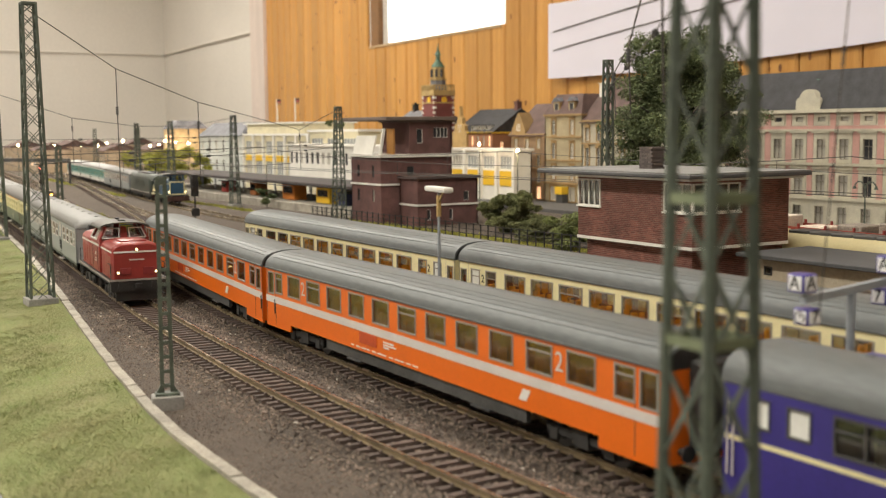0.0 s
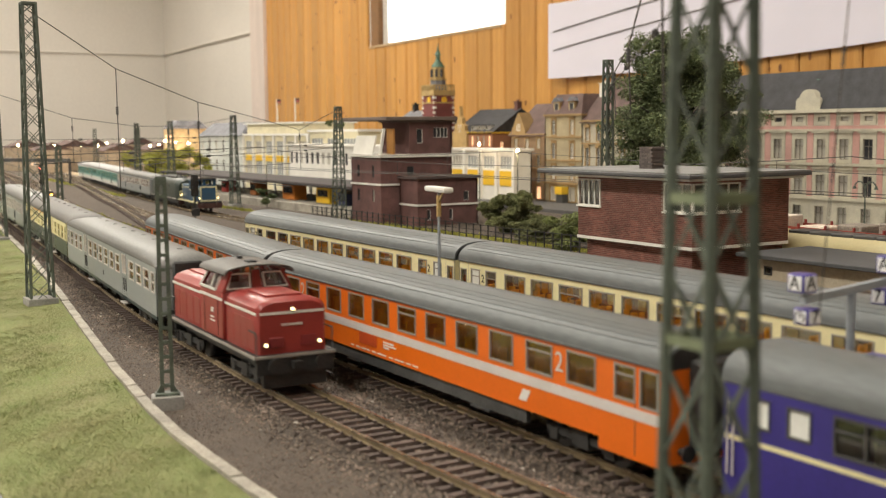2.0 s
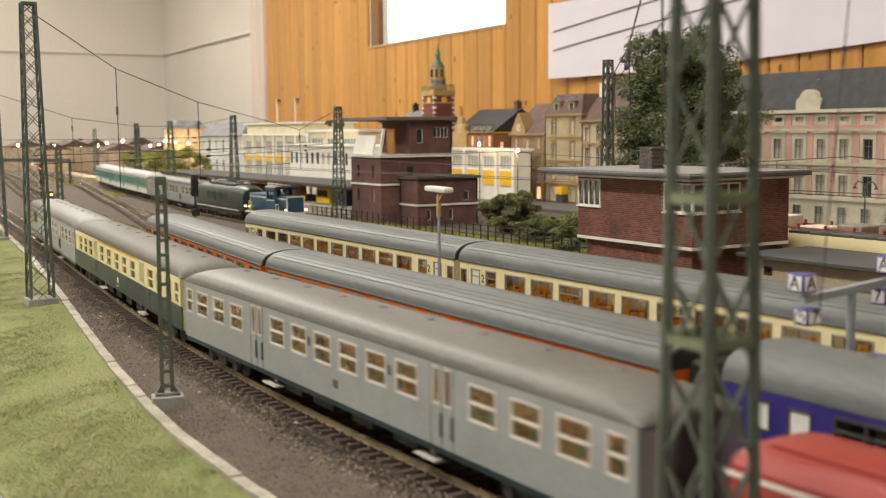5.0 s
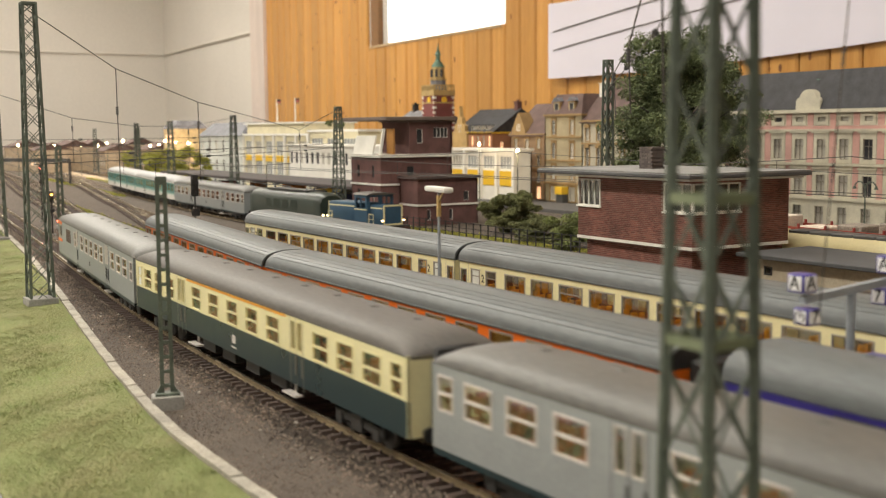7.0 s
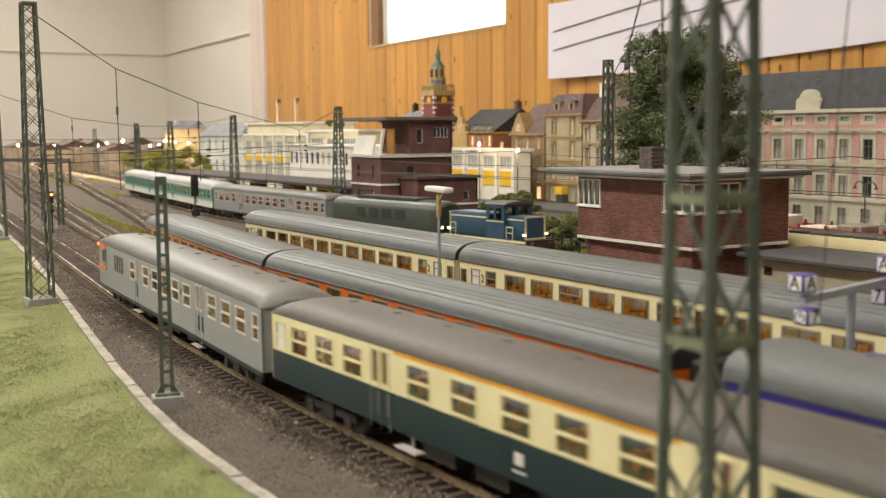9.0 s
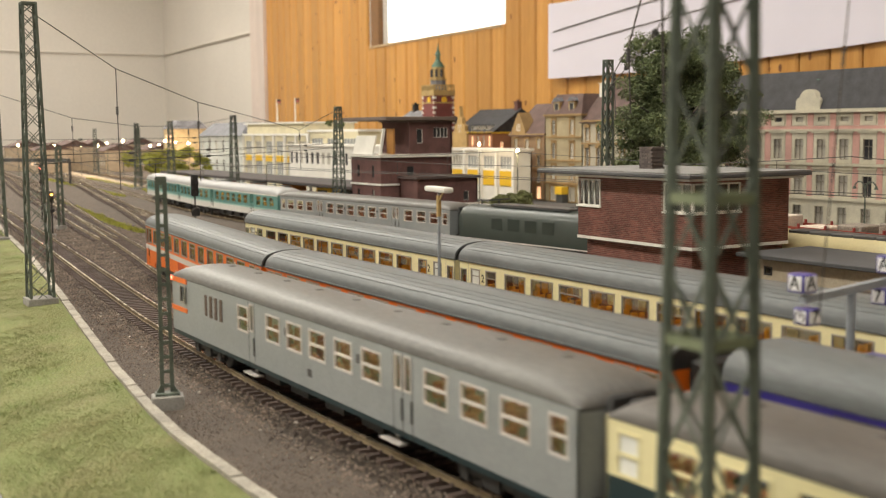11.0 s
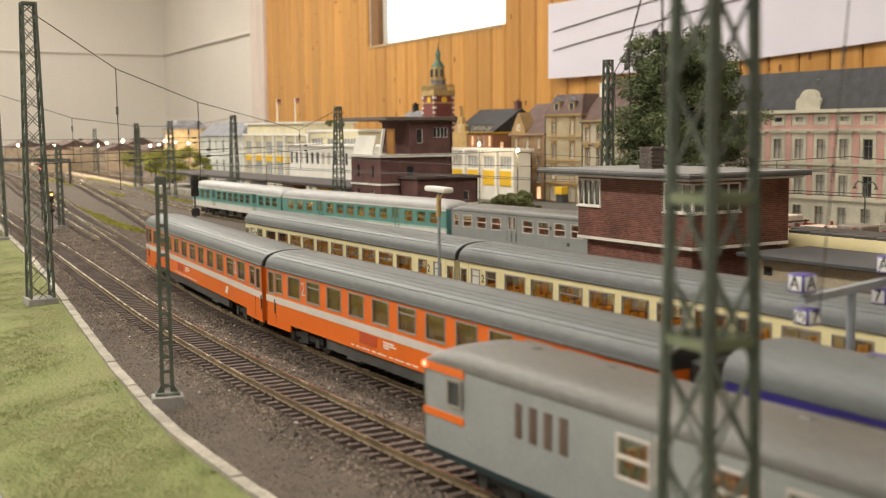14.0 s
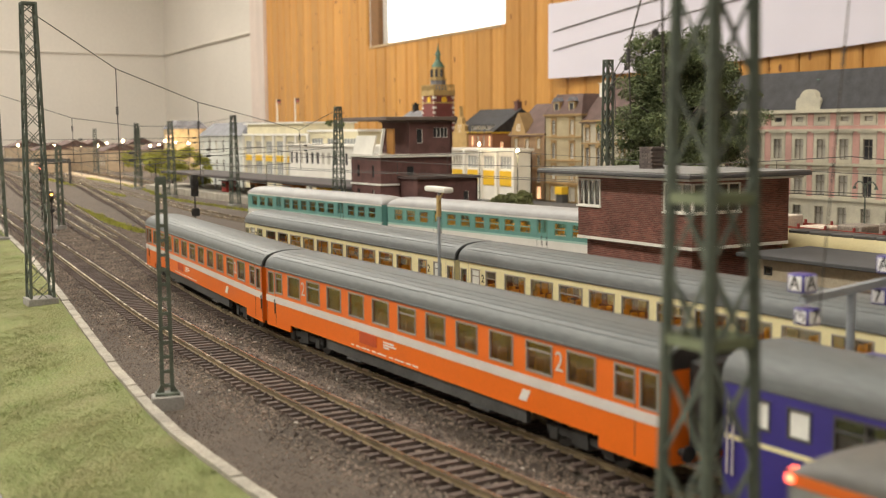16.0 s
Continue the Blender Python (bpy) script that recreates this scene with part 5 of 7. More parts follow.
for x, y in ((-2.9, 0.36), (-3.3, 0.82), (-2.8, 0.80), (-3.6, 0.55), (-3.1, 0.50), (-2.5, 0.40)):
    lattice_mast(x, y, 0.118, 0.011, 0.006, "distant lattice mast in the yard", 8, braces="z")


def channel_mast():
    ob = thing("signal_mast", pose(-0.4420, 0.1345, 0, 0, 0, 76), "slim dark green mast of two battened channels on concrete", "mast")
    top = 0.0868
    for sx in (-1, 1):
        bm = bmesh.new()
        bar(bm, (sx * 0.0020, 0, -0.003), (sx * 0.0014, 0, top), 0.0006, 0.0016, (1, 0, 0))
        part("channel", bm, MMAST, ob)
    for i in range(15):
        z = 0.004 + i * 0.0058
        bm = bmesh.new()
        w = 0.0020 - 0.0006 * z / top
        for sy in (-1, 1):
            box(bm, -w, w, sy * 0.0007, sy * 0.0010, z - 0.0006, z + 0.0006)
        part("batten", bm, MMAST, ob)
    bm = bmesh.new()
    box(bm, -0.0019, 0.0019, -0.0012, 0.0012, top - 0.003, top + 0.0003)
    part("cap_plate", bm, MMAST, ob)
    bm = bmesh.new()
    rbox(bm, -0.0062, 0.0062, -0.0045, 0.0045, -0.009, 0.0002, 0.0004, 1)
    part("footing", bm, MCONC, ob, "grey concrete footing")
    bm = bmesh.new()
    rbox(bm, -0.0048, 0.0048, -0.0030, 0.0030, 0.0002, 0.0014, 0.0003, 1)
    for sx in (-1, 1):
        hexa(bm, [(sx * 0.0024, -0.0011, 0.0012), (sx * 0.0044, -0.0011, 0.0012), (sx * 0.0044, 0.0011, 0.0012), (sx * 0.0024, 0.0011, 0.0012), (sx * 0.0022, -0.0011, 0.0045), (sx * 0.0025, -0.0011, 0.0045), (sx * 0.0025, 0.0011, 0.0045), (sx * 0.0022, 0.0011, 0.0045)])
    part("base_plate", bm, MMAST, ob)


channel_mast()


def wire_curve(name, pts, r, parent):
    bm = bmesh.new()
    P = [Vector(p) for p in pts]
    rings = []
    for i, p in enumerate(P):
        d = (P[min(i + 1, len(P) - 1)] - P[max(i - 1, 0)]).normalized()
        a = d.cross(Vector((0, 0, 1)) if abs(d.z) < 0.9 else Vector((1, 0, 0))).normalized()
        b = d.cross(a)
        rings.append([p + (a * math.cos(k * 1.2566) + b * math.sin(k * 1.2566)) * r for k in range(5)])
    loft(bm, rings)
    return part(name, bm, MWIRE, parent)


def ins(parent, p, d=(1, 0, 0), L=0.006):
    bm = bmesh.new()
    p, d = Vector(p), Vector(d).normalized()
    for k in range(4):
        c = p + d * L * (k - 1.5) / 4
        rod(bm, c - d * L / 10, c + d * L / 10, 0.0011, n=8)
    rod(bm, p - d * L / 2, p + d * L / 2, 0.0005, n=6)
    part("insulator", bm, MDGREY, parent, "dark ribbed insulator")


def head_span(a, b, za, zb, nodes, lows, label, r=0.00035):
    """A cross-span between two masts: a sagging upper wire, droppers at the nodes (f, z), level lower wires at the heights lows."""
    ob = thing("head_span", (0, 0, 0), label, "overhead wire", "overhead wires")
    a, b = Vector((*a, 0)), Vector((*b, 0))
    pts = [(0, za), *nodes, (1, zb)]
    P = [a.lerp(b, f) + Vector((0, 0, z)) for f, z in pts]
    wire_curve("span_wire", P, r, ob)
    for z in lows:
        q = [a.lerp(b, k / 12) + Vector((0, 0, z - 0.001 * math.sin(math.pi * k / 12))) for k in range(13)]
        wire_curve("steady_wire", q, r * 0.8, ob)
        for f, _ in nodes:
            ins(ob, a.lerp(b, f + 0.03) + Vector((0, 0, z - 0.001)), b - a)
    for f, z in nodes:
        p = a.lerp(b, f)
        wire_curve("dropper", [p + Vector((0, 0, z)), p + Vector((0.002, 0, min(lows) - 0.022))], r, ob)
        ins(ob, p + Vector((0, 0, (z + max(lows)) / 2)), (0, 0, 1))
    return ob


head_span((-0.757, 0.150), (-1.262, 0.604), 0.181, 0.131, [(0.167, 0.1506), (0.382, 0.1300), (0.782, 0.1065)], [0.0905, 0.0850], "sagging cross-span wire with droppers and insulators over the tracks")
head_span((-1.243, 0.209), (-1.608, 0.600), 0.146, 0.126, [(0.25, 0.122), (0.5, 0.113), (0.75, 0.113)], [0.0985, 0.092], "cross-span wires over the yard tracks")
head_span((-0.1436, 0.1385), (-0.655, 0.5285), 0.186, 0.150, [(0.2, 0.160), (0.5, 0.140), (0.8, 0.138)], [0.1330], "cross-span wires above the cream coaches")


def contact_line(line, x0, x1, z, dy, label, zoff=0.0):
    ob = thing("contact_wire", (0, 0, 0), label, "overhead wire", "overhead wires")
    s0, s1 = line.find(x0), line.find(x1)
    n = 40
    lo, hi = [], []
    for k in range(n + 1):
        p = line.at(s0 + (s1 - s0) * k / n)
        lo.append(Vector((p.x, p.y + dy, z)))
        f = (k % 14) / 14
        hi.append(Vector((p.x, p.y + dy, z + 0.010 + 0.012 * (2 * f - 1) ** 2)))
    wire_curve("contact", lo, 0.00028, ob)
    wire_curve("messenger", hi, 0.00025, ob)
    for k in range(3, n, 4):
        wire_curve("dropper", [lo[k], hi[k]], 0.0002, ob)


contact_line(FAR, -3.2, 0.2, 0.064, 0, "thin contact wire over the far track")
contact_line(FAR, -1.9, 0.2, 0.066, -0.055, "thin contact wire over the inner track")
contact_line(BACK, -2.6, -0.75, 0.066, 0, "thin contact wire over the cream train's track")
contact_line(MID, -2.8, -0.85, 0.066, 0, "thin contact wire over the orange train's track")
contact_line(NEAR, -2.8, -1.0, 0.066, 0, "thin contact wire over the kerbside track")


def light_signal(x, y, h, label, lamps, g=1.0):
    ob = thing("light_signal", (x, y, 0), label, "railway signal", "signals")
    bm = bmesh.new()
    rod(bm, (0, 0, -0.005), (0, 0, h - 0.02 * g), 0.0009)
    part("pole", bm, MBLACK, ob)
    bm = bmesh.new()
    rbox(bm, -0.0012, 0.0012, -0.0042 * g, 0.0042 * g, h - 0.024 * g, h, 0.0008 * g, 1)
    part("screen", bm, MBLACK, ob)
    bm = bmesh.new()
    rbox(bm, -0.0012, 0.0012, -0.0042 * g, 0.0052 * g, h - 0.046 * g, h - 0.037 * g, 0.0012 * g, 1)
    part("distant_screen", bm, MBLACK, ob)
    for k, (dz, mm) in enumerate(lamps):
        bm = bmesh.new()
        rod(bm, (0.001, 0, h - dz), (0.0024, 0, h - dz), 0.0011)
        part("lamp", bm, mm, ob)
    for k in range(4):
        bm = bmesh.new()
        rod(bm, (0.001, (-0.002 + 0.004 * (k % 2)) * g, h - (0.004 + 0.005 * k) * g), (0.0042, (-0.002 + 0.004 * (k % 2)) * g, h - (0.004 + 0.005 * k) * g), 0.0014 * g, 0.0016 * g)
        part("hood", bm, MBLACK, ob)
    bm = bmesh.new()
    box(bm, -0.003, 0.003, -0.003, 0.003, -0.007, -0.002)
    part("footing", bm, MCONC, ob)


light_signal(-1.226, 0.411, 0.0585, "black multi-lamp light signal between the tracks", [])
light_signal(-1.484, 0.3005, 0.0665, "black light signal showing red, in the yard", [(0.004, MTAIL)], 0.5)
light_signal(-1.262, 0.2655, 0.0437, "low black light signal showing orange", [(0.004, mat("orange_lamp_glow", (1, 0.35, 0.05), 0.4, var=0, bump=0, emit=14))], 0.5)


# ---------------------------------------------------------------- platform furniture between orange and cream trains
def platform():
    bm = bmesh.new()
    rbox(bm, -0.62, 0.5, 0.258, 0.2955, -0.006, 0.0075, 0.0006, 1)
    tagged(part("platform", bm, MCONC), "grey concrete platform between two tracks", "platform", kind="structure")
    lamp = thing("platform_lamp", pose(-0.468, 0.276, 0.0075, 0, 0, -8), "platform lamp with wide white head on a grey pole", "lamp")
    bm = bmesh.new()
    rod(bm, (0, 0, 0), (0, 0, 0.067), 0.0009, 0.0007)
    part("pole", bm, MSTEELG, lamp)
    bm = bmesh.new()
    rod(bm, (0, 0, 0), (0, 0, 0.0025), 0.0016)
    part("base", bm, MSTEELG, lamp)
    bm = bmesh.new()
    rbox(bm, -0.0125, 0.0125, -0.0026, 0.0026, 0.0676, 0.0702, 0.0010, 2)
    part("head", bm, MWHITE, lamp)
    bm = bmesh.new()
    bar(bm, (0.001, -0.0004, 0.063), (0.006, -0.0004, 0.0675), 0.0006)
    rod(bm, (0, 0, 0.0560), (0, 0, 0.0660), 0.00125)
    part("bracket", bm, mat("brass_collar", (0.5, 0.36, 0.16), 0.4, metal=0.5), lamp)
    # sign gantry
    g = thing("sign_gantry", pose(-0.2248, 0.2726, 0.0075), "grey platform sign gantry with white letter and number boxes", "sign")
    bm = bmesh.new()
    rod(bm, (0, 0, 0), (0, 0, 0.0492), 0.0013, n=10)
    part("post", bm, MSTEELG, g)
    bm = bmesh.new()
    bar(bm, (0, -0.0205, 0.0478), (0, 0.024, 0.0512), 0.0022)
    part("arm", bm, MSTEELG, g)

    def cube(x, y, z, w, text, text2):
        bm = bmesh.new()
        rbox(bm, x - w / 2, x + w / 2, y - w / 2, y + w / 2, z - w * 0.44, z + w * 0.44, 0.0003, 1)
        c = part("sign_box", bm, MSIGNB, g)
        for k, (mx, rz) in enumerate((((0, -1), 0), ((1, 0), 90))):
            bm = bmesh.new()
            e = w * 0.40
            if k == 0:
                rbox(bm, x - e, x + e, y - w / 2 - 0.0002, y - w / 2 + 0.0002, z - e * 0.86, z + e * 0.86, 0.0001, 1)
                at = pose(x, y - w / 2 - 0.00026, z, 90, 0, 0)
            else:
                rbox(bm, x + w / 2 - 0.0002, x + w / 2 + 0.0002, y - e, y + e, z - e * 0.86, z + e * 0.86, 0.0001, 1)
                at = pose(x + w / 2 + 0.00026, y, z, 90, 0, 90)
            part("face", bm, MSIGNW, c, "white sign face")
            tx = text if k == 0 else text2
            if tx == "clock":
                bm = bmesh.new()
                for j in range(16):
                    a = j * math.pi / 8
                    b = (j + 1) * math.pi / 8
                    r = w * 0.3
                    bar(bm, at @ Vector((r * math.cos(a), r * math.sin(a), 0)), at @ Vector((r * math.cos(b), r * math.sin(b), 0)), 0.00035, 0.0002)
                bar(bm, at @ Vector((0, 0, 0)), at @ Vector((0, r * 0.8, 0)), 0.0003, 0.0002)
                bar(bm, at @ Vector((0, 0, 0)), at @ Vector((r * 0.5, r * 0.3, 0)), 0.0003, 0.0002)
                part("clock_dial", bm, MBLACK, c)
            else:
                lettering("letter", tx, w * 0.95, at, MBLACK, c)

    cube(-0.0015, -0.0190, 0.0525, 0.0060, "A", "A")
    cube(0.0000, -0.0185, 0.0430, 0.0055, "clock", "7")
    cube(0.0005, 0.0165, 0.0556, 0.0060, "A", "A")
    cube(0.0000, 0.0145, 0.0462, 0.0055, "7", "clock")
    d = thing("destination_display", pose(-0.2090, 0.2730, 0.0300), "dark blue platform display with glowing strip light", "display")
    bm = bmesh.new()
    rbox(bm, -0.010, 0.020, -0.002, 0.002, 0.0, 0.0090, 0.0004, 1)
    part("case", bm, MSIGNB, d)
    bm = bmesh.new()
    rbox(bm, -0.008, 0.020, -0.0026, -0.0016, 0.0022, 0.0044, 0.0003, 1)
    part("strip", bm, mat("display_glow", (1.0, 0.85, 0.55), 0.4, var=0, bump=0, emit=12), d)
    bm = bmesh.new()
    for x in (-0.006, 0.016):
        rod(bm, (x, 0, -0.0225), (x, 0, 0.001), 0.0008)
    part("leg", bm, MSTEELG, d)


platform()


# ---------------------------------------------------------------- the town
def gable_roof(bm, x0, x1, y0, y1, z, h, o=0.003):
    ym = (y0 + y1) / 2
    t = 0.0016
    for ys, ye in ((y0 - o, ym), (y1 + o, ym)):
        zz = z - o * h / ((y1 - y0) / 2)
        hexa(bm, [(x0 - o, ys, zz), (x1 + o, ys, zz), (x1 + o, ye, z + h), (x0 - o, ye, z + h), (x0 - o, ys, zz + t), (x1 + o, ys, zz + t), (x1 + o, ye, z + h + t), (x0 - o, ye, z + h + t)])


def hip_roof(bm, x0, x1, y0, y1, z, h, inset, o=0.003):
    lo = [(x0 - o, y0 - o, z), (x1 + o, y0 - o, z), (x1 + o, y1 + o, z), (x0 - o, y1 + o, z)]
    ii = inset
    hi = [(x0 + ii, y0 + ii, z + h), (x1 - ii, y0 + ii, z + h), (x1 - ii, y1 - ii, z + h), (x0 + ii, y1 - ii, z + h)]
    hexa(bm, lo + hi)


def house(name, label, x0, x1, y0, y1, z0, z1, front, side, wall_mat, roof, frame_mat, panes, category="house", cornices=(), surround=None, trim=None, group="town houses"):
    """front and side: rows (z, width, height, count, bars[, u0, u1]); roof: (kind, height, material)."""
    ob = thing(name, (x0, y0, z0), label, category, group)
    w, d, h = x1 - x0, y1 - y0, z1 - z0
    rnd = random.Random(name + str(x0))
    faces = ((front, w, lambda u, v, q: (u, q, v), lambda u: (u, 0), 0), (side, d, lambda u, v, q: (w - q, u, v), lambda u: (w, u), 90))
    for rows, length, place, at, rz in faces:
        holes, wins = [], []
        for row in rows:
            zc, ww, hh, n, bars = row[:5]
            a, b = row[5:7] if len(row) > 5 else (0, length)
            for i in range(n):
                u = a + (b - a) * (i + 0.5) / n
                holes.append((u - ww / 2, u + ww / 2, zc - hh / 2, zc + hh / 2))
                wins.append((u, zc, ww, hh, bars))
        bm = bmesh.new()
        panel(bm, 0 if rz == 0 else 0.002, length, 0, h, holes, 0.002, place)
        part("wall", bm, wall_mat, ob)
        for u, zc, ww, hh, bars in wins:
            ax, ay = at(u)
            back = 0.0009
            m = pose(ax - (back if rz else 0), ay + (0 if rz else back), zc, 0, 0, rz)
            window(ob, m, ww, hh, bars, frame_mat, rnd.choice(panes))
            if surround and rz == 0:
                bm = bmesh.new()
                e = surround[1]
                panel(bm, -ww / 2 - e, ww / 2 + e, -hh / 2 - e, hh / 2 + e * 1.6, [(-ww / 2, ww / 2, -hh / 2, hh / 2)], 0.0010, lambda p, q, r: (u + p, -0.0008 + r, zc + q))
                box(bm, u - ww / 2 - e * 1.5, u + ww / 2 + e * 1.5, -0.0022, 0.0, zc + hh / 2 + e * 1.6, zc + hh / 2 + e * 2.0)
                part("surround", bm, surround[0], ob)
    bm = bmesh.new()
    panel(bm, 0, d, 0, h, [], 0.002, lambda u, v, q: (q, d - u, v))
    panel(bm, 0, w, 0, h, [], 0.002, lambda u, v, q: (w - u, d - q, v))
    part("rear_wall", bm, wall_mat, ob)
    # dark sheets behind the panes stand in for the shade inside the rooms
    bm = bmesh.new()
    box(bm, 0.002, w - 0.002, 0.012, 0.013, 0, h)
    box(bm, w - 0.013, w - 0.012, 0.013, d - 0.002, 0, h)
    part("dark_backing", bm, MDARKP, ob)
    for z, hh, out, mm in cornices:
        bm = bmesh.new()
        box(bm, -out * 0.2, w + out, -out, 0.0005, z, z + hh)
        box(bm, w - 0.0005, w + out, 0.0005, d, z, z + hh)
        part("cornice", bm, mm, ob)
    kind, rh, rm = roof
    bm = bmesh.new()
    if kind == "gable":
        gable_roof(bm, 0, w, 0, d, h, rh)
        for x in (0.0005, w - 0.002):
            v = [bm.verts.new(p) for p in ((x, 0, h), (x, d, h), (x, d / 2, h + rh), (x + 0.0015, 0, h), (x + 0.0015, d, h), (x + 0.0015, d / 2, h + rh))]
            for f in ((0, 1, 2), (5, 4, 3), (0, 3, 4, 1), (1, 4, 5, 2), (2, 5, 3, 0)):
                bm.faces.new([v[i] for i in f])
    elif kind == "hip":
        hip_roof(bm, 0, w, 0, d, h, rh, rh * 0.9)
    elif kind == "mansard":
        hip_roof(bm, 0, w, 0, d, h, rh, rh * 0.42, 0.002)
    else:
        box(bm, -0.003, w + 0.003, -0.003, d + 0.003, h, h + rh)
    part("roof", bm, rm, ob)
    return ob


PV = [MDARKP, MDARKP, MCURT]
PG = [MDARKP, MCURT, MGLOWP]


def chimney(parent, x, y, z0, z1, w, mm):
    bm = bmesh.new()
    box(bm, x - w / 2, x + w / 2, y - w / 2, y + w / 2, z0, z1)
    box(bm, x - w * 0.6, x + w * 0.6, y - w * 0.6, y + w * 0.6, z1, z1 + w * 0.15)
    for k in (-0.25, 0.25):
        rod(bm, (x + k * w, y, z1 + w * 0.15), (x + k * w, y, z1 + w * 0.5), w * 0.13, n=6)
    part("chimney", bm, mm, parent)


def pink_house():
    w, x0 = 0.62, -1.041
    n = 20
    rows = [(0.1165, 0.0105, 0.0048, n, ""), (0.0840, 0.0122, 0.0215, n, "cross"), (0.0450, 0.0122, 0.0215, n, "cross"), (0.0110, 0.0122, 0.0205, n, "cross")]
    ob = house("pink_town_house", "long pink and pale stucco town house with dark slate mansard roof", x0, x0 + w, 1.0, 1.18, -0.003, 0.1245, rows, [(0.084, 0.0122, 0.0215, 5, "cross"), (0.045, 0.0122, 0.0215, 5, "cross")], MSTUCCO, ("mansard", 0.043, MSLATE), MBLACK and mat("grey_brown_frame", (0.20, 0.17, 0.14), 0.6), [MDARKP, MCURT, MCURT], cornices=[(0.1235, 0.0035, 0.004, MSTUCCO), (0.1035, 0.0022, 0.0024, MSTUCCO), (0.0660, 0.0025, 0.0026, MSTUCCO), (0.0285, 0.0030, 0.0032, MSTUCCO)], surround=(MSTUCCO, 0.0042))
    bm = bmesh.new()
    box(bm, -0.001, w + 0.001, -0.0016, -0.0003, 0, 0.0005)
    holes = [((i + 0.5) * w / n - 0.0061, (i + 0.5) * w / n + 0.0061, 0.0008, 0.0213) for i in range(n)]
    panel(bm, 0, w, 0, 0.0285, holes, 0.0014, lambda u, v, q: (u, -0.0016 + q, v))
    part("plinth_wall", bm, MSTUCCO, ob, "pale rusticated ground floor")
    for i in range(n + 1):
        u = i * w / n
        for za, zb, hw in ((0.0320, 0.0655, 0.0036), (0.0690, 0.1030, 0.0044), (0.1095, 0.1230, 0.0040)):
            bm = bmesh.new()
            box(bm, max(0, u - hw), min(w, u + hw), -0.0006, 0.0, za, zb)
            part("pink_panel", bm, MPINK, ob)
    bm = bmesh.new()
    box(bm, 0, w, -0.0009, 0.0, 0.1058, 0.1092)
    part("pink_frieze", bm, MPINK, ob)
    # curved attic gable with small copper-capped dome
    for i in (4, 13):
        u = (i + 0.9) * w / n
        bm = bmesh.new()
        pts = [(u - 0.017, 0.127), (u + 0.017, 0.127), (u + 0.017, 0.137), (u + 0.0145, 0.140), (u + 0.012, 0.1405)] + [(u + 0.0115 * math.cos(a), 0.1405 + 0.009 * math.sin(a)) for a in [k * math.pi / 8 for k in range(1, 8)]] + [(u - 0.012, 0.1405), (u - 0.0145, 0.140), (u - 0.017, 0.137)]
        loft(bm, [[(x, y, z) for x, z in pts] for y in (-0.002, 0.006)], smooth=False)
        part("attic_gable", bm, MSTUCCO, ob)
        bm = bmesh.new()
        secs = []
        for k in range(7):
            f = k / 6
            r = 0.0135 * math.cos(f * 1.25) + 0.002
            secs.append([(u + r * math.cos(j * math.pi / 6), 0.0215 + r * math.sin(j * math.pi / 6), 0.128 + 0.034 * math.sin(f * 1.5)) for j in range(12)])
        loft(bm, secs)
        part("dome", bm, MSLATE, ob)
        bm = bmesh.new()
        rod(bm, (u, 0.0215, 0.1600), (u, 0.0215, 0.1622), 0.0095, 0.006, n=10)
        rod(bm, (u, 0.0215, 0.1622), (u, 0.0215, 0.1645), 0.004, 0.001, n=8)
        part("dome_cap", bm, MCOPPER, ob, "green copper cap")


pink_house()


def dormer(parent, x, z, w, h, depth, wall, roof):
    bm = bmesh.new()
    box(bm, x - w / 2, x + w / 2, 0.002, depth, z, z + h)
    part("dormer", bm, wall, parent)
    bm = bmesh.new()
    hexa(bm, [(x - w * 0.6, -0.0005, z + h), (x + w * 0.6, -0.0005, z + h), (x + w * 0.6, depth, z + h), (x - w * 0.6, depth, z + h), (x - w * 0.15, -0.0005, z + h * 1.35), (x + w * 0.15, -0.0005, z + h * 1.35), (x + w * 0.15, depth, z + h * 1.35), (x - w * 0.15, depth, z + h * 1.35)])
    part("dormer_roof", bm, roof, parent)
    window(parent, pose(x, 0.0015, z + h * 0.48, 0, 0, 0), w * 0.62, h * 0.78, "", MSTUCCO, MDARKP)


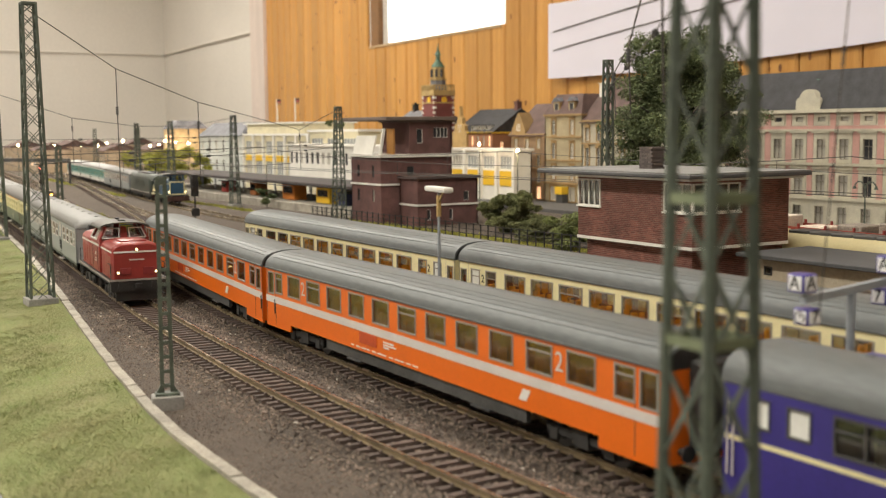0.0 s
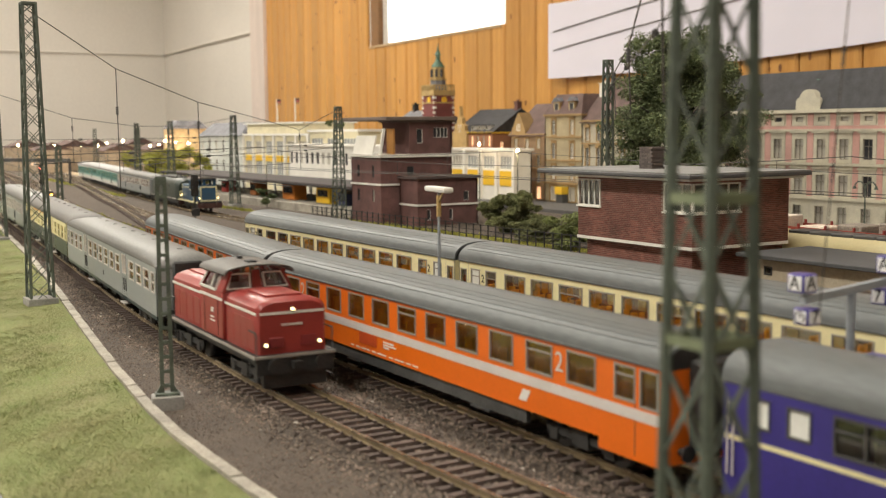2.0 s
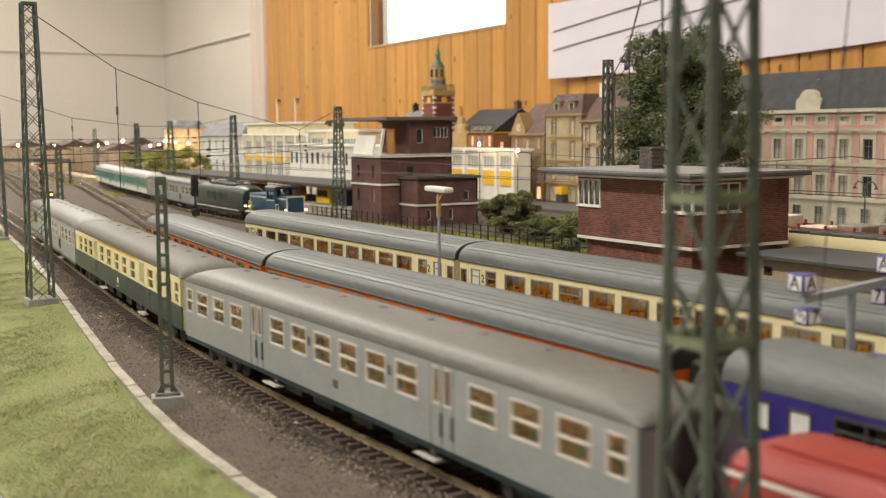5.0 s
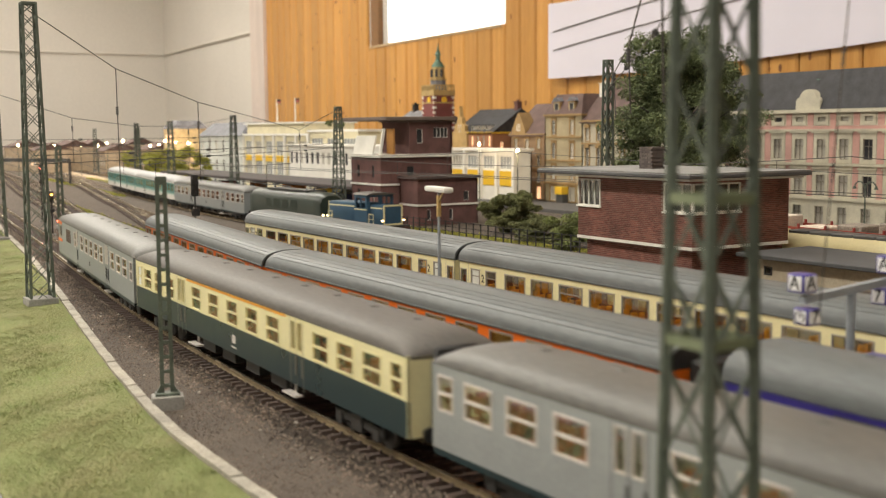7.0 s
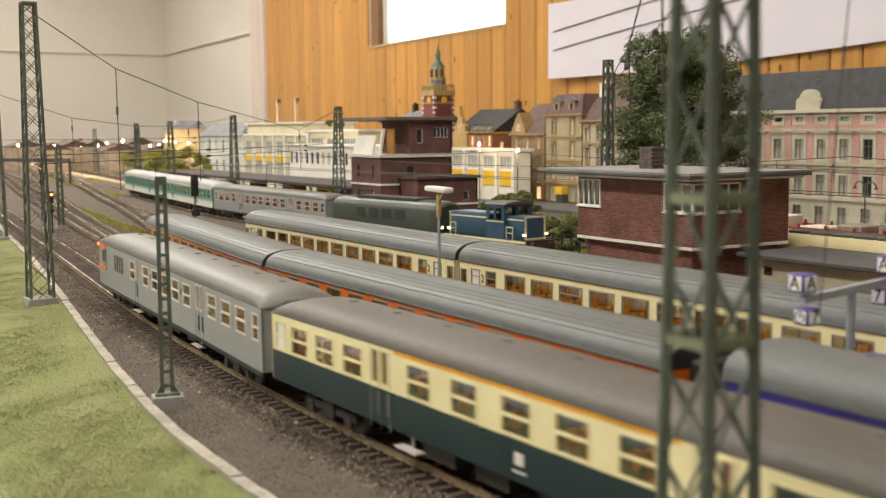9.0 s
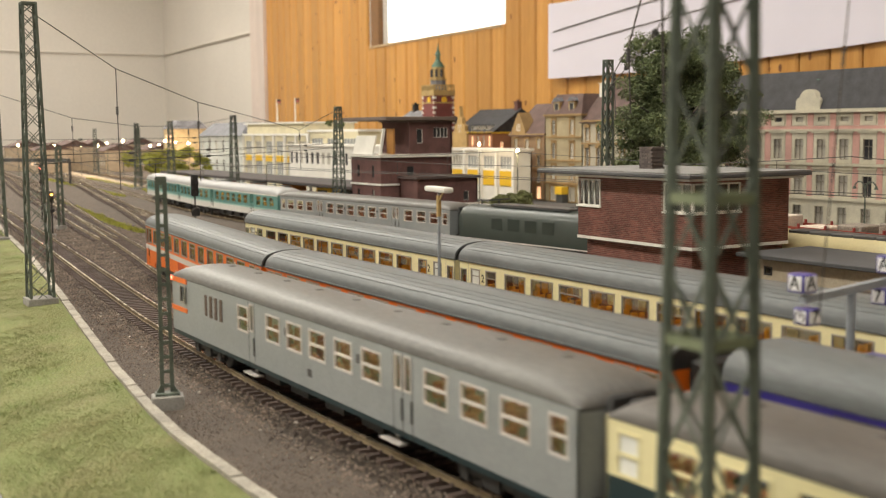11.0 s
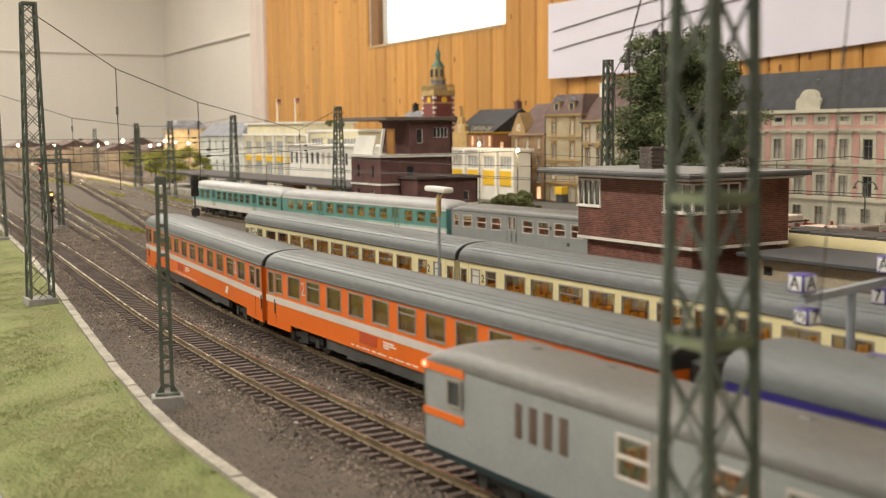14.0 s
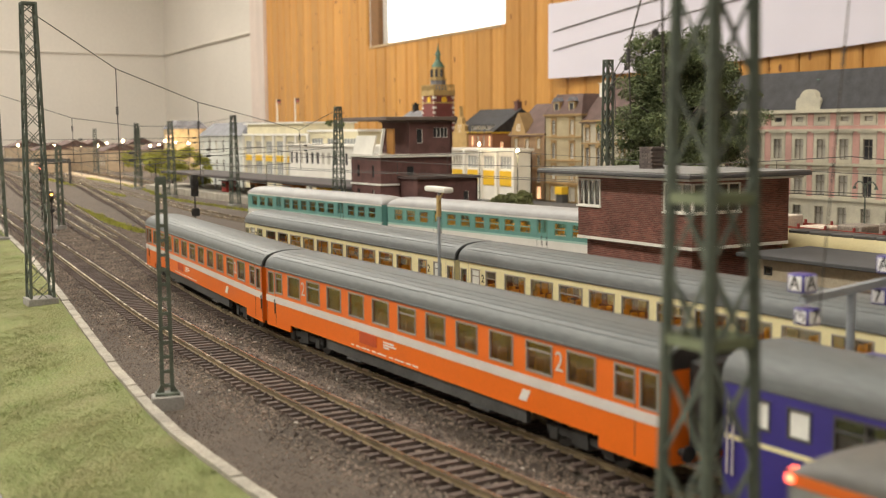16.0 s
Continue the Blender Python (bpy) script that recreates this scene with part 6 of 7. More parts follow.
def old_town():
    T = (MOCHRE, 0.0022)
    # ochre, cream and ivory wall colours are darkened for the shade they stand in
    a = house("gabled_town_house", "ochre gabled town house with brown tiled roof", -1.475, -1.386, 1.0, 1.10, 0.0, 0.098, [(0.084, 0.0085, 0.014, 3, "cross"), (0.059, 0.0085, 0.016, 3, "cross"), (0.034, 0.0085, 0.016, 3, "cross"), (0.011, 0.012, 0.018, 3, "")], [], mat("ochre_plaster", (0.27, 0.175, 0.10), 0.85), ("gable", 0.045, MSLATEB), MTRIMW, PG, cornices=[(0.0965, 0.0025, 0.003, MOCHRE), (0.047, 0.002, 0.002, MOCHRE)], surround=(MOCHRE, 0.0015))
    bm = bmesh.new()
    pts = [(0.004, 0.098), (0.040, 0.098), (0.040, 0.105), (0.034, 0.113), (0.030, 0.121), (0.022, 0.131), (0.014, 0.121), (0.010, 0.113), (0.004, 0.105)]
    loft(bm, [[(x, y, z) for x, z in pts] for y in (-0.001, 0.02)], smooth=False)
    part("front_gable", bm, MOCHRE, a)
    window(a, pose(0.022, -0.0012, 0.108, 0, 0, 0), 0.008, 0.010, "cross", MTRIMW, MDARKP)
    chimney(a, 0.055, 0.05, 0.13, 0.150, 0.008, MBRICKD)
    b = house("cream_town_house", "cream and ochre town house with grey slate mansard", -1.385, -1.297, 1.0, 1.10, 0.0, 0.1255, [(0.108, 0.0085, 0.021, 2, "cross"), (0.074, 0.0085, 0.022, 2, "cross"), (0.042, 0.0085, 0.020, 2, "cross"), (0.012, 0.016, 0.020, 2, "")], [], mat("shaded_cream", (0.40, 0.34, 0.22), 0.85), ("mansard", 0.030, MSLATEB), MTRIMW, PG, cornices=[(0.124, 0.003, 0.0032, MOCHRE), (0.093, 0.002, 0.002, MOCHRE), (0.059, 0.002, 0.002, MOCHRE), (0.026, 0.003, 0.003, MOCHRE)], surround=T)
    dormer(b, 0.026, 0.128, 0.016, 0.017, 0.03, MOCHRE, MSLATEG)
    dormer(b, 0.062, 0.128, 0.016, 0.017, 0.03, MOCHRE, MSLATEG)
    c = house("arched_town_house", "white town house with ochre arched windows and steep roof", -1.296, -1.195, 1.0, 1.11, 0.0, 0.1165, [(0.098, 0.0080, 0.018, 4, "cross"), (0.066, 0.0080, 0.026, 4, "cross"), (0.034, 0.0080, 0.020, 4, "cross")], [], mat("ivory_render", (0.46, 0.42, 0.33), 0.8), ("gable", 0.058, MSLATEB), MTRIMW, PV, cornices=[(0.1145, 0.003, 0.003, MOCHRE), (0.084, 0.002, 0.002, MOCHRE), (0.050, 0.002, 0.002, MOCHRE)], surround=(MOCHRE, 0.0018))
    for i in range(4):
        u = (i + 0.5) * 0.101 / 4
        for z in (0.107, 0.079):
            bm = bmesh.new()
            pts = [(u + 0.0058 * math.cos(k * math.pi / 8), z + 0.0052 * math.sin(k * math.pi / 8)) for k in range(9)]
            loft(bm, [[(x, y, zz) for x, zz in pts] for y in (-0.0025, 0.0)], smooth=False)
            part("arch", bm, MOCHRE, c)
    chimney(c, 0.012, 0.03, 0.150, 0.168, 0.010, MTRIMW)
    house("brown_roofed_house", "town house with a steep brown tiled roof behind the tree", -1.190, -1.062, 1.005, 1.13, 0.0, 0.118, [(0.095, 0.009, 0.018, 4, "cross"), (0.062, 0.009, 0.018, 4, "cross")], [], MSTUCCO, ("gable", 0.052, MSLATEB), MTRIMW, PV)
    # shop fronts, awning and pavement along the street
    bm = bmesh.new()
    box(bm, -0.046, -0.030, -0.012, 0.0, 0.012, 0.0225)
    s = thing("shop_awning", (-1.297, 0.999, 0.0), "yellow lit shop front under the cream house", "shop front")
    part("awning", bm, MYELLOW, s)
    bm = bmesh.new()
    box(bm, -0.0455, -0.0305, -0.010, 0.0, 0.0, 0.012)
    part("counter", bm, MDGREY, s)
    bm = bmesh.new()
    rbox(bm, -2.6, 0.3, 0.90, 0.995, -0.006, -0.0005, 0.0005, 1)
    tagged(part("pavement", bm, mat("street_asphalt", (0.10, 0.095, 0.09), 0.9)), "dark street in front of the town houses", "street", kind="structure")


old_town()


def town_hall():
    h = house("town_hall", "old ochre and red town hall wing with stepped gable, grey roof", -2.222, -2.062, 1.35, 1.50, 0.0, 0.100, [(0.082, 0.007, 0.022, 7, ""), (0.05, 0.007, 0.022, 7, "")], [(0.07, 0.008, 0.02, 3, "cross")], mat("salmon_brick", (0.36, 0.17, 0.09), 0.85), ("gable", 0.050, MSLATE), MOCHRE, [MGLOWP, MCURT], cornices=[(0.098, 0.003, 0.003, MYELLOW), (0.064, 0.002, 0.002, MOCHRE)])
    bm = bmesh.new()
    pts = [(0.004, 0.06), (0.064, 0.06), (0.064, 0.100), (0.056, 0.104), (0.056, 0.116), (0.046, 0.120), (0.046, 0.132), (0.038, 0.136), (0.034, 0.158), (0.030, 0.136), (0.022, 0.132), (0.022, 0.120), (0.012, 0.116), (0.012, 0.104), (0.004, 0.100)]
    loft(bm, [[(x, y, z) for x, z in pts] for y in (-0.004, 0.004)], smooth=False)
    part("stepped_gable", bm, mat("golden_sandstone", (0.50, 0.33, 0.13), 0.8), h)
    window(h, pose(0.034, -0.0042, 0.110, 0, 0, 0), 0.012, 0.016, "cross", MTRIMW, MDARKP)
    for x in (0.080, 0.108, 0.136):
        dormer(h, x, 0.106, 0.010, 0.009, 0.02, MTRIMW, MSLATE)
    chimney(h, 0.148, 0.075, 0.145, 0.165, 0.012, MBRICKD)
    g = house("grey_roofed_wing", "low wing with a pale grey slate roof and dormers", -2.54, -2.37, 1.36, 1.48, 0.0, 0.118, [(0.1, 0.008, 0.014, 5, "")], [], MBRICKD, ("gable", 0.036, MSLATEG), MTRIMW, PV)
    for x in (0.06, 0.09, 0.12):
        dormer(g, x, 0.126, 0.007, 0.007, 0.02, MTRIMW, MSLATEG)
    chimney(g, 0.022, 0.06, 0.145, 0.170, 0.012, MBLACK)
    t = thing("clock_tower", (-2.330, 1.375, 0.0), "red brick and sandstone clock tower with green copper lantern", "tower")
    a = 0.027
    mred = mat("crimson_brick", (0.20, 0.062, 0.058), 0.85)
    msand = mat("yellow_sandstone", (0.46, 0.33, 0.14), 0.85)
    bm = bmesh.new()
    box(bm, -a, a, -a, a, 0, 0.186)
    part("shaft", bm, mred, t)
    for k in range(16):
        z = 0.006 + k * 0.0115
        for sx, sy in ((-1, -1), (1, -1), (1, 1)):
            bm = bmesh.new()
            s = 0.006 if k % 2 else 0.004
            box(bm, sx * (a + 0.0008), sx * (a - s), sy * (a + 0.0008), sy * (a - s), z, z + 0.0055)
            part("quoin", bm, MTRIMW, t)
    for z, hh, o in ((0.186, 0.012, 0.002), (0.168, 0.003, 0.0015), (0.128, 0.008, 0.002)):
        bm = bmesh.new()
        box(bm, -a - o, a + o, -a - o, a + o, z, z + hh)
        part("string_course", bm, msand, t)
    bm = bmesh.new()
    for k in range(-3, 4):
        for (x, y) in ((k * a / 3.2, -a - 0.001), (a + 0.001, k * a / 3.2)):
            box(bm, x - 0.0016, x + 0.0016, y - 0.0016, y + 0.0016, 0.198, 0.210)
    for k in (-1, 1):
        box(bm, -a - 0.002, a + 0.002, k * (a + 0.002), k * a, 0.2085, 0.211)
        box(bm, k * (a + 0.002), k * a, -a, a, 0.2085, 0.211)
    part("parapet", bm, msand, t)
    bm = bmesh.new()
    rod(bm, (0.004, -a - 0.0004, 0.176), (0.004, -a - 0.0012, 0.176), 0.0075, n=16)
    rod(bm, (a + 0.0004, 0, 0.176), (a + 0.0012, 0, 0.176), 0.0075, n=16)
    part("clock_face", bm, MYELLOW, t)

    def stage(name, r0, r1, z0, z1, n, mm):
        bm = bmesh.new()
        rod(bm, (0, 0, z0), (0, 0, z1), r0, r1, n=n)
        return part(name, bm, mm, t)

    stage("lower_lantern", 0.020, 0.018, 0.198, 0.222, 8, MSLATEG)
    stage("lantern_gallery", 0.0215, 0.0215, 0.222, 0.225, 8, msand)
    stage("upper_lantern", 0.0165, 0.0155, 0.225, 0.252, 8, msand)
    stage("copper_dome", 0.0165, 0.006, 0.252, 0.268, 12, MCOPPER)
    stage("copper_lantern", 0.0055, 0.0055, 0.268, 0.280, 8, MCOPPER)
    stage("copper_onion", 0.0085, 0.003, 0.280, 0.290, 10, MCOPPER)
    stage("spire", 0.003, 0.0006, 0.290, 0.308, 8, MCOPPER)
    for k in range(4):
        bm = bmesh.new()
        a2 = -math.pi / 2 + (k - 1) * math.pi / 4
        rod(bm, (0.0158 * math.cos(a2), 0.0158 * math.sin(a2), 0.229), (0.0158 * math.cos(a2), 0.0158 * math.sin(a2), 0.247), 0.0032, n=6)
        part("lantern_opening", bm, MDARKP, t)


town_hall()


def station():
    # long white hall with yellow panels
    def hall(label, x0, x1, y0, z1, n, fins=True, rh=0.004, band=(0.53, 0.635), depth=0.12, wall=None):
        w = x1 - x0
        ob = house("station_hall", label, x0, x1, y0, y0 + depth, 0.0, z1, [(z1 * 0.77, w / n * 0.72, z1 * 0.26, n, "grid"), (z1 * 0.40, w / n * 0.72, z1 * 0.24, n, "grid")], [(z1 * 0.7, 0.02, z1 * 0.25, 3, "grid")] if depth > 0.05 else [], wall or MCREAMW, ("flat", rh, MTRIMW), MTRIMW, [MCURT, mat("pale_sky_pane", (0.40, 0.42, 0.42), 0.15, bump=0)], category="station building", group="station buildings")
        if fins:
            for i in range(n):
                bm = bmesh.new()
                u = (i + 0.5) * w / n
                box(bm, u - w / n * 0.36, u + w / n * 0.36, -0.0008, 0.0, z1 * band[0], z1 * band[1])
                part("yellow_panel", bm, MYELLOW, ob)
            for i in range(n + 1):
                bm = bmesh.new()
                u = i * w / n
                box(bm, u - 0.003, u + 0.003, -0.004, 0.0, 0, z1)
                part("fin", bm, MTRIMW, ob)
        return ob
    h1 = hall("white station hall with tall glazing and yellow panels", -2.085, -1.785, 0.80, 0.098, 6)
    bm = bmesh.new()
    box(bm, 0.0, 0.27, 0.006, 0.1, 0.102, 0.119)
    part("attic", bm, MCREAMW, h1, "cream set-back attic")
    bm = bmesh.new()
    box(bm, -0.004, 0.275, 0.0, 0.104, 0.119, 0.122)
    part("attic_cornice", bm, MTRIMW, h1)
    hall("lower white station wing with wide windows", -1.783, -1.60, 0.80, 0.104, 3, False)
    house("white_corner_house", "white plastered house with grey hipped roof", -2.33, -2.088, 0.795, 0.93, 0.0, 0.098, [(0.078, 0.011, 0.026, 6, "cross"), (0.038, 0.011, 0.026, 6, "cross")], [], mat("blue_white_render", (0.62, 0.64, 0.60), 0.8), ("hip", 0.026, MSLATEG), MTRIMW, PV, group="station buildings")
    h2 = hall("white office block with yellow and grey window bands", -1.573, -1.391, 0.95, 0.0735, 4, True, 0.004, (0.30, 0.60), 0.03, MTRIMW)
    # low white ribbon building and dark canopy in front
    rb = house("ribbon_window_building", "low white building with a ribbon of windows", -1.72, -1.36, 0.735, 0.79, 0.03, 0.082, [(0.034, 0.010, 0.018, 18, "")], [], MTRIMW, ("flat", 0.003, MTRIMW), MTRIMW, [MCURT, MDARKP], group="station buildings")
    c = thing("platform_canopy", (0, 0, 0), "long dark platform canopy on slim posts", "canopy")
    bm = bmesh.new()
    rbox(bm, -2.12, -1.30, 0.645, 0.735, 0.030, 0.0345, 0.0008, 1)
    part("roof", bm, mat("dark_canopy", (0.06, 0.05, 0.05), 0.8), c)
    for i in range(12):
        bm = bmesh.new()
        x = -2.08 + i * 0.068
        rod(bm, (x, 0.69, 0.0), (x, 0.69, 0.031), 0.0014, n=6)
        part("post", bm, MSTEELG, c)
    bm = bmesh.new()
    rbox(bm, -2.2, -1.30, 0.640, 0.735, -0.006, 0.006, 0.0006, 1)
    tagged(part("platform_far", bm, MKERB), "pale station platform under the canopy", "platform", kind="structure")
    # kiosks and parked yellow machines under the canopy
    for i, (x, mm, hh, lab) in enumerate(((-1.70, mat("rust_kiosk", (0.30, 0.11, 0.03), 0.7), 0.020, "rust brown kiosk under the canopy"), (-1.56, mat("orange_kiosk", (0.52, 0.17, 0.02), 0.6), 0.022, "orange kiosk under the canopy"), (-1.44, MYELLOW, 0.022, "yellow kiosk under the canopy"), (-1.83, MRED, 0.018, "red vending kiosk on the platform"), (-1.38, mat("navy_kiosk", (0.03, 0.04, 0.10), 0.6), 0.016, "navy kiosk under the canopy"))):
        k = thing("kiosk", (x, 0.672, 0.006), lab, "kiosk", "kiosks")
        bm = bmesh.new()
        w = 0.022 if i in (1, 2) else 0.012
        rbox(bm, -w, w, -0.008, 0.012, 0, hh, 0.0008, 1)
        part("body", bm, mm, k)
        bm = bmesh.new()
        box(bm, -w * 0.7, w * 0.7, -0.0086, -0.0078, hh * 0.45, hh * 0.85)
        part("hatch", bm, MDARKP, k)
        bm = bmesh.new()
        box(bm, -w - 0.002, w + 0.002, -0.012, 0.014, hh, hh + 0.0012)
        part("roof", bm, MDGREY, k)
    # brick signal tower
    t = house("brick_block", "dark red brick railway office with white bands and roof terrace", -1.270, -1.193, 0.625, 0.7225, -0.005, 0.0735, [(0.062, 0.0055, 0.014, 2, ""), (0.033, 0.0055, 0.014, 2, "")], [(0.060, 0.009, 0.015, 1, "", 0.02, 0.06)], MBRICKD, ("flat", 0.0035, MTRIMW), MDGREY, PV, category="office building", cornices=[(0.0455, 0.0022, 0.0012, MTRIMW)], group="station buildings")
    u = house("brick_upper_block", "dark brick upper storey under a flat brown roof", -1.262, -1.193, 0.664, 0.7225, 0.0772, 0.1145, [], [(0.021, 0.008, 0.017, 1, "", 0.006, 0.022), (0.025, 0.020, 0.012, 1, "grid", 0.030, 0.056)], MBRICKD, ("flat", 0.0020, mat("brown_flat_roof", (0.14, 0.10, 0.085), 0.8)), MTRIMW, [MDARKP], category="office building", group="station buildings")
    bm = bmesh.new()
    rbox(bm, -0.048, 0.0745, -0.034, 0.064, 0.0395, 0.0440, 0.0006, 1)
    part("roof_overhang", bm, mat("brown_roof_slab", (0.17, 0.13, 0.11), 0.8), u)
    tr = thing("roof_terrace", (-1.262, 0.626, 0.0772), "white terrace screens on the brick office roof", "terrace")
    bm = bmesh.new()
    hexa(bm, [(-0.006, 0, 0), (0.046, 0, 0), (0.046, 0.002, 0), (-0.006, 0.002, 0), (-0.001, 0.003, 0.022), (0.050, 0.003, 0.022), (0.050, 0.005, 0.022), (-0.001, 0.005, 0.022)])
    part("screen", bm, MTRIMW, tr)
    bm = bmesh.new()
    bar(bm, (0.066, 0.0, 0), (0.069, 0.004, 0.030), 0.003)
    part("strut", bm, MTRIMW, tr)
    bm = bmesh.new()
    box(bm, 0.049, 0.066, 0.018, 0.020, 0, 0.030)
    part("timber_door", bm, mat("orange_timber", (0.42, 0.20, 0.05), 0.6), tr)
    house("brick_annex", "low dark red brick annex with white band", -1.192, -1.150, 0.650, 0.732, -0.005, 0.049, [], [(0.033, 0.007, 0.011, 1, "", 0.058, 0.074), (0.012, 0.005, 0.012, 2, "", 0.0, 0.06)], MBRICKD, ("flat", 0.003, mat("felt_roof", (0.11, 0.08, 0.075), 0.9)), MTRIMW, PV, category="office building", cornices=[(0.0225, 0.0022, 0.0012, MTRIMW)], group="station buildings")


station()


# ---------------------------------------------------------------- signal box of separate bricks
def signal_box():
    ob = thing("signal_box", (0, 0, 0), "red brick signal box with flat overhanging roof and white corner windows", "signal box")
    x0, x1, y0, y1 = -0.5605, -0.4605, 0.430, 0.503
    z0, zb, z1 = -0.006, 0.0400, 0.0768
    ins_ = 0.004

    def wall(name, holes_f, holes_s, a0, a1, b0, b1, za, zt):
        bm = bmesh.new()
        panel(bm, a0, a1, za, zt, holes_f, 0.002, lambda u, v, q: (u, b0 + q, v))
        panel(bm, b0 + 0.002, b1, za, zt, holes_s, 0.002, lambda u, v, q: (a1 - q, u, v))
        panel(bm, b0 + 0.002, b1, za, zt, [], 0.002, lambda u, v, q: (a0 + q, b1 + b0 + 0.002 - u, v))
        panel(bm, a0 + 0.002, a1 - 0.002, za, zt, [], 0.002, lambda u, v, q: (a0 + a1 - u, b1 - q, v))
        return part(name, bm, MMORTAR, ob)

    wz0, wz1 = 0.0585, 0.0745
    fh = [(x0, x0 + 0.0215, wz0, wz1), (x1 - 0.0225, x1, wz0, wz1)]
    sh = [(y0, y0 + 0.035, wz0, wz1)]
    up = wall("upper_wall", [(x0 + 0.002, x0 + 0.0215, wz0, wz1), (x1 - 0.0225, x1 - 0.002, wz0, wz1)], [(y0 + 0.002, y0 + 0.035, wz0, wz1)], x0, x1, y0, y1, zb, z1)
    lo = wall("lower_wall", [], [], x0 + ins_, x1 - ins_, y0 + ins_, y1, z0, zb - 0.0018)
    # bricks
    L, H, G = 0.0029, 0.00086, 0.00022
    bf = bmesh.new()
    box(bf, 0, L, -0.00022, 0.0002, 0, H)
    mf = mesh_of(bf, MBRICK, "brick")
    bs = bmesh.new()
    box(bs, -0.0002, 0.00022, 0, L, 0, H)
    ms = mesh_of(bs, MBRICK, "brick")
    rnd = random.Random(3)
    singles = 0
    rest = {0: bmesh.new(), 1: bmesh.new()}

    def lay(parent, which, a, b, fix, za, zt, holes, pick):
        nonlocal singles
        z = za + 0.0002
        row = 0
        while z + H < zt:
            u = a - (L + G) / 2 * (row % 2)
            while u < b:
                p, q = max(u, a), min(u + L, b)
                if q - p > 0.0006 and not any(h[0] - 0.0002 < q and p < h[1] + 0.0002 and h[2] < z + H and z < h[3] for h in holes):
                    full = q - p > L * 0.99
                    if full and pick(p, z) and singles < 300:
                        singles += 1
                        share("brick", ms if which else mf, None, parent, "", (fix, p, z) if which else (p, fix, z))
                    else:
                        o = rnd.uniform(0.00012, 0.00028)
                        if which:
                            box(rest[parent is lo], fix - 0.0002, fix + o, p, q, z, z + H)
                        else:
                            box(rest[parent is lo], p, q, fix - o, fix + 0.0002, z, z + H)
                u += L + G
            z += H + G
            row += 1

    lay(up, 0, x0, x1, y0, zb, z1, fh, lambda p, z: x0 + 0.03 < p < x0 + 0.072 and z > 0.052)
    lay(up, 1, y0, y1, x1, zb, z1, sh, lambda p, z: False)
    lay(lo, 0, x0 + ins_, x1 - ins_, y0 + ins_, 0.012, zb - 0.002, [], lambda p, z: False)
    lay(lo, 1, y0 + ins_, y1, x1 - ins_, 0.012, zb - 0.002, [], lambda p, z: False)
    mrest = mat("brick_courses", (0.21, 0.085, 0.065), 0.8, var=0.2, island=0.3)
    for k, par in ((0, up), (1, lo)):
        tagged(part("brickwork", rest[k], mrest, par), kind="stuff")
    # white band under the upper storey
    bm = bmesh.new()
    box(bm, x0 - 0.0006, x1 + 0.0006, y0 - 0.0006, y1, zb - 0.0017, zb)
    part("band", bm, MTRIMW, ob, "white painted ledge")
    # windows
    def win(m, w, h, n):
        bm = bmesh.new()
        f = 0.0008
        cells = [(-w / 2 + f + i * (w - f) / n, -w / 2 + (i + 1) * (w - f) / n, -h / 2 + f, h / 2 - f) for i in range(n)]
        panel(bm, -w / 2, w / 2, -h / 2, h / 2, cells, 0.0010, lambda u, v, q: (u, -0.0006 + q, v))
        o = part("window", bm, MTRIMW, ob)
        o.matrix_basis = m
        bm = bmesh.new()
        box(bm, -w / 2 + f, w / 2 - f, 0.0001, 0.0002, -h / 2 + f, h / 2 - f)
        part("pane", bm, glass_mat("signal_box_glass", (0.8, 0.82, 0.8)), o)
        bm = bmesh.new()
        box(bm, -w / 2 - 0.0006, w / 2 + 0.0006, -0.0014, 0.0006, -h / 2 - 0.0009, -h / 2)
        part("sill", bm, MTRIMW, o)
    zc, hh = (wz0 + wz1) / 2, wz1 - wz0
    win(pose(x0 + 0.01075, y0, zc), 0.0215, hh, 4)
    win(pose(x1 - 0.01125, y0, zc), 0.0225, hh, 3)
    win(pose(x1, y0 + 0.0175, zc, 0, 0, 90), 0.035, hh, 4)
    # interior floor and desk
    bm = bmesh.new()
    box(bm, x0 + 0.003, x1 - 0.003, y0 + 0.003, y1 - 0.003, 0.0515, 0.0525)
    part("inner_floor", bm, MSTUCCO, ob)
    bm = bmesh.new()
    box(bm, x0 + 0.022, x1 - 0.024, y0 + 0.03, y0 + 0.031, 0.0525, z1)
    part("inner_wall", bm, mat("pale_inner_wall", (0.6, 0.57, 0.5), 0.9), ob)
    # roof slab
    # edge colour darkened for the shadow under the pale roof top
    bm = bmesh.new()
    rbox(bm, x0 - 0.030, x1 + 0.008, y0 - 0.010, y1 + 0.010, z1 + 0.0006, z1 + 0.0028, 0.0004, 1)
    part("roof_edge", bm, mat("dark_shaded_edge", (0.09, 0.09, 0.095), 0.5, var=0.2), ob)
    bm = bmesh.new()
    box(bm, x0 - 0.0295, x1 + 0.0075, y0 - 0.0095, y1 + 0.0095, z1 + 0.0028, z1 + 0.0036)
    part("roof", bm, mat("pale_roof_felt", (0.24, 0.24, 0.235), 0.8, var=0.15), ob)
    bm = bmesh.new()
    box(bm, x0 - 0.024, x1 + 0.005, y0 - 0.007, y1 + 0.007, z1 - 0.0008, z1 + 0.0006)
    part("soffit", bm, MTRIMW, ob)
    # chimney with brick courses
    bm = bmesh.new()
    cx, cy = -0.530, 0.462
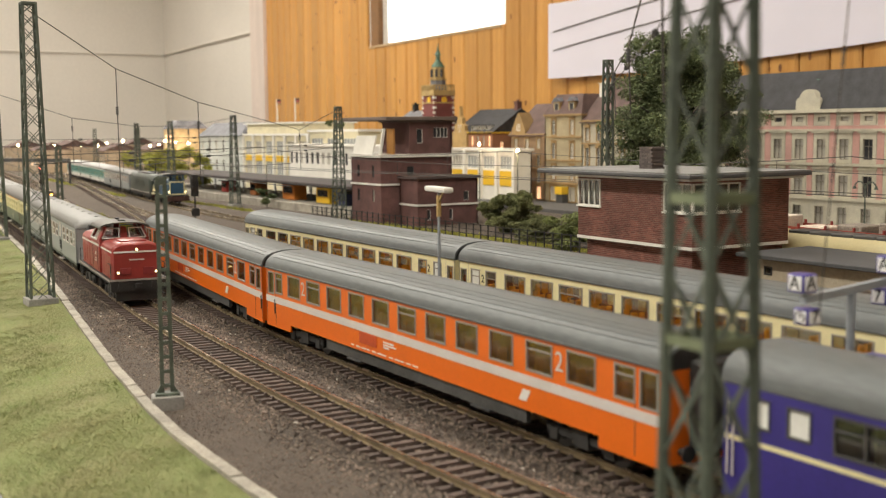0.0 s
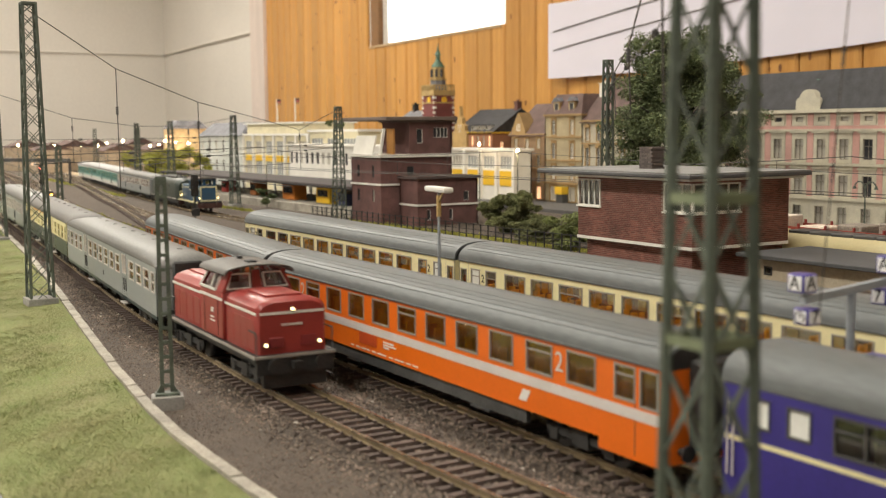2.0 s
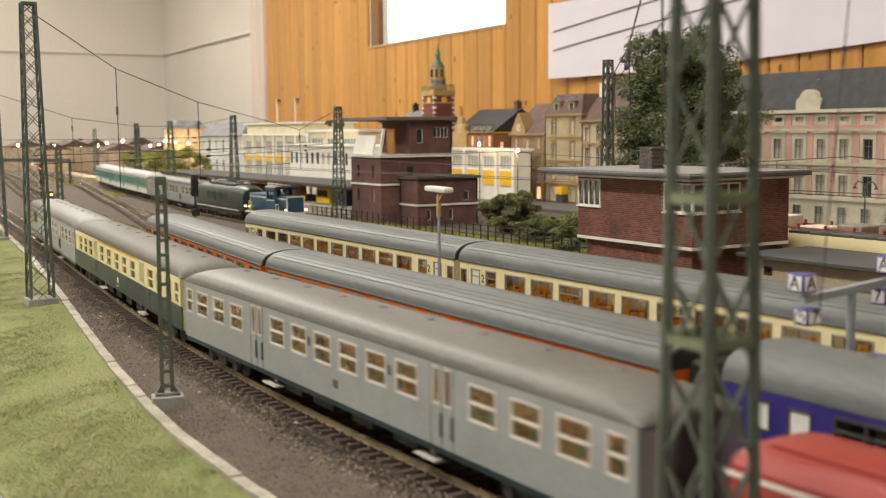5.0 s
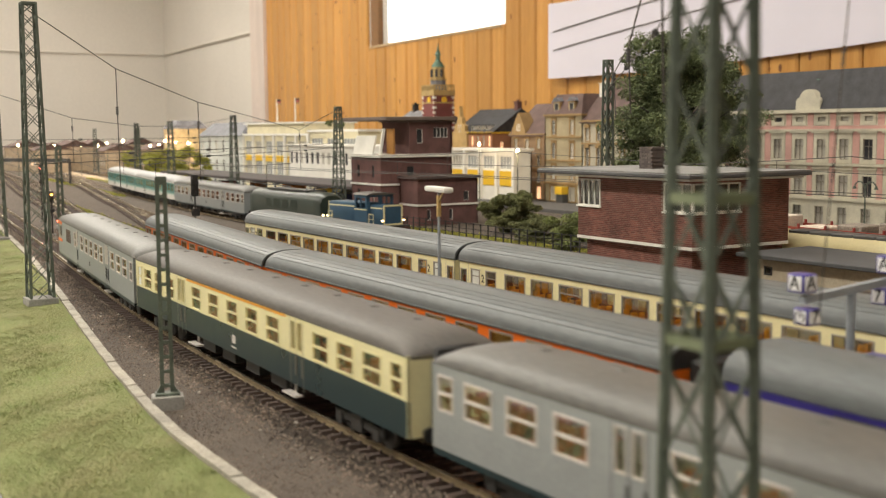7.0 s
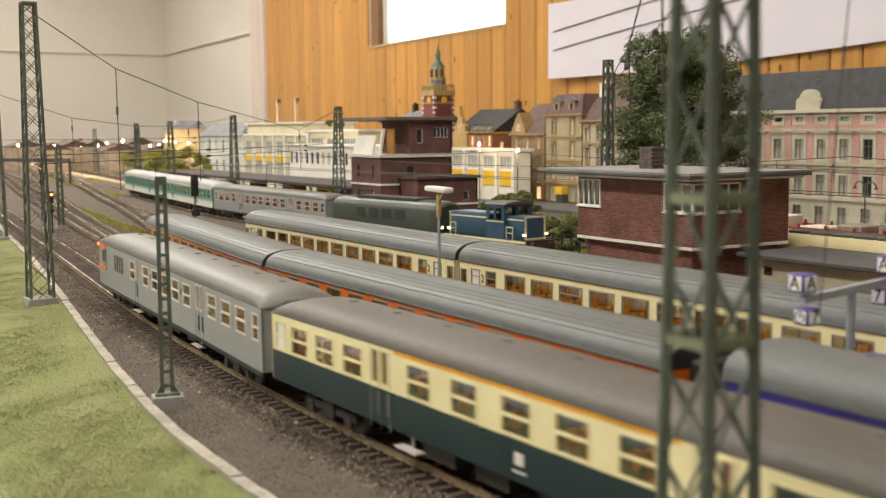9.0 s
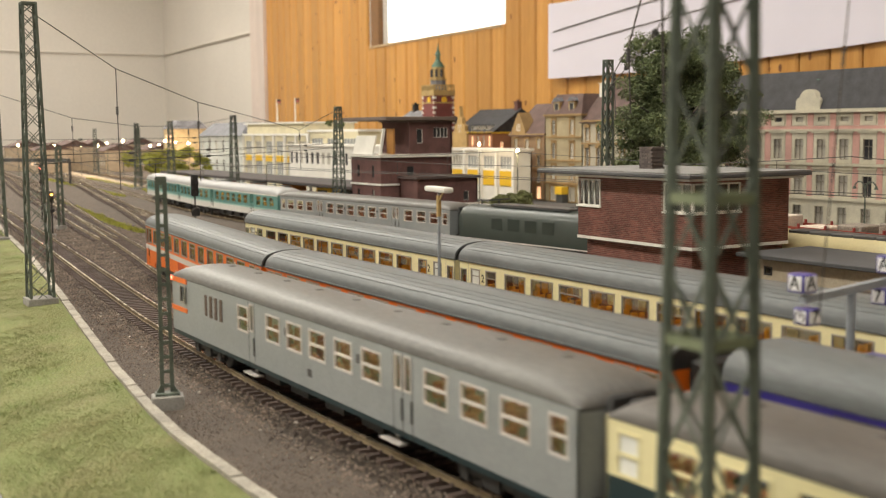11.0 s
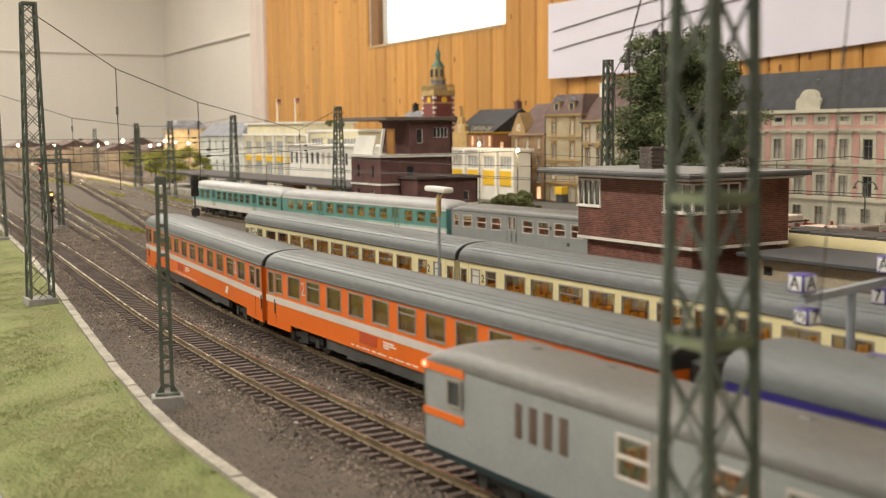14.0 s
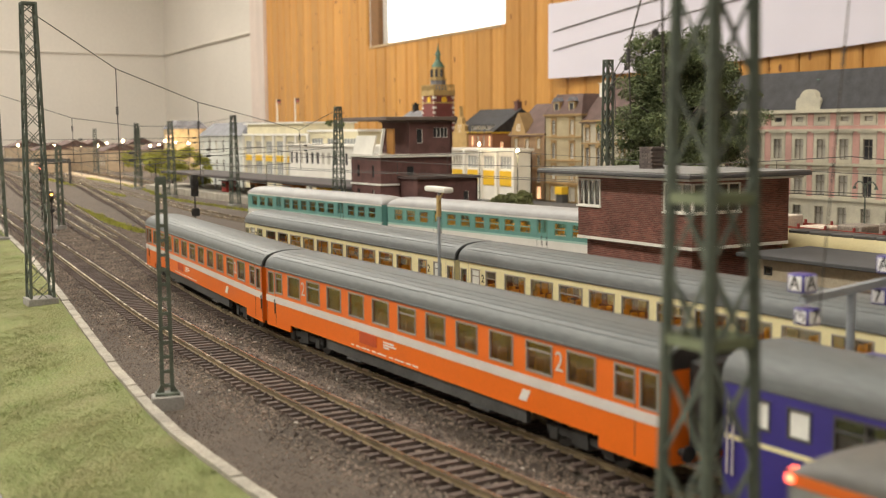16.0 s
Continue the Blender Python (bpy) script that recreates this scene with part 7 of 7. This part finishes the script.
    for k in range(11):
        z = z1 + 0.0036 + k * 0.00118
        for i in range(4):
            o = (k % 2) * 0.0014
            box(bm, cx - 0.006 + max(0, i * 0.003 - o), cx - 0.006 + min(0.012, i * 0.003 - o + 0.0027), cy - 0.005, cy + 0.005, z, z + 0.001)
        box(bm, cx - 0.0058, cx + 0.0058, cy - 0.0048, cy + 0.0048, z + 0.001, z + 0.00118)
    part("chimney", bm, mat("grey_brown_brick", (0.14, 0.115, 0.105), 0.85, island=0.25), ob, "grey-brown brick chimney stack")


signal_box()


def shed():
    ob = thing("flat_roofed_shed", (-0.4405, 0.452, -0.005), "beige flat-roofed shed with brown door beside the signal box", "shed")
    w, d, h = 0.13, 0.047, 0.041
    bm = bmesh.new()
    panel(bm, 0, w, 0, h, [(0.071, 0.084, 0, 0.031), (0.012, 0.016, 0.033, 0.036)], 0.0015, lambda u, v, q: (u, q, v))
    panel(bm, 0.0015, d, 0, h, [], 0.0015, lambda u, v, q: (w - q, u, v))
    box(bm, 0, w, d - 0.001, d, 0, h)
    box(bm, 0, 0.0015, 0.0015, d - 0.001, 0, h)
    part("wall", bm, mat("beige_brick", (0.40, 0.34, 0.25), 0.85, var=0.12, fine=500), ob)
    bm = bmesh.new()
    rbox(bm, -0.004, w + 0.004, -0.006, d + 0.004, h, h + 0.0022, 0.0004, 1)
    part("roof", bm, mat("dark_felt_roof", (0.075, 0.075, 0.078), 0.9), ob)
    bm = bmesh.new()
    rbox(bm, 0.0715, 0.0835, 0.0006, 0.0014, 0, 0.0305, 0.0002, 1)
    box(bm, 0.0815, 0.0825, -0.0004, 0.0008, 0.014, 0.0146)
    part("door", bm, mat("brown_door", (0.16, 0.12, 0.09), 0.6), ob)
    bm = bmesh.new()
    panel(bm, 0.0112, 0.0168, 0.0322, 0.0368, [(0.012, 0.016, 0.033, 0.036)], 0.0008, lambda u, v, q: (u, -0.0004 + q, v))
    part("vent_frame", bm, MBLACK, ob)


shed()


def parked_stock():
    coach("cream_railcar", "cream railcar with dark roof panels parked behind the shed", pose(-0.455, 0.527, -0.003), [(0.12 - 0.03 * i, 0.02, 0.022, 0.032, "") for i in range(9)], [(0.14, 0.009)], MCREAM, MCREAM, 0.02, mat("cream_roof_paint", (0.50, 0.43, 0.24), 0.45, var=0.06), None, glow=False, ribs=False, frame_mat=MCREAM, glass=MDARKP)
    ob = thing("roof_panel", (-0.455, 0.527, 0.0424), "row of dark rooftop panels on the cream railcar", "roof panel")
    for i in range(6):
        bm = bmesh.new()
        rbox(bm, -0.020 + i * 0.0155, -0.0055 + i * 0.0155, -0.008, 0.006, -0.0008, 0.0022, 0.0006, 1)
        part("panel", bm, MDGREY, ob)
    w = thing("open_wagon", (-0.62, 0.640, -0.005), "rusty red open wagon with stakes", "wagon")
    mr = mat("rust_red_wagon", (0.30, 0.055, 0.035), 0.7)
    bm = bmesh.new()
    box(bm, -0.16, 0.16, -0.0165, 0.0165, 0.0120, 0.0145)
    part("floor_plate", bm, mr, w)
    for sd in (-1, 1):
        bm = bmesh.new()
        box(bm, -0.16, 0.16, sd * 0.0165, sd * 0.0155, 0.0145, 0.0400)
        part("side_board", bm, mr, w)
        for i in range(14):
            bm = bmesh.new()
            bar(bm, (-0.155 + i * 0.0238, sd * 0.0170, 0.012), (-0.155 + i * 0.0238, sd * 0.0170, 0.0425), 0.0014)
            part("stake", bm, MRED, w)
    for k in (-1, 1):
        bogie(w, k * 0.11)
    mload = mat("mixed_load", (0.42, 0.36, 0.30), 0.8, var=0.3, objvar=0.5)
    for i in range(9):
        bm = bmesh.new()
        rbox(bm, -0.15 + i * 0.034, -0.13 + i * 0.034, -0.012, 0.010, 0.0145, 0.0405 + 0.003 * (i % 3), 0.001, 1)
        part("crate", bm, mload, w)


parked_stock()


def fence():
    ob = thing("railing", (0, 0, 0), "dark iron railing behind the far track", "fence")
    pts = [(-1.30 + i * 0.0125, 0.5855 + 0.02 * min(1, i / 40) if i < 60 else 0.6055) for i in range(58)]
    for a, b in zip(pts, pts[1:]):
        bm = bmesh.new()
        box(bm, a[0] - 0.0005, a[0] + 0.0005, a[1] - 0.0005, a[1] + 0.0005, -0.006, 0.0135)
        part("post", bm, MBLACK, ob)
        bm = bmesh.new()
        for z in (0.003, 0.0075, 0.0125):
            bar(bm, (a[0], a[1], z), (b[0], b[1], z), 0.0006)
        part("rail", bm, MBLACK, ob)


fence()


# ---------------------------------------------------------------- trees, bushes, lamps, far yard
def leaves(bm, c, r, n, rnd, size, squash=0.8):
    for _ in range(n):
        while True:
            p = Vector((rnd.uniform(-1, 1), rnd.uniform(-1, 1), rnd.uniform(-1, 1)))
            if 0.35 < p.length < 1:
                break
        p = Vector((p.x, p.y, p.z * squash)) * r
        q = c + p
        u = Vector((rnd.uniform(-1, 1), rnd.uniform(-1, 1), rnd.uniform(-0.6, 0.6))).normalized()
        v = u.cross(Vector((rnd.uniform(-1, 1), rnd.uniform(-1, 1), rnd.uniform(-1, 1)))).normalized()
        s = size * rnd.uniform(0.6, 1.4)
        bm.faces.new([bm.verts.new(q + u * s), bm.verts.new(q + v * s * 0.55), bm.verts.new(q - u * s), bm.verts.new(q - v * s * 0.55)])


def tree(x, y, z, h, w, label, seed, lm, clumps=46, n=260, size=0.0016, trunk=0.35, low=0.22):
    """A trunk with forking limbs; each limb ends in twigs that carry small leaf clumps, with gaps between the limbs."""
    rnd = random.Random(seed)
    ob = thing("tree", (x, y, z), label, "tree", "trees")
    bm = bmesh.new()
    bt = bmesh.new()
    top = Vector((0, 0, h * 0.70))
    rod(bt, (0, 0, 0), (0.002, 0, h * trunk), h * 0.022, h * 0.016, 8)
    rod(bt, (0.002, 0, h * trunk), top, h * 0.016, h * 0.005, 7)
    limbs = max(3, clumps // 6)
    for k in range(limbs):
        a = k * 2.4 + rnd.uniform(-0.4, 0.4)
        f = (k + 0.5) / limbs
        zz = h * (low + (0.86 - low) * f)
        env = w / 2 * math.sin(math.pi * min(0.97, 0.26 + f * 0.62)) ** 0.6
        tip = Vector((env * 0.74 * math.cos(a), env * 0.74 * math.sin(a), zz + h * 0.03))
        root = Vector((0.002, 0, min(h * 0.66, max(h * trunk * 0.5, zz - h * 0.10))))
        rod(bt, root, tip, h * 0.008, h * 0.003, 5, caps=False)
        for q in range(clumps // limbs):
            c = root.lerp(tip, rnd.uniform(0.55, 1.15)) + Vector((rnd.gauss(0, 1), rnd.gauss(0, 1), rnd.gauss(0, 0.6))) * w * 0.075
            leaves(bm, c, w * rnd.uniform(0.075, 0.13), n, rnd, size, rnd.uniform(0.45, 0.75))
            rod(bt, root.lerp(tip, 0.6), c, h * 0.003, h * 0.001, 4, caps=False)
    part("trunk", bt, MBARK, ob)
    part("crown", bm, lm, ob, "ragged leafy crown")
    return ob


tree(-0.922, 0.842, -0.005, 0.230, 0.150, "tall dark green broadleaf tree behind the signal box", 5, MLEAF, 280, 520, 0.0013)
tree(-0.905, 0.90, -0.005, 0.080, 0.06, "small dark green tree beside the pink house", 15, MLEAF, 24, 200, 0.0016)
tree(-1.02, 0.690, -0.006, 0.050, 0.066, "rounded green bush behind the railing", 6, mat("bush_leaves", (0.19, 0.20, 0.08), 0.8, island=0.4, bump=0), 72, 420, 0.0011, 0.2, 0.08)
tree(-0.83, 0.650, -0.006, 0.036, 0.075, "low green bush beside the signal box", 7, mat("fresh_green_leaves", (0.20, 0.23, 0.08), 0.8, island=0.4, bump=0), 72, 420, 0.0010, 0.2, 0.08)
tree(-0.92, 0.655, -0.006, 0.024, 0.055, "low green bush beside the railing", 8, mat("dull_green_leaves", (0.17, 0.18, 0.075), 0.8, island=0.4, bump=0), 60, 360, 0.0010, 0.2, 0.08)
for i, (x, y, h, w) in enumerate(((-2.15, 0.72, 0.075, 0.10), (-2.35, 0.74, 0.085, 0.12), (-2.6, 0.78, 0.08, 0.13), (-2.85, 0.82, 0.07, 0.12))):
    tree(x, y, -0.006, h, w, "yellow-green bushy tree in the far yard", 20 + i, MLEAFY, 26, 130, 0.0028, 0.2)
tree(-1.555, 0.628, -0.006, 0.034, 0.04, "green bush beside the platform canopy", 31, MLEAF, 20, 160, 0.0014, 0.2)
tree(-1.745, 0.83, 0.106, 0.016, 0.040, "roof garden shrub on the station wing", 33, MLEAF, 16, 120, 0.0014, 0.2)


def street_lamp(x, y, z, label="slim street lamp with glowing warm globe", r=0.0024):
    ob = thing("street_lamp", (x, y, -0.005), label, "street lamp", "street lamps")
    bm = bmesh.new()
    rod(bm, (0, 0, 0), (0, 0, z + 0.005 - r), 0.0010, 0.0007, 6)
    part("pole", bm, MMAST, ob)
    bm = bmesh.new()
    bmesh.ops.create_icosphere(bm, subdivisions=2, radius=r, matrix=Matrix.Translation((0, 0, z + 0.005)))
    part("globe", bm, MLAMPG, ob, "glowing globe")


for px, y, z in ((-1.440, 0.92, 0.0837), (-1.340, 0.92, 0.0756)):
    street_lamp(px, y, z)
for i, (bear, dist, z) in enumerate(((10.5, 3.10, 0.0762), (13.3, 3.05, 0.0749), (14.1, 3.0, 0.076), (14.5, 3.1, 0.081), (15.23, 3.02, 0.0854), (16.5, 3.0, 0.0734), (17.2, 3.0, 0.0845), (17.7, 2.99, 0.0814), (18.3, 2.9, 0.079), (18.95, 2.97, 0.0795), (20.25, 2.96, 0.0875), (16.0, 3.3, 0.074), (12.1, 3.3, 0.074), (16.9, 3.0, 0.076))):
    b = radians(bear)
    street_lamp(-dist * math.cos(b), dist * math.sin(b), z, "distant yard lamp with glowing globe", 0.0029 if i in (0, 1, 4, 6, 8, 9) else 0.0021)


# light of the glowing street and yard lamps
def lamp_light(x, y, z, watts):
    data = bpy.data.lights.new("lamp_light", "POINT")
    data.energy, data.color, data.shadow_soft_size = watts, (1.0, 0.72, 0.40), 0.004
    new("lamp_light", data).location = (x, y, z)


for x, y, z, watts in ((-1.440, 0.915, 0.077, 0.03), (-1.340, 0.915, 0.069, 0.03), (-2.93, 0.80, 0.070, 0.35), (-2.84, 0.93, 0.072, 0.35), (-2.97, 0.70, 0.068, 0.35)):
    lamp_light(x, y, z, watts)


def far_yard():
    rnd = random.Random(12)
    for i in range(9):
        b = radians(10.2 + i * 1.05)
        d = 3.6 + rnd.uniform(-0.3, 0.5)
        w = 0.11 * rnd.uniform(0.7, 1.4)
        z = 0.052 + rnd.uniform(0, 0.02)
        house("distant_house", "small beige house at the far end of the yard", -d * math.cos(b) - w, -d * math.cos(b), d * math.sin(b), d * math.sin(b) + 0.1, -0.005, z, [(z * 0.5, 0.012, 0.018, 4, "")], [], mat("far_plaster", (0.45, 0.36, 0.26), 0.9), ("gable", 0.02, MSLATEB), MTRIMW, [MGLOWP, MCURT], group="distant houses")
    house("yellow_villa", "pale yellow villa with a dark hipped roof, windows lit", -3.00, -2.915, 0.925, 1.02, -0.005, 0.115, [(0.095, 0.012, 0.02, 5, ""), (0.05, 0.012, 0.02, 5, "")], [], mat("villa_yellow", (0.55, 0.44, 0.28), 0.85), ("hip", 0.022, MSLATEG), MTRIMW, [MGLOWP, MCURT], group="distant houses")
    # dark footbridge in the distance
    fb = thing("footbridge", (-2.62, 0.44, 0.0), "dark steel footbridge over the yard tracks", "bridge")
    bm = bmesh.new()
    bar(bm, (-0.15, -0.16, 0.052), (0.06, 0.14, 0.047), 0.012, 0.008)
    part("deck", bm, MDGREY, fb)
    for k in (-1, 0, 1):
        bm = bmesh.new()
        rod(bm, (-0.045 + k * 0.105, -0.01 + k * 0.15, -0.005), (-0.045 + k * 0.105, -0.01 + k * 0.15, 0.048), 0.003)
        part("pier", bm, MDGREY, fb)
    # sandy loading road beside the far tracks, its pale warmth partly painted lamplight
    road = Line([(-3.6, 0.775), (-3.1, 0.735), (-2.7, 0.700), (-2.35, 0.672)])
    bm = bmesh.new()
    secs = []
    for i in range(31):
        q = road.s[-1] * i / 30
        p, d = road.at(q), road.way(q)
        o = Vector((-d.y, d.x, 0))
        p = Vector((p.x, p.y, 0))
        e = 0.017 + 0.004 * noise.noise((q * 9, 0, 3))
        secs.append([p + o * a + Vector((0, 0, b)) for a, b in ((-e, -0.008), (e, -0.008), (e * 0.9, -0.0036), (-e * 0.9, -0.0036))])
    loft(bm, secs)
    tagged(part("road", bm, mat("lamplit_sand", (0.42, 0.33, 0.22), 0.95, var=0.2, scale=40)), "sandy loading road beside the yard, paled in colour for lamplight", "road", kind="structure")
    # grassy strips between the tracks
    for k, (pts, w) in enumerate((([(-2.1, 0.432), (-1.905, 0.411), (-1.644, 0.391), (-1.40, 0.368), (-1.25, 0.360)], 0.013), ([(-2.9, 0.602), (-2.55, 0.578), (-2.25, 0.560), (-2.0, 0.544)], 0.012), ([(-2.9, 0.70), (-2.3, 0.655), (-1.9, 0.59), (-1.5, 0.585)], 0.010), ([(-1.30, 0.620), (-1.05, 0.628), (-0.75, 0.635), (-0.6, 0.64)], 0.018))):
        ln = Line(pts)
        bm = bmesh.new()
        for i in range(4200):
            s = rnd.uniform(0, ln.s[-1])
            p, d = ln.at(s), ln.way(s)
            o = rnd.gauss(0, 0.45) * w * (0.6 + 0.5 * noise.noise((p.x * 30, p.y * 30, k)))
            q = Vector((p.x - d.y * o, p.y + d.x * o, -0.0055))
            t = Vector((rnd.uniform(-1, 1), rnd.uniform(-1, 1), 0)) * 0.0012
            up = Vector((rnd.uniform(-1, 1) * 0.0014, rnd.uniform(-1, 1) * 0.0014, rnd.uniform(0.0015, 0.0042)))
            bm.faces.new([bm.verts.new(q - t), bm.verts.new(q + t), bm.verts.new(q + up)])
        tagged(part("grass_strip", bm, MLEAFY), "yellow-green weeds growing between the tracks", "grass", kind="stuff")
    # two flags on the station roof
    for x, z in ((-2.065, 0.1665), (-1.979, 0.1665)):
        f = thing("flag", (x, 0.86, 0.098), "small dark red and gold flag on a white pole", "flag", "flags")
        bm = bmesh.new()
        rod(bm, (0, 0, -0.0), (0, 0, z - 0.098), 0.0012, n=6)
        part("pole", bm, MTRIMW, f)
        for k, mm in enumerate((MBLACK, MRED, MOCHRE)):
            bm = bmesh.new()
            zt = z - 0.098 - 0.0035 * k
            loft(bm, [[(0.001 + 0.016 * j / 5, 0.001 * math.sin(j * 1.4), zt - 0.0035), (0.001 + 0.016 * j / 5, 0.001 * math.sin(j * 1.4) + 0.0004, zt - 0.0035), (0.001 + 0.016 * j / 5, 0.001 * math.sin(j * 1.4) + 0.0004, zt), (0.001 + 0.016 * j / 5, 0.001 * math.sin(j * 1.4), zt)] for j in range(6)])
            part("stripe", bm, mm, f)


far_yard()
YARD = Line([(-3.6, .735), (-2.8, .64), (-2.2, .54), (-1.8, .475), (-1.4, .428), (-1.1, .425), (-.85, .44)])
track(YARD, -3.4, -0.88, -0.001, "weathered yard track between the cream and far trains")
LOOP = Line([(-3.6, .60), (-2.8, .498), (-2.2, .417), (-1.8, .372), (-1.5, .337), (-1.3, .314), (-1.15, .2985)])
SIDING = Line([(-4.2, .66), (-3.4, .585), (-2.9, .535), (-2.4, .476), (-2.05, .434), (-1.8, .398)])
track(SIDING, -3.9, -1.82, -0.0008, "rusty siding in the far yard")
GOODS = Line([(-4.2, .86), (-3.6, .815), (-3.0, .775), (-2.6, .745), (-2.3, .72)])
track(GOODS, -3.9, -2.32, -0.0008, "weathered goods track in the far yard")
track(LOOP, -3.2, -1.17, -0.0006, "crossover track joining the orange coaches' track")


def gravel():
    rnd = random.Random(21)
    verts, faces = [], []
    pv, pf = [], []

    def stone(V, F, x, y, z, r):
        b = len(V)
        a = rnd.uniform(0, 6.28)
        for k in range(4):
            q = a + k * 1.57 + rnd.uniform(-0.4, 0.4)
            rr = r * rnd.uniform(0.7, 1.25)
            V.append((x + rr * math.cos(q), y + rr * math.sin(q), z + r * rnd.uniform(-0.25, 0.25)))
        V.append((x + r * rnd.uniform(-0.3, 0.3), y + r * rnd.uniform(-0.3, 0.3), z + r * rnd.uniform(0.55, 0.95)))
        V.append((x, y, z - r * 0.8))
        for k in range(4):
            F.append((b + k, b + (k + 1) % 4, b + 4))
            F.append((b + (k + 1) % 4, b + k, b + 5))

    def clear(x, y, r):
        for ln in (NEAR, MID):
            s = ln.find(x)
            p = ln.at(s)
            d = abs(y - p.y)
            if abs(d - 0.0086) < 0.0014 + r:
                return False, d
        return True, 0

    count = 0
    while count < 76000:
        f = rnd.random() ** 1.4
        x = -0.12 - f * 1.25
        yk = kerb_y(x) + 0.004
        y = yk + rnd.random() * (0.285 - yk + max(0, -x - 0.7) * 0.16)
        yn = NEAR.at(NEAR.find(x)).y
        fine = y < yn - 0.030
        if fine and rnd.random() < 0.35 - 0.5 * noise.noise((x * 25, y * 25, 3)):
            continue
        r = rnd.uniform(0.00032, 0.00085) * (0.6 if fine else 1.0)
        ok, d = clear(x, y, r)
        if not ok:
            continue
        dn = min(abs(y - yn), abs(y - MID.at(MID.find(x)).y))
        z = -0.0050 + 0.0016 * max(0, min(1, (0.024 - dn) / 0.008)) - (0.0004 if dn < 0.0150 else 0)
        count += 1
        if rnd.random() < 0.004:
            stone(pv, pf, x, y, z + 0.0003, r * 1.1)
        else:
            stone(verts, faces, x, y, z, r)
    for nm, V, F, mm, lab in (("gravel", verts, faces, MSTONE, "brown crushed stone ballast"), ("pale_gravel", pv, pf, MPALE, "scattered pale stones in the ballast")):
        me = bpy.data.meshes.new(nm)
        me.from_pydata(V, [], F)
        me.materials.append(mm)
        tagged(new(nm, me), lab, "gravel", kind="stuff")


gravel()


def grass():
    rnd = random.Random(22)
    verts, faces = [], []
    for _ in range(260000):
        f = rnd.random() ** 1.35
        x = -0.26 - f * 1.3
        k = kerb_y(x) - 0.0022
        y0 = 0.064 + 0.05 * max(0, -x - 0.8)
        y = y0 + rnd.random() * (k - y0)
        z = bank_z(x, y, (y - y0 + 0.002) / (k + 0.0007 - y0 + 0.002)) - 0.0004
        t = noise.noise((x * 32, y * 32, 5))
        L = rnd.uniform(0.0006, 0.0016) * (1 + 0.35 * t)
        a = 2.6 * noise.noise((x * 18, y * 18, 9)) + 0.6 + rnd.gauss(0, 1.1)
        lean = rnd.uniform(0.8, 2.4)
        w = 0.00010 + 0.00010 * f
        dx, dy = math.cos(a), math.sin(a)
        b = len(verts)
        verts += [(x - dy * w, y + dx * w, z), (x + dy * w, y - dx * w, z), (x + dx * L * lean, y + dy * L * lean, z + L)]
        faces.append((b, b + 1, b + 2))
    me = bpy.data.meshes.new("grass")
    me.from_pydata(verts, [], faces)
    me.materials.append(MGRASS)
    tagged(new("grass", me), "short dry green and straw grass fibres", "grass", kind="stuff")


grass()


def street_details():
    # curved double-arm lamp in front of the pink house
    ob = thing("arched_street_lamp", (-0.772, 0.952, -0.005), "dark arched street lamp in front of the pink house", "street lamp")
    bm = bmesh.new()
    rod(bm, (0, 0, 0), (0, 0, 0.046), 0.0011, 0.0008, 7)
    part("pole", bm, MMAST, ob)
    for sd in (-1, 1):
        bm = bmesh.new()
        pts = [Vector((sd * 0.007 * (1 - math.cos(a)), 0, 0.046 + 0.009 * math.sin(a))) for a in [k * math.pi / 12 for k in range(11)]]
        for p, q in zip(pts, pts[1:]):
            rod(bm, p, q, 0.0007, n=6, caps=False)
        part("arm", bm, MMAST, ob)
        bm = bmesh.new()
        rod(bm, pts[-1], pts[-1] - Vector((0, 0, 0.003)), 0.0010, 0.0022, 8)
        part("lamp_head", bm, MMAST, ob)
    # long dropper with two insulators hanging from the span beside the near mast
    d = thing("feeder_dropper", (0, 0, 0), "thin dark feeder dropper with two ribbed insulators", "overhead wire", "overhead wires")
    P0, P1 = Vector(DROP_A), Vector(DROP_B)
    wire_curve("wire", [P0.lerp(P1, k / 6) for k in range(7)], 0.00018, d)
    for f in (0.15, 0.52):
        bm = bmesh.new()
        for k in range(4):
            c = P0.lerp(P1, f + 0.016 * k)
            rod(bm, c, c.lerp(P1, 0.012), 0.00045, n=8)
        part("insulator", bm, MDGREY, d, "dark ribbed insulator")


DROP_A, DROP_B = (-0.187, 0.223, 0.1338), (-0.184, 0.212, 0.0597)
street_details()


# ---------------------------------------------------------------- movement
def motions():
    for ob, back, base in NEAR_TRAIN:
        walk(ob, [(k * 0.5, NEAR.ride(s_near(k * 0.5) - back, base)) for k in range(33)])
    for ob, back, base in FAR_TRAIN:
        walk(ob, [(k * 0.5, FAR.ride(s_far(k * 0.5) - back, base, ZFAR)) for k in range(33)])


motions()
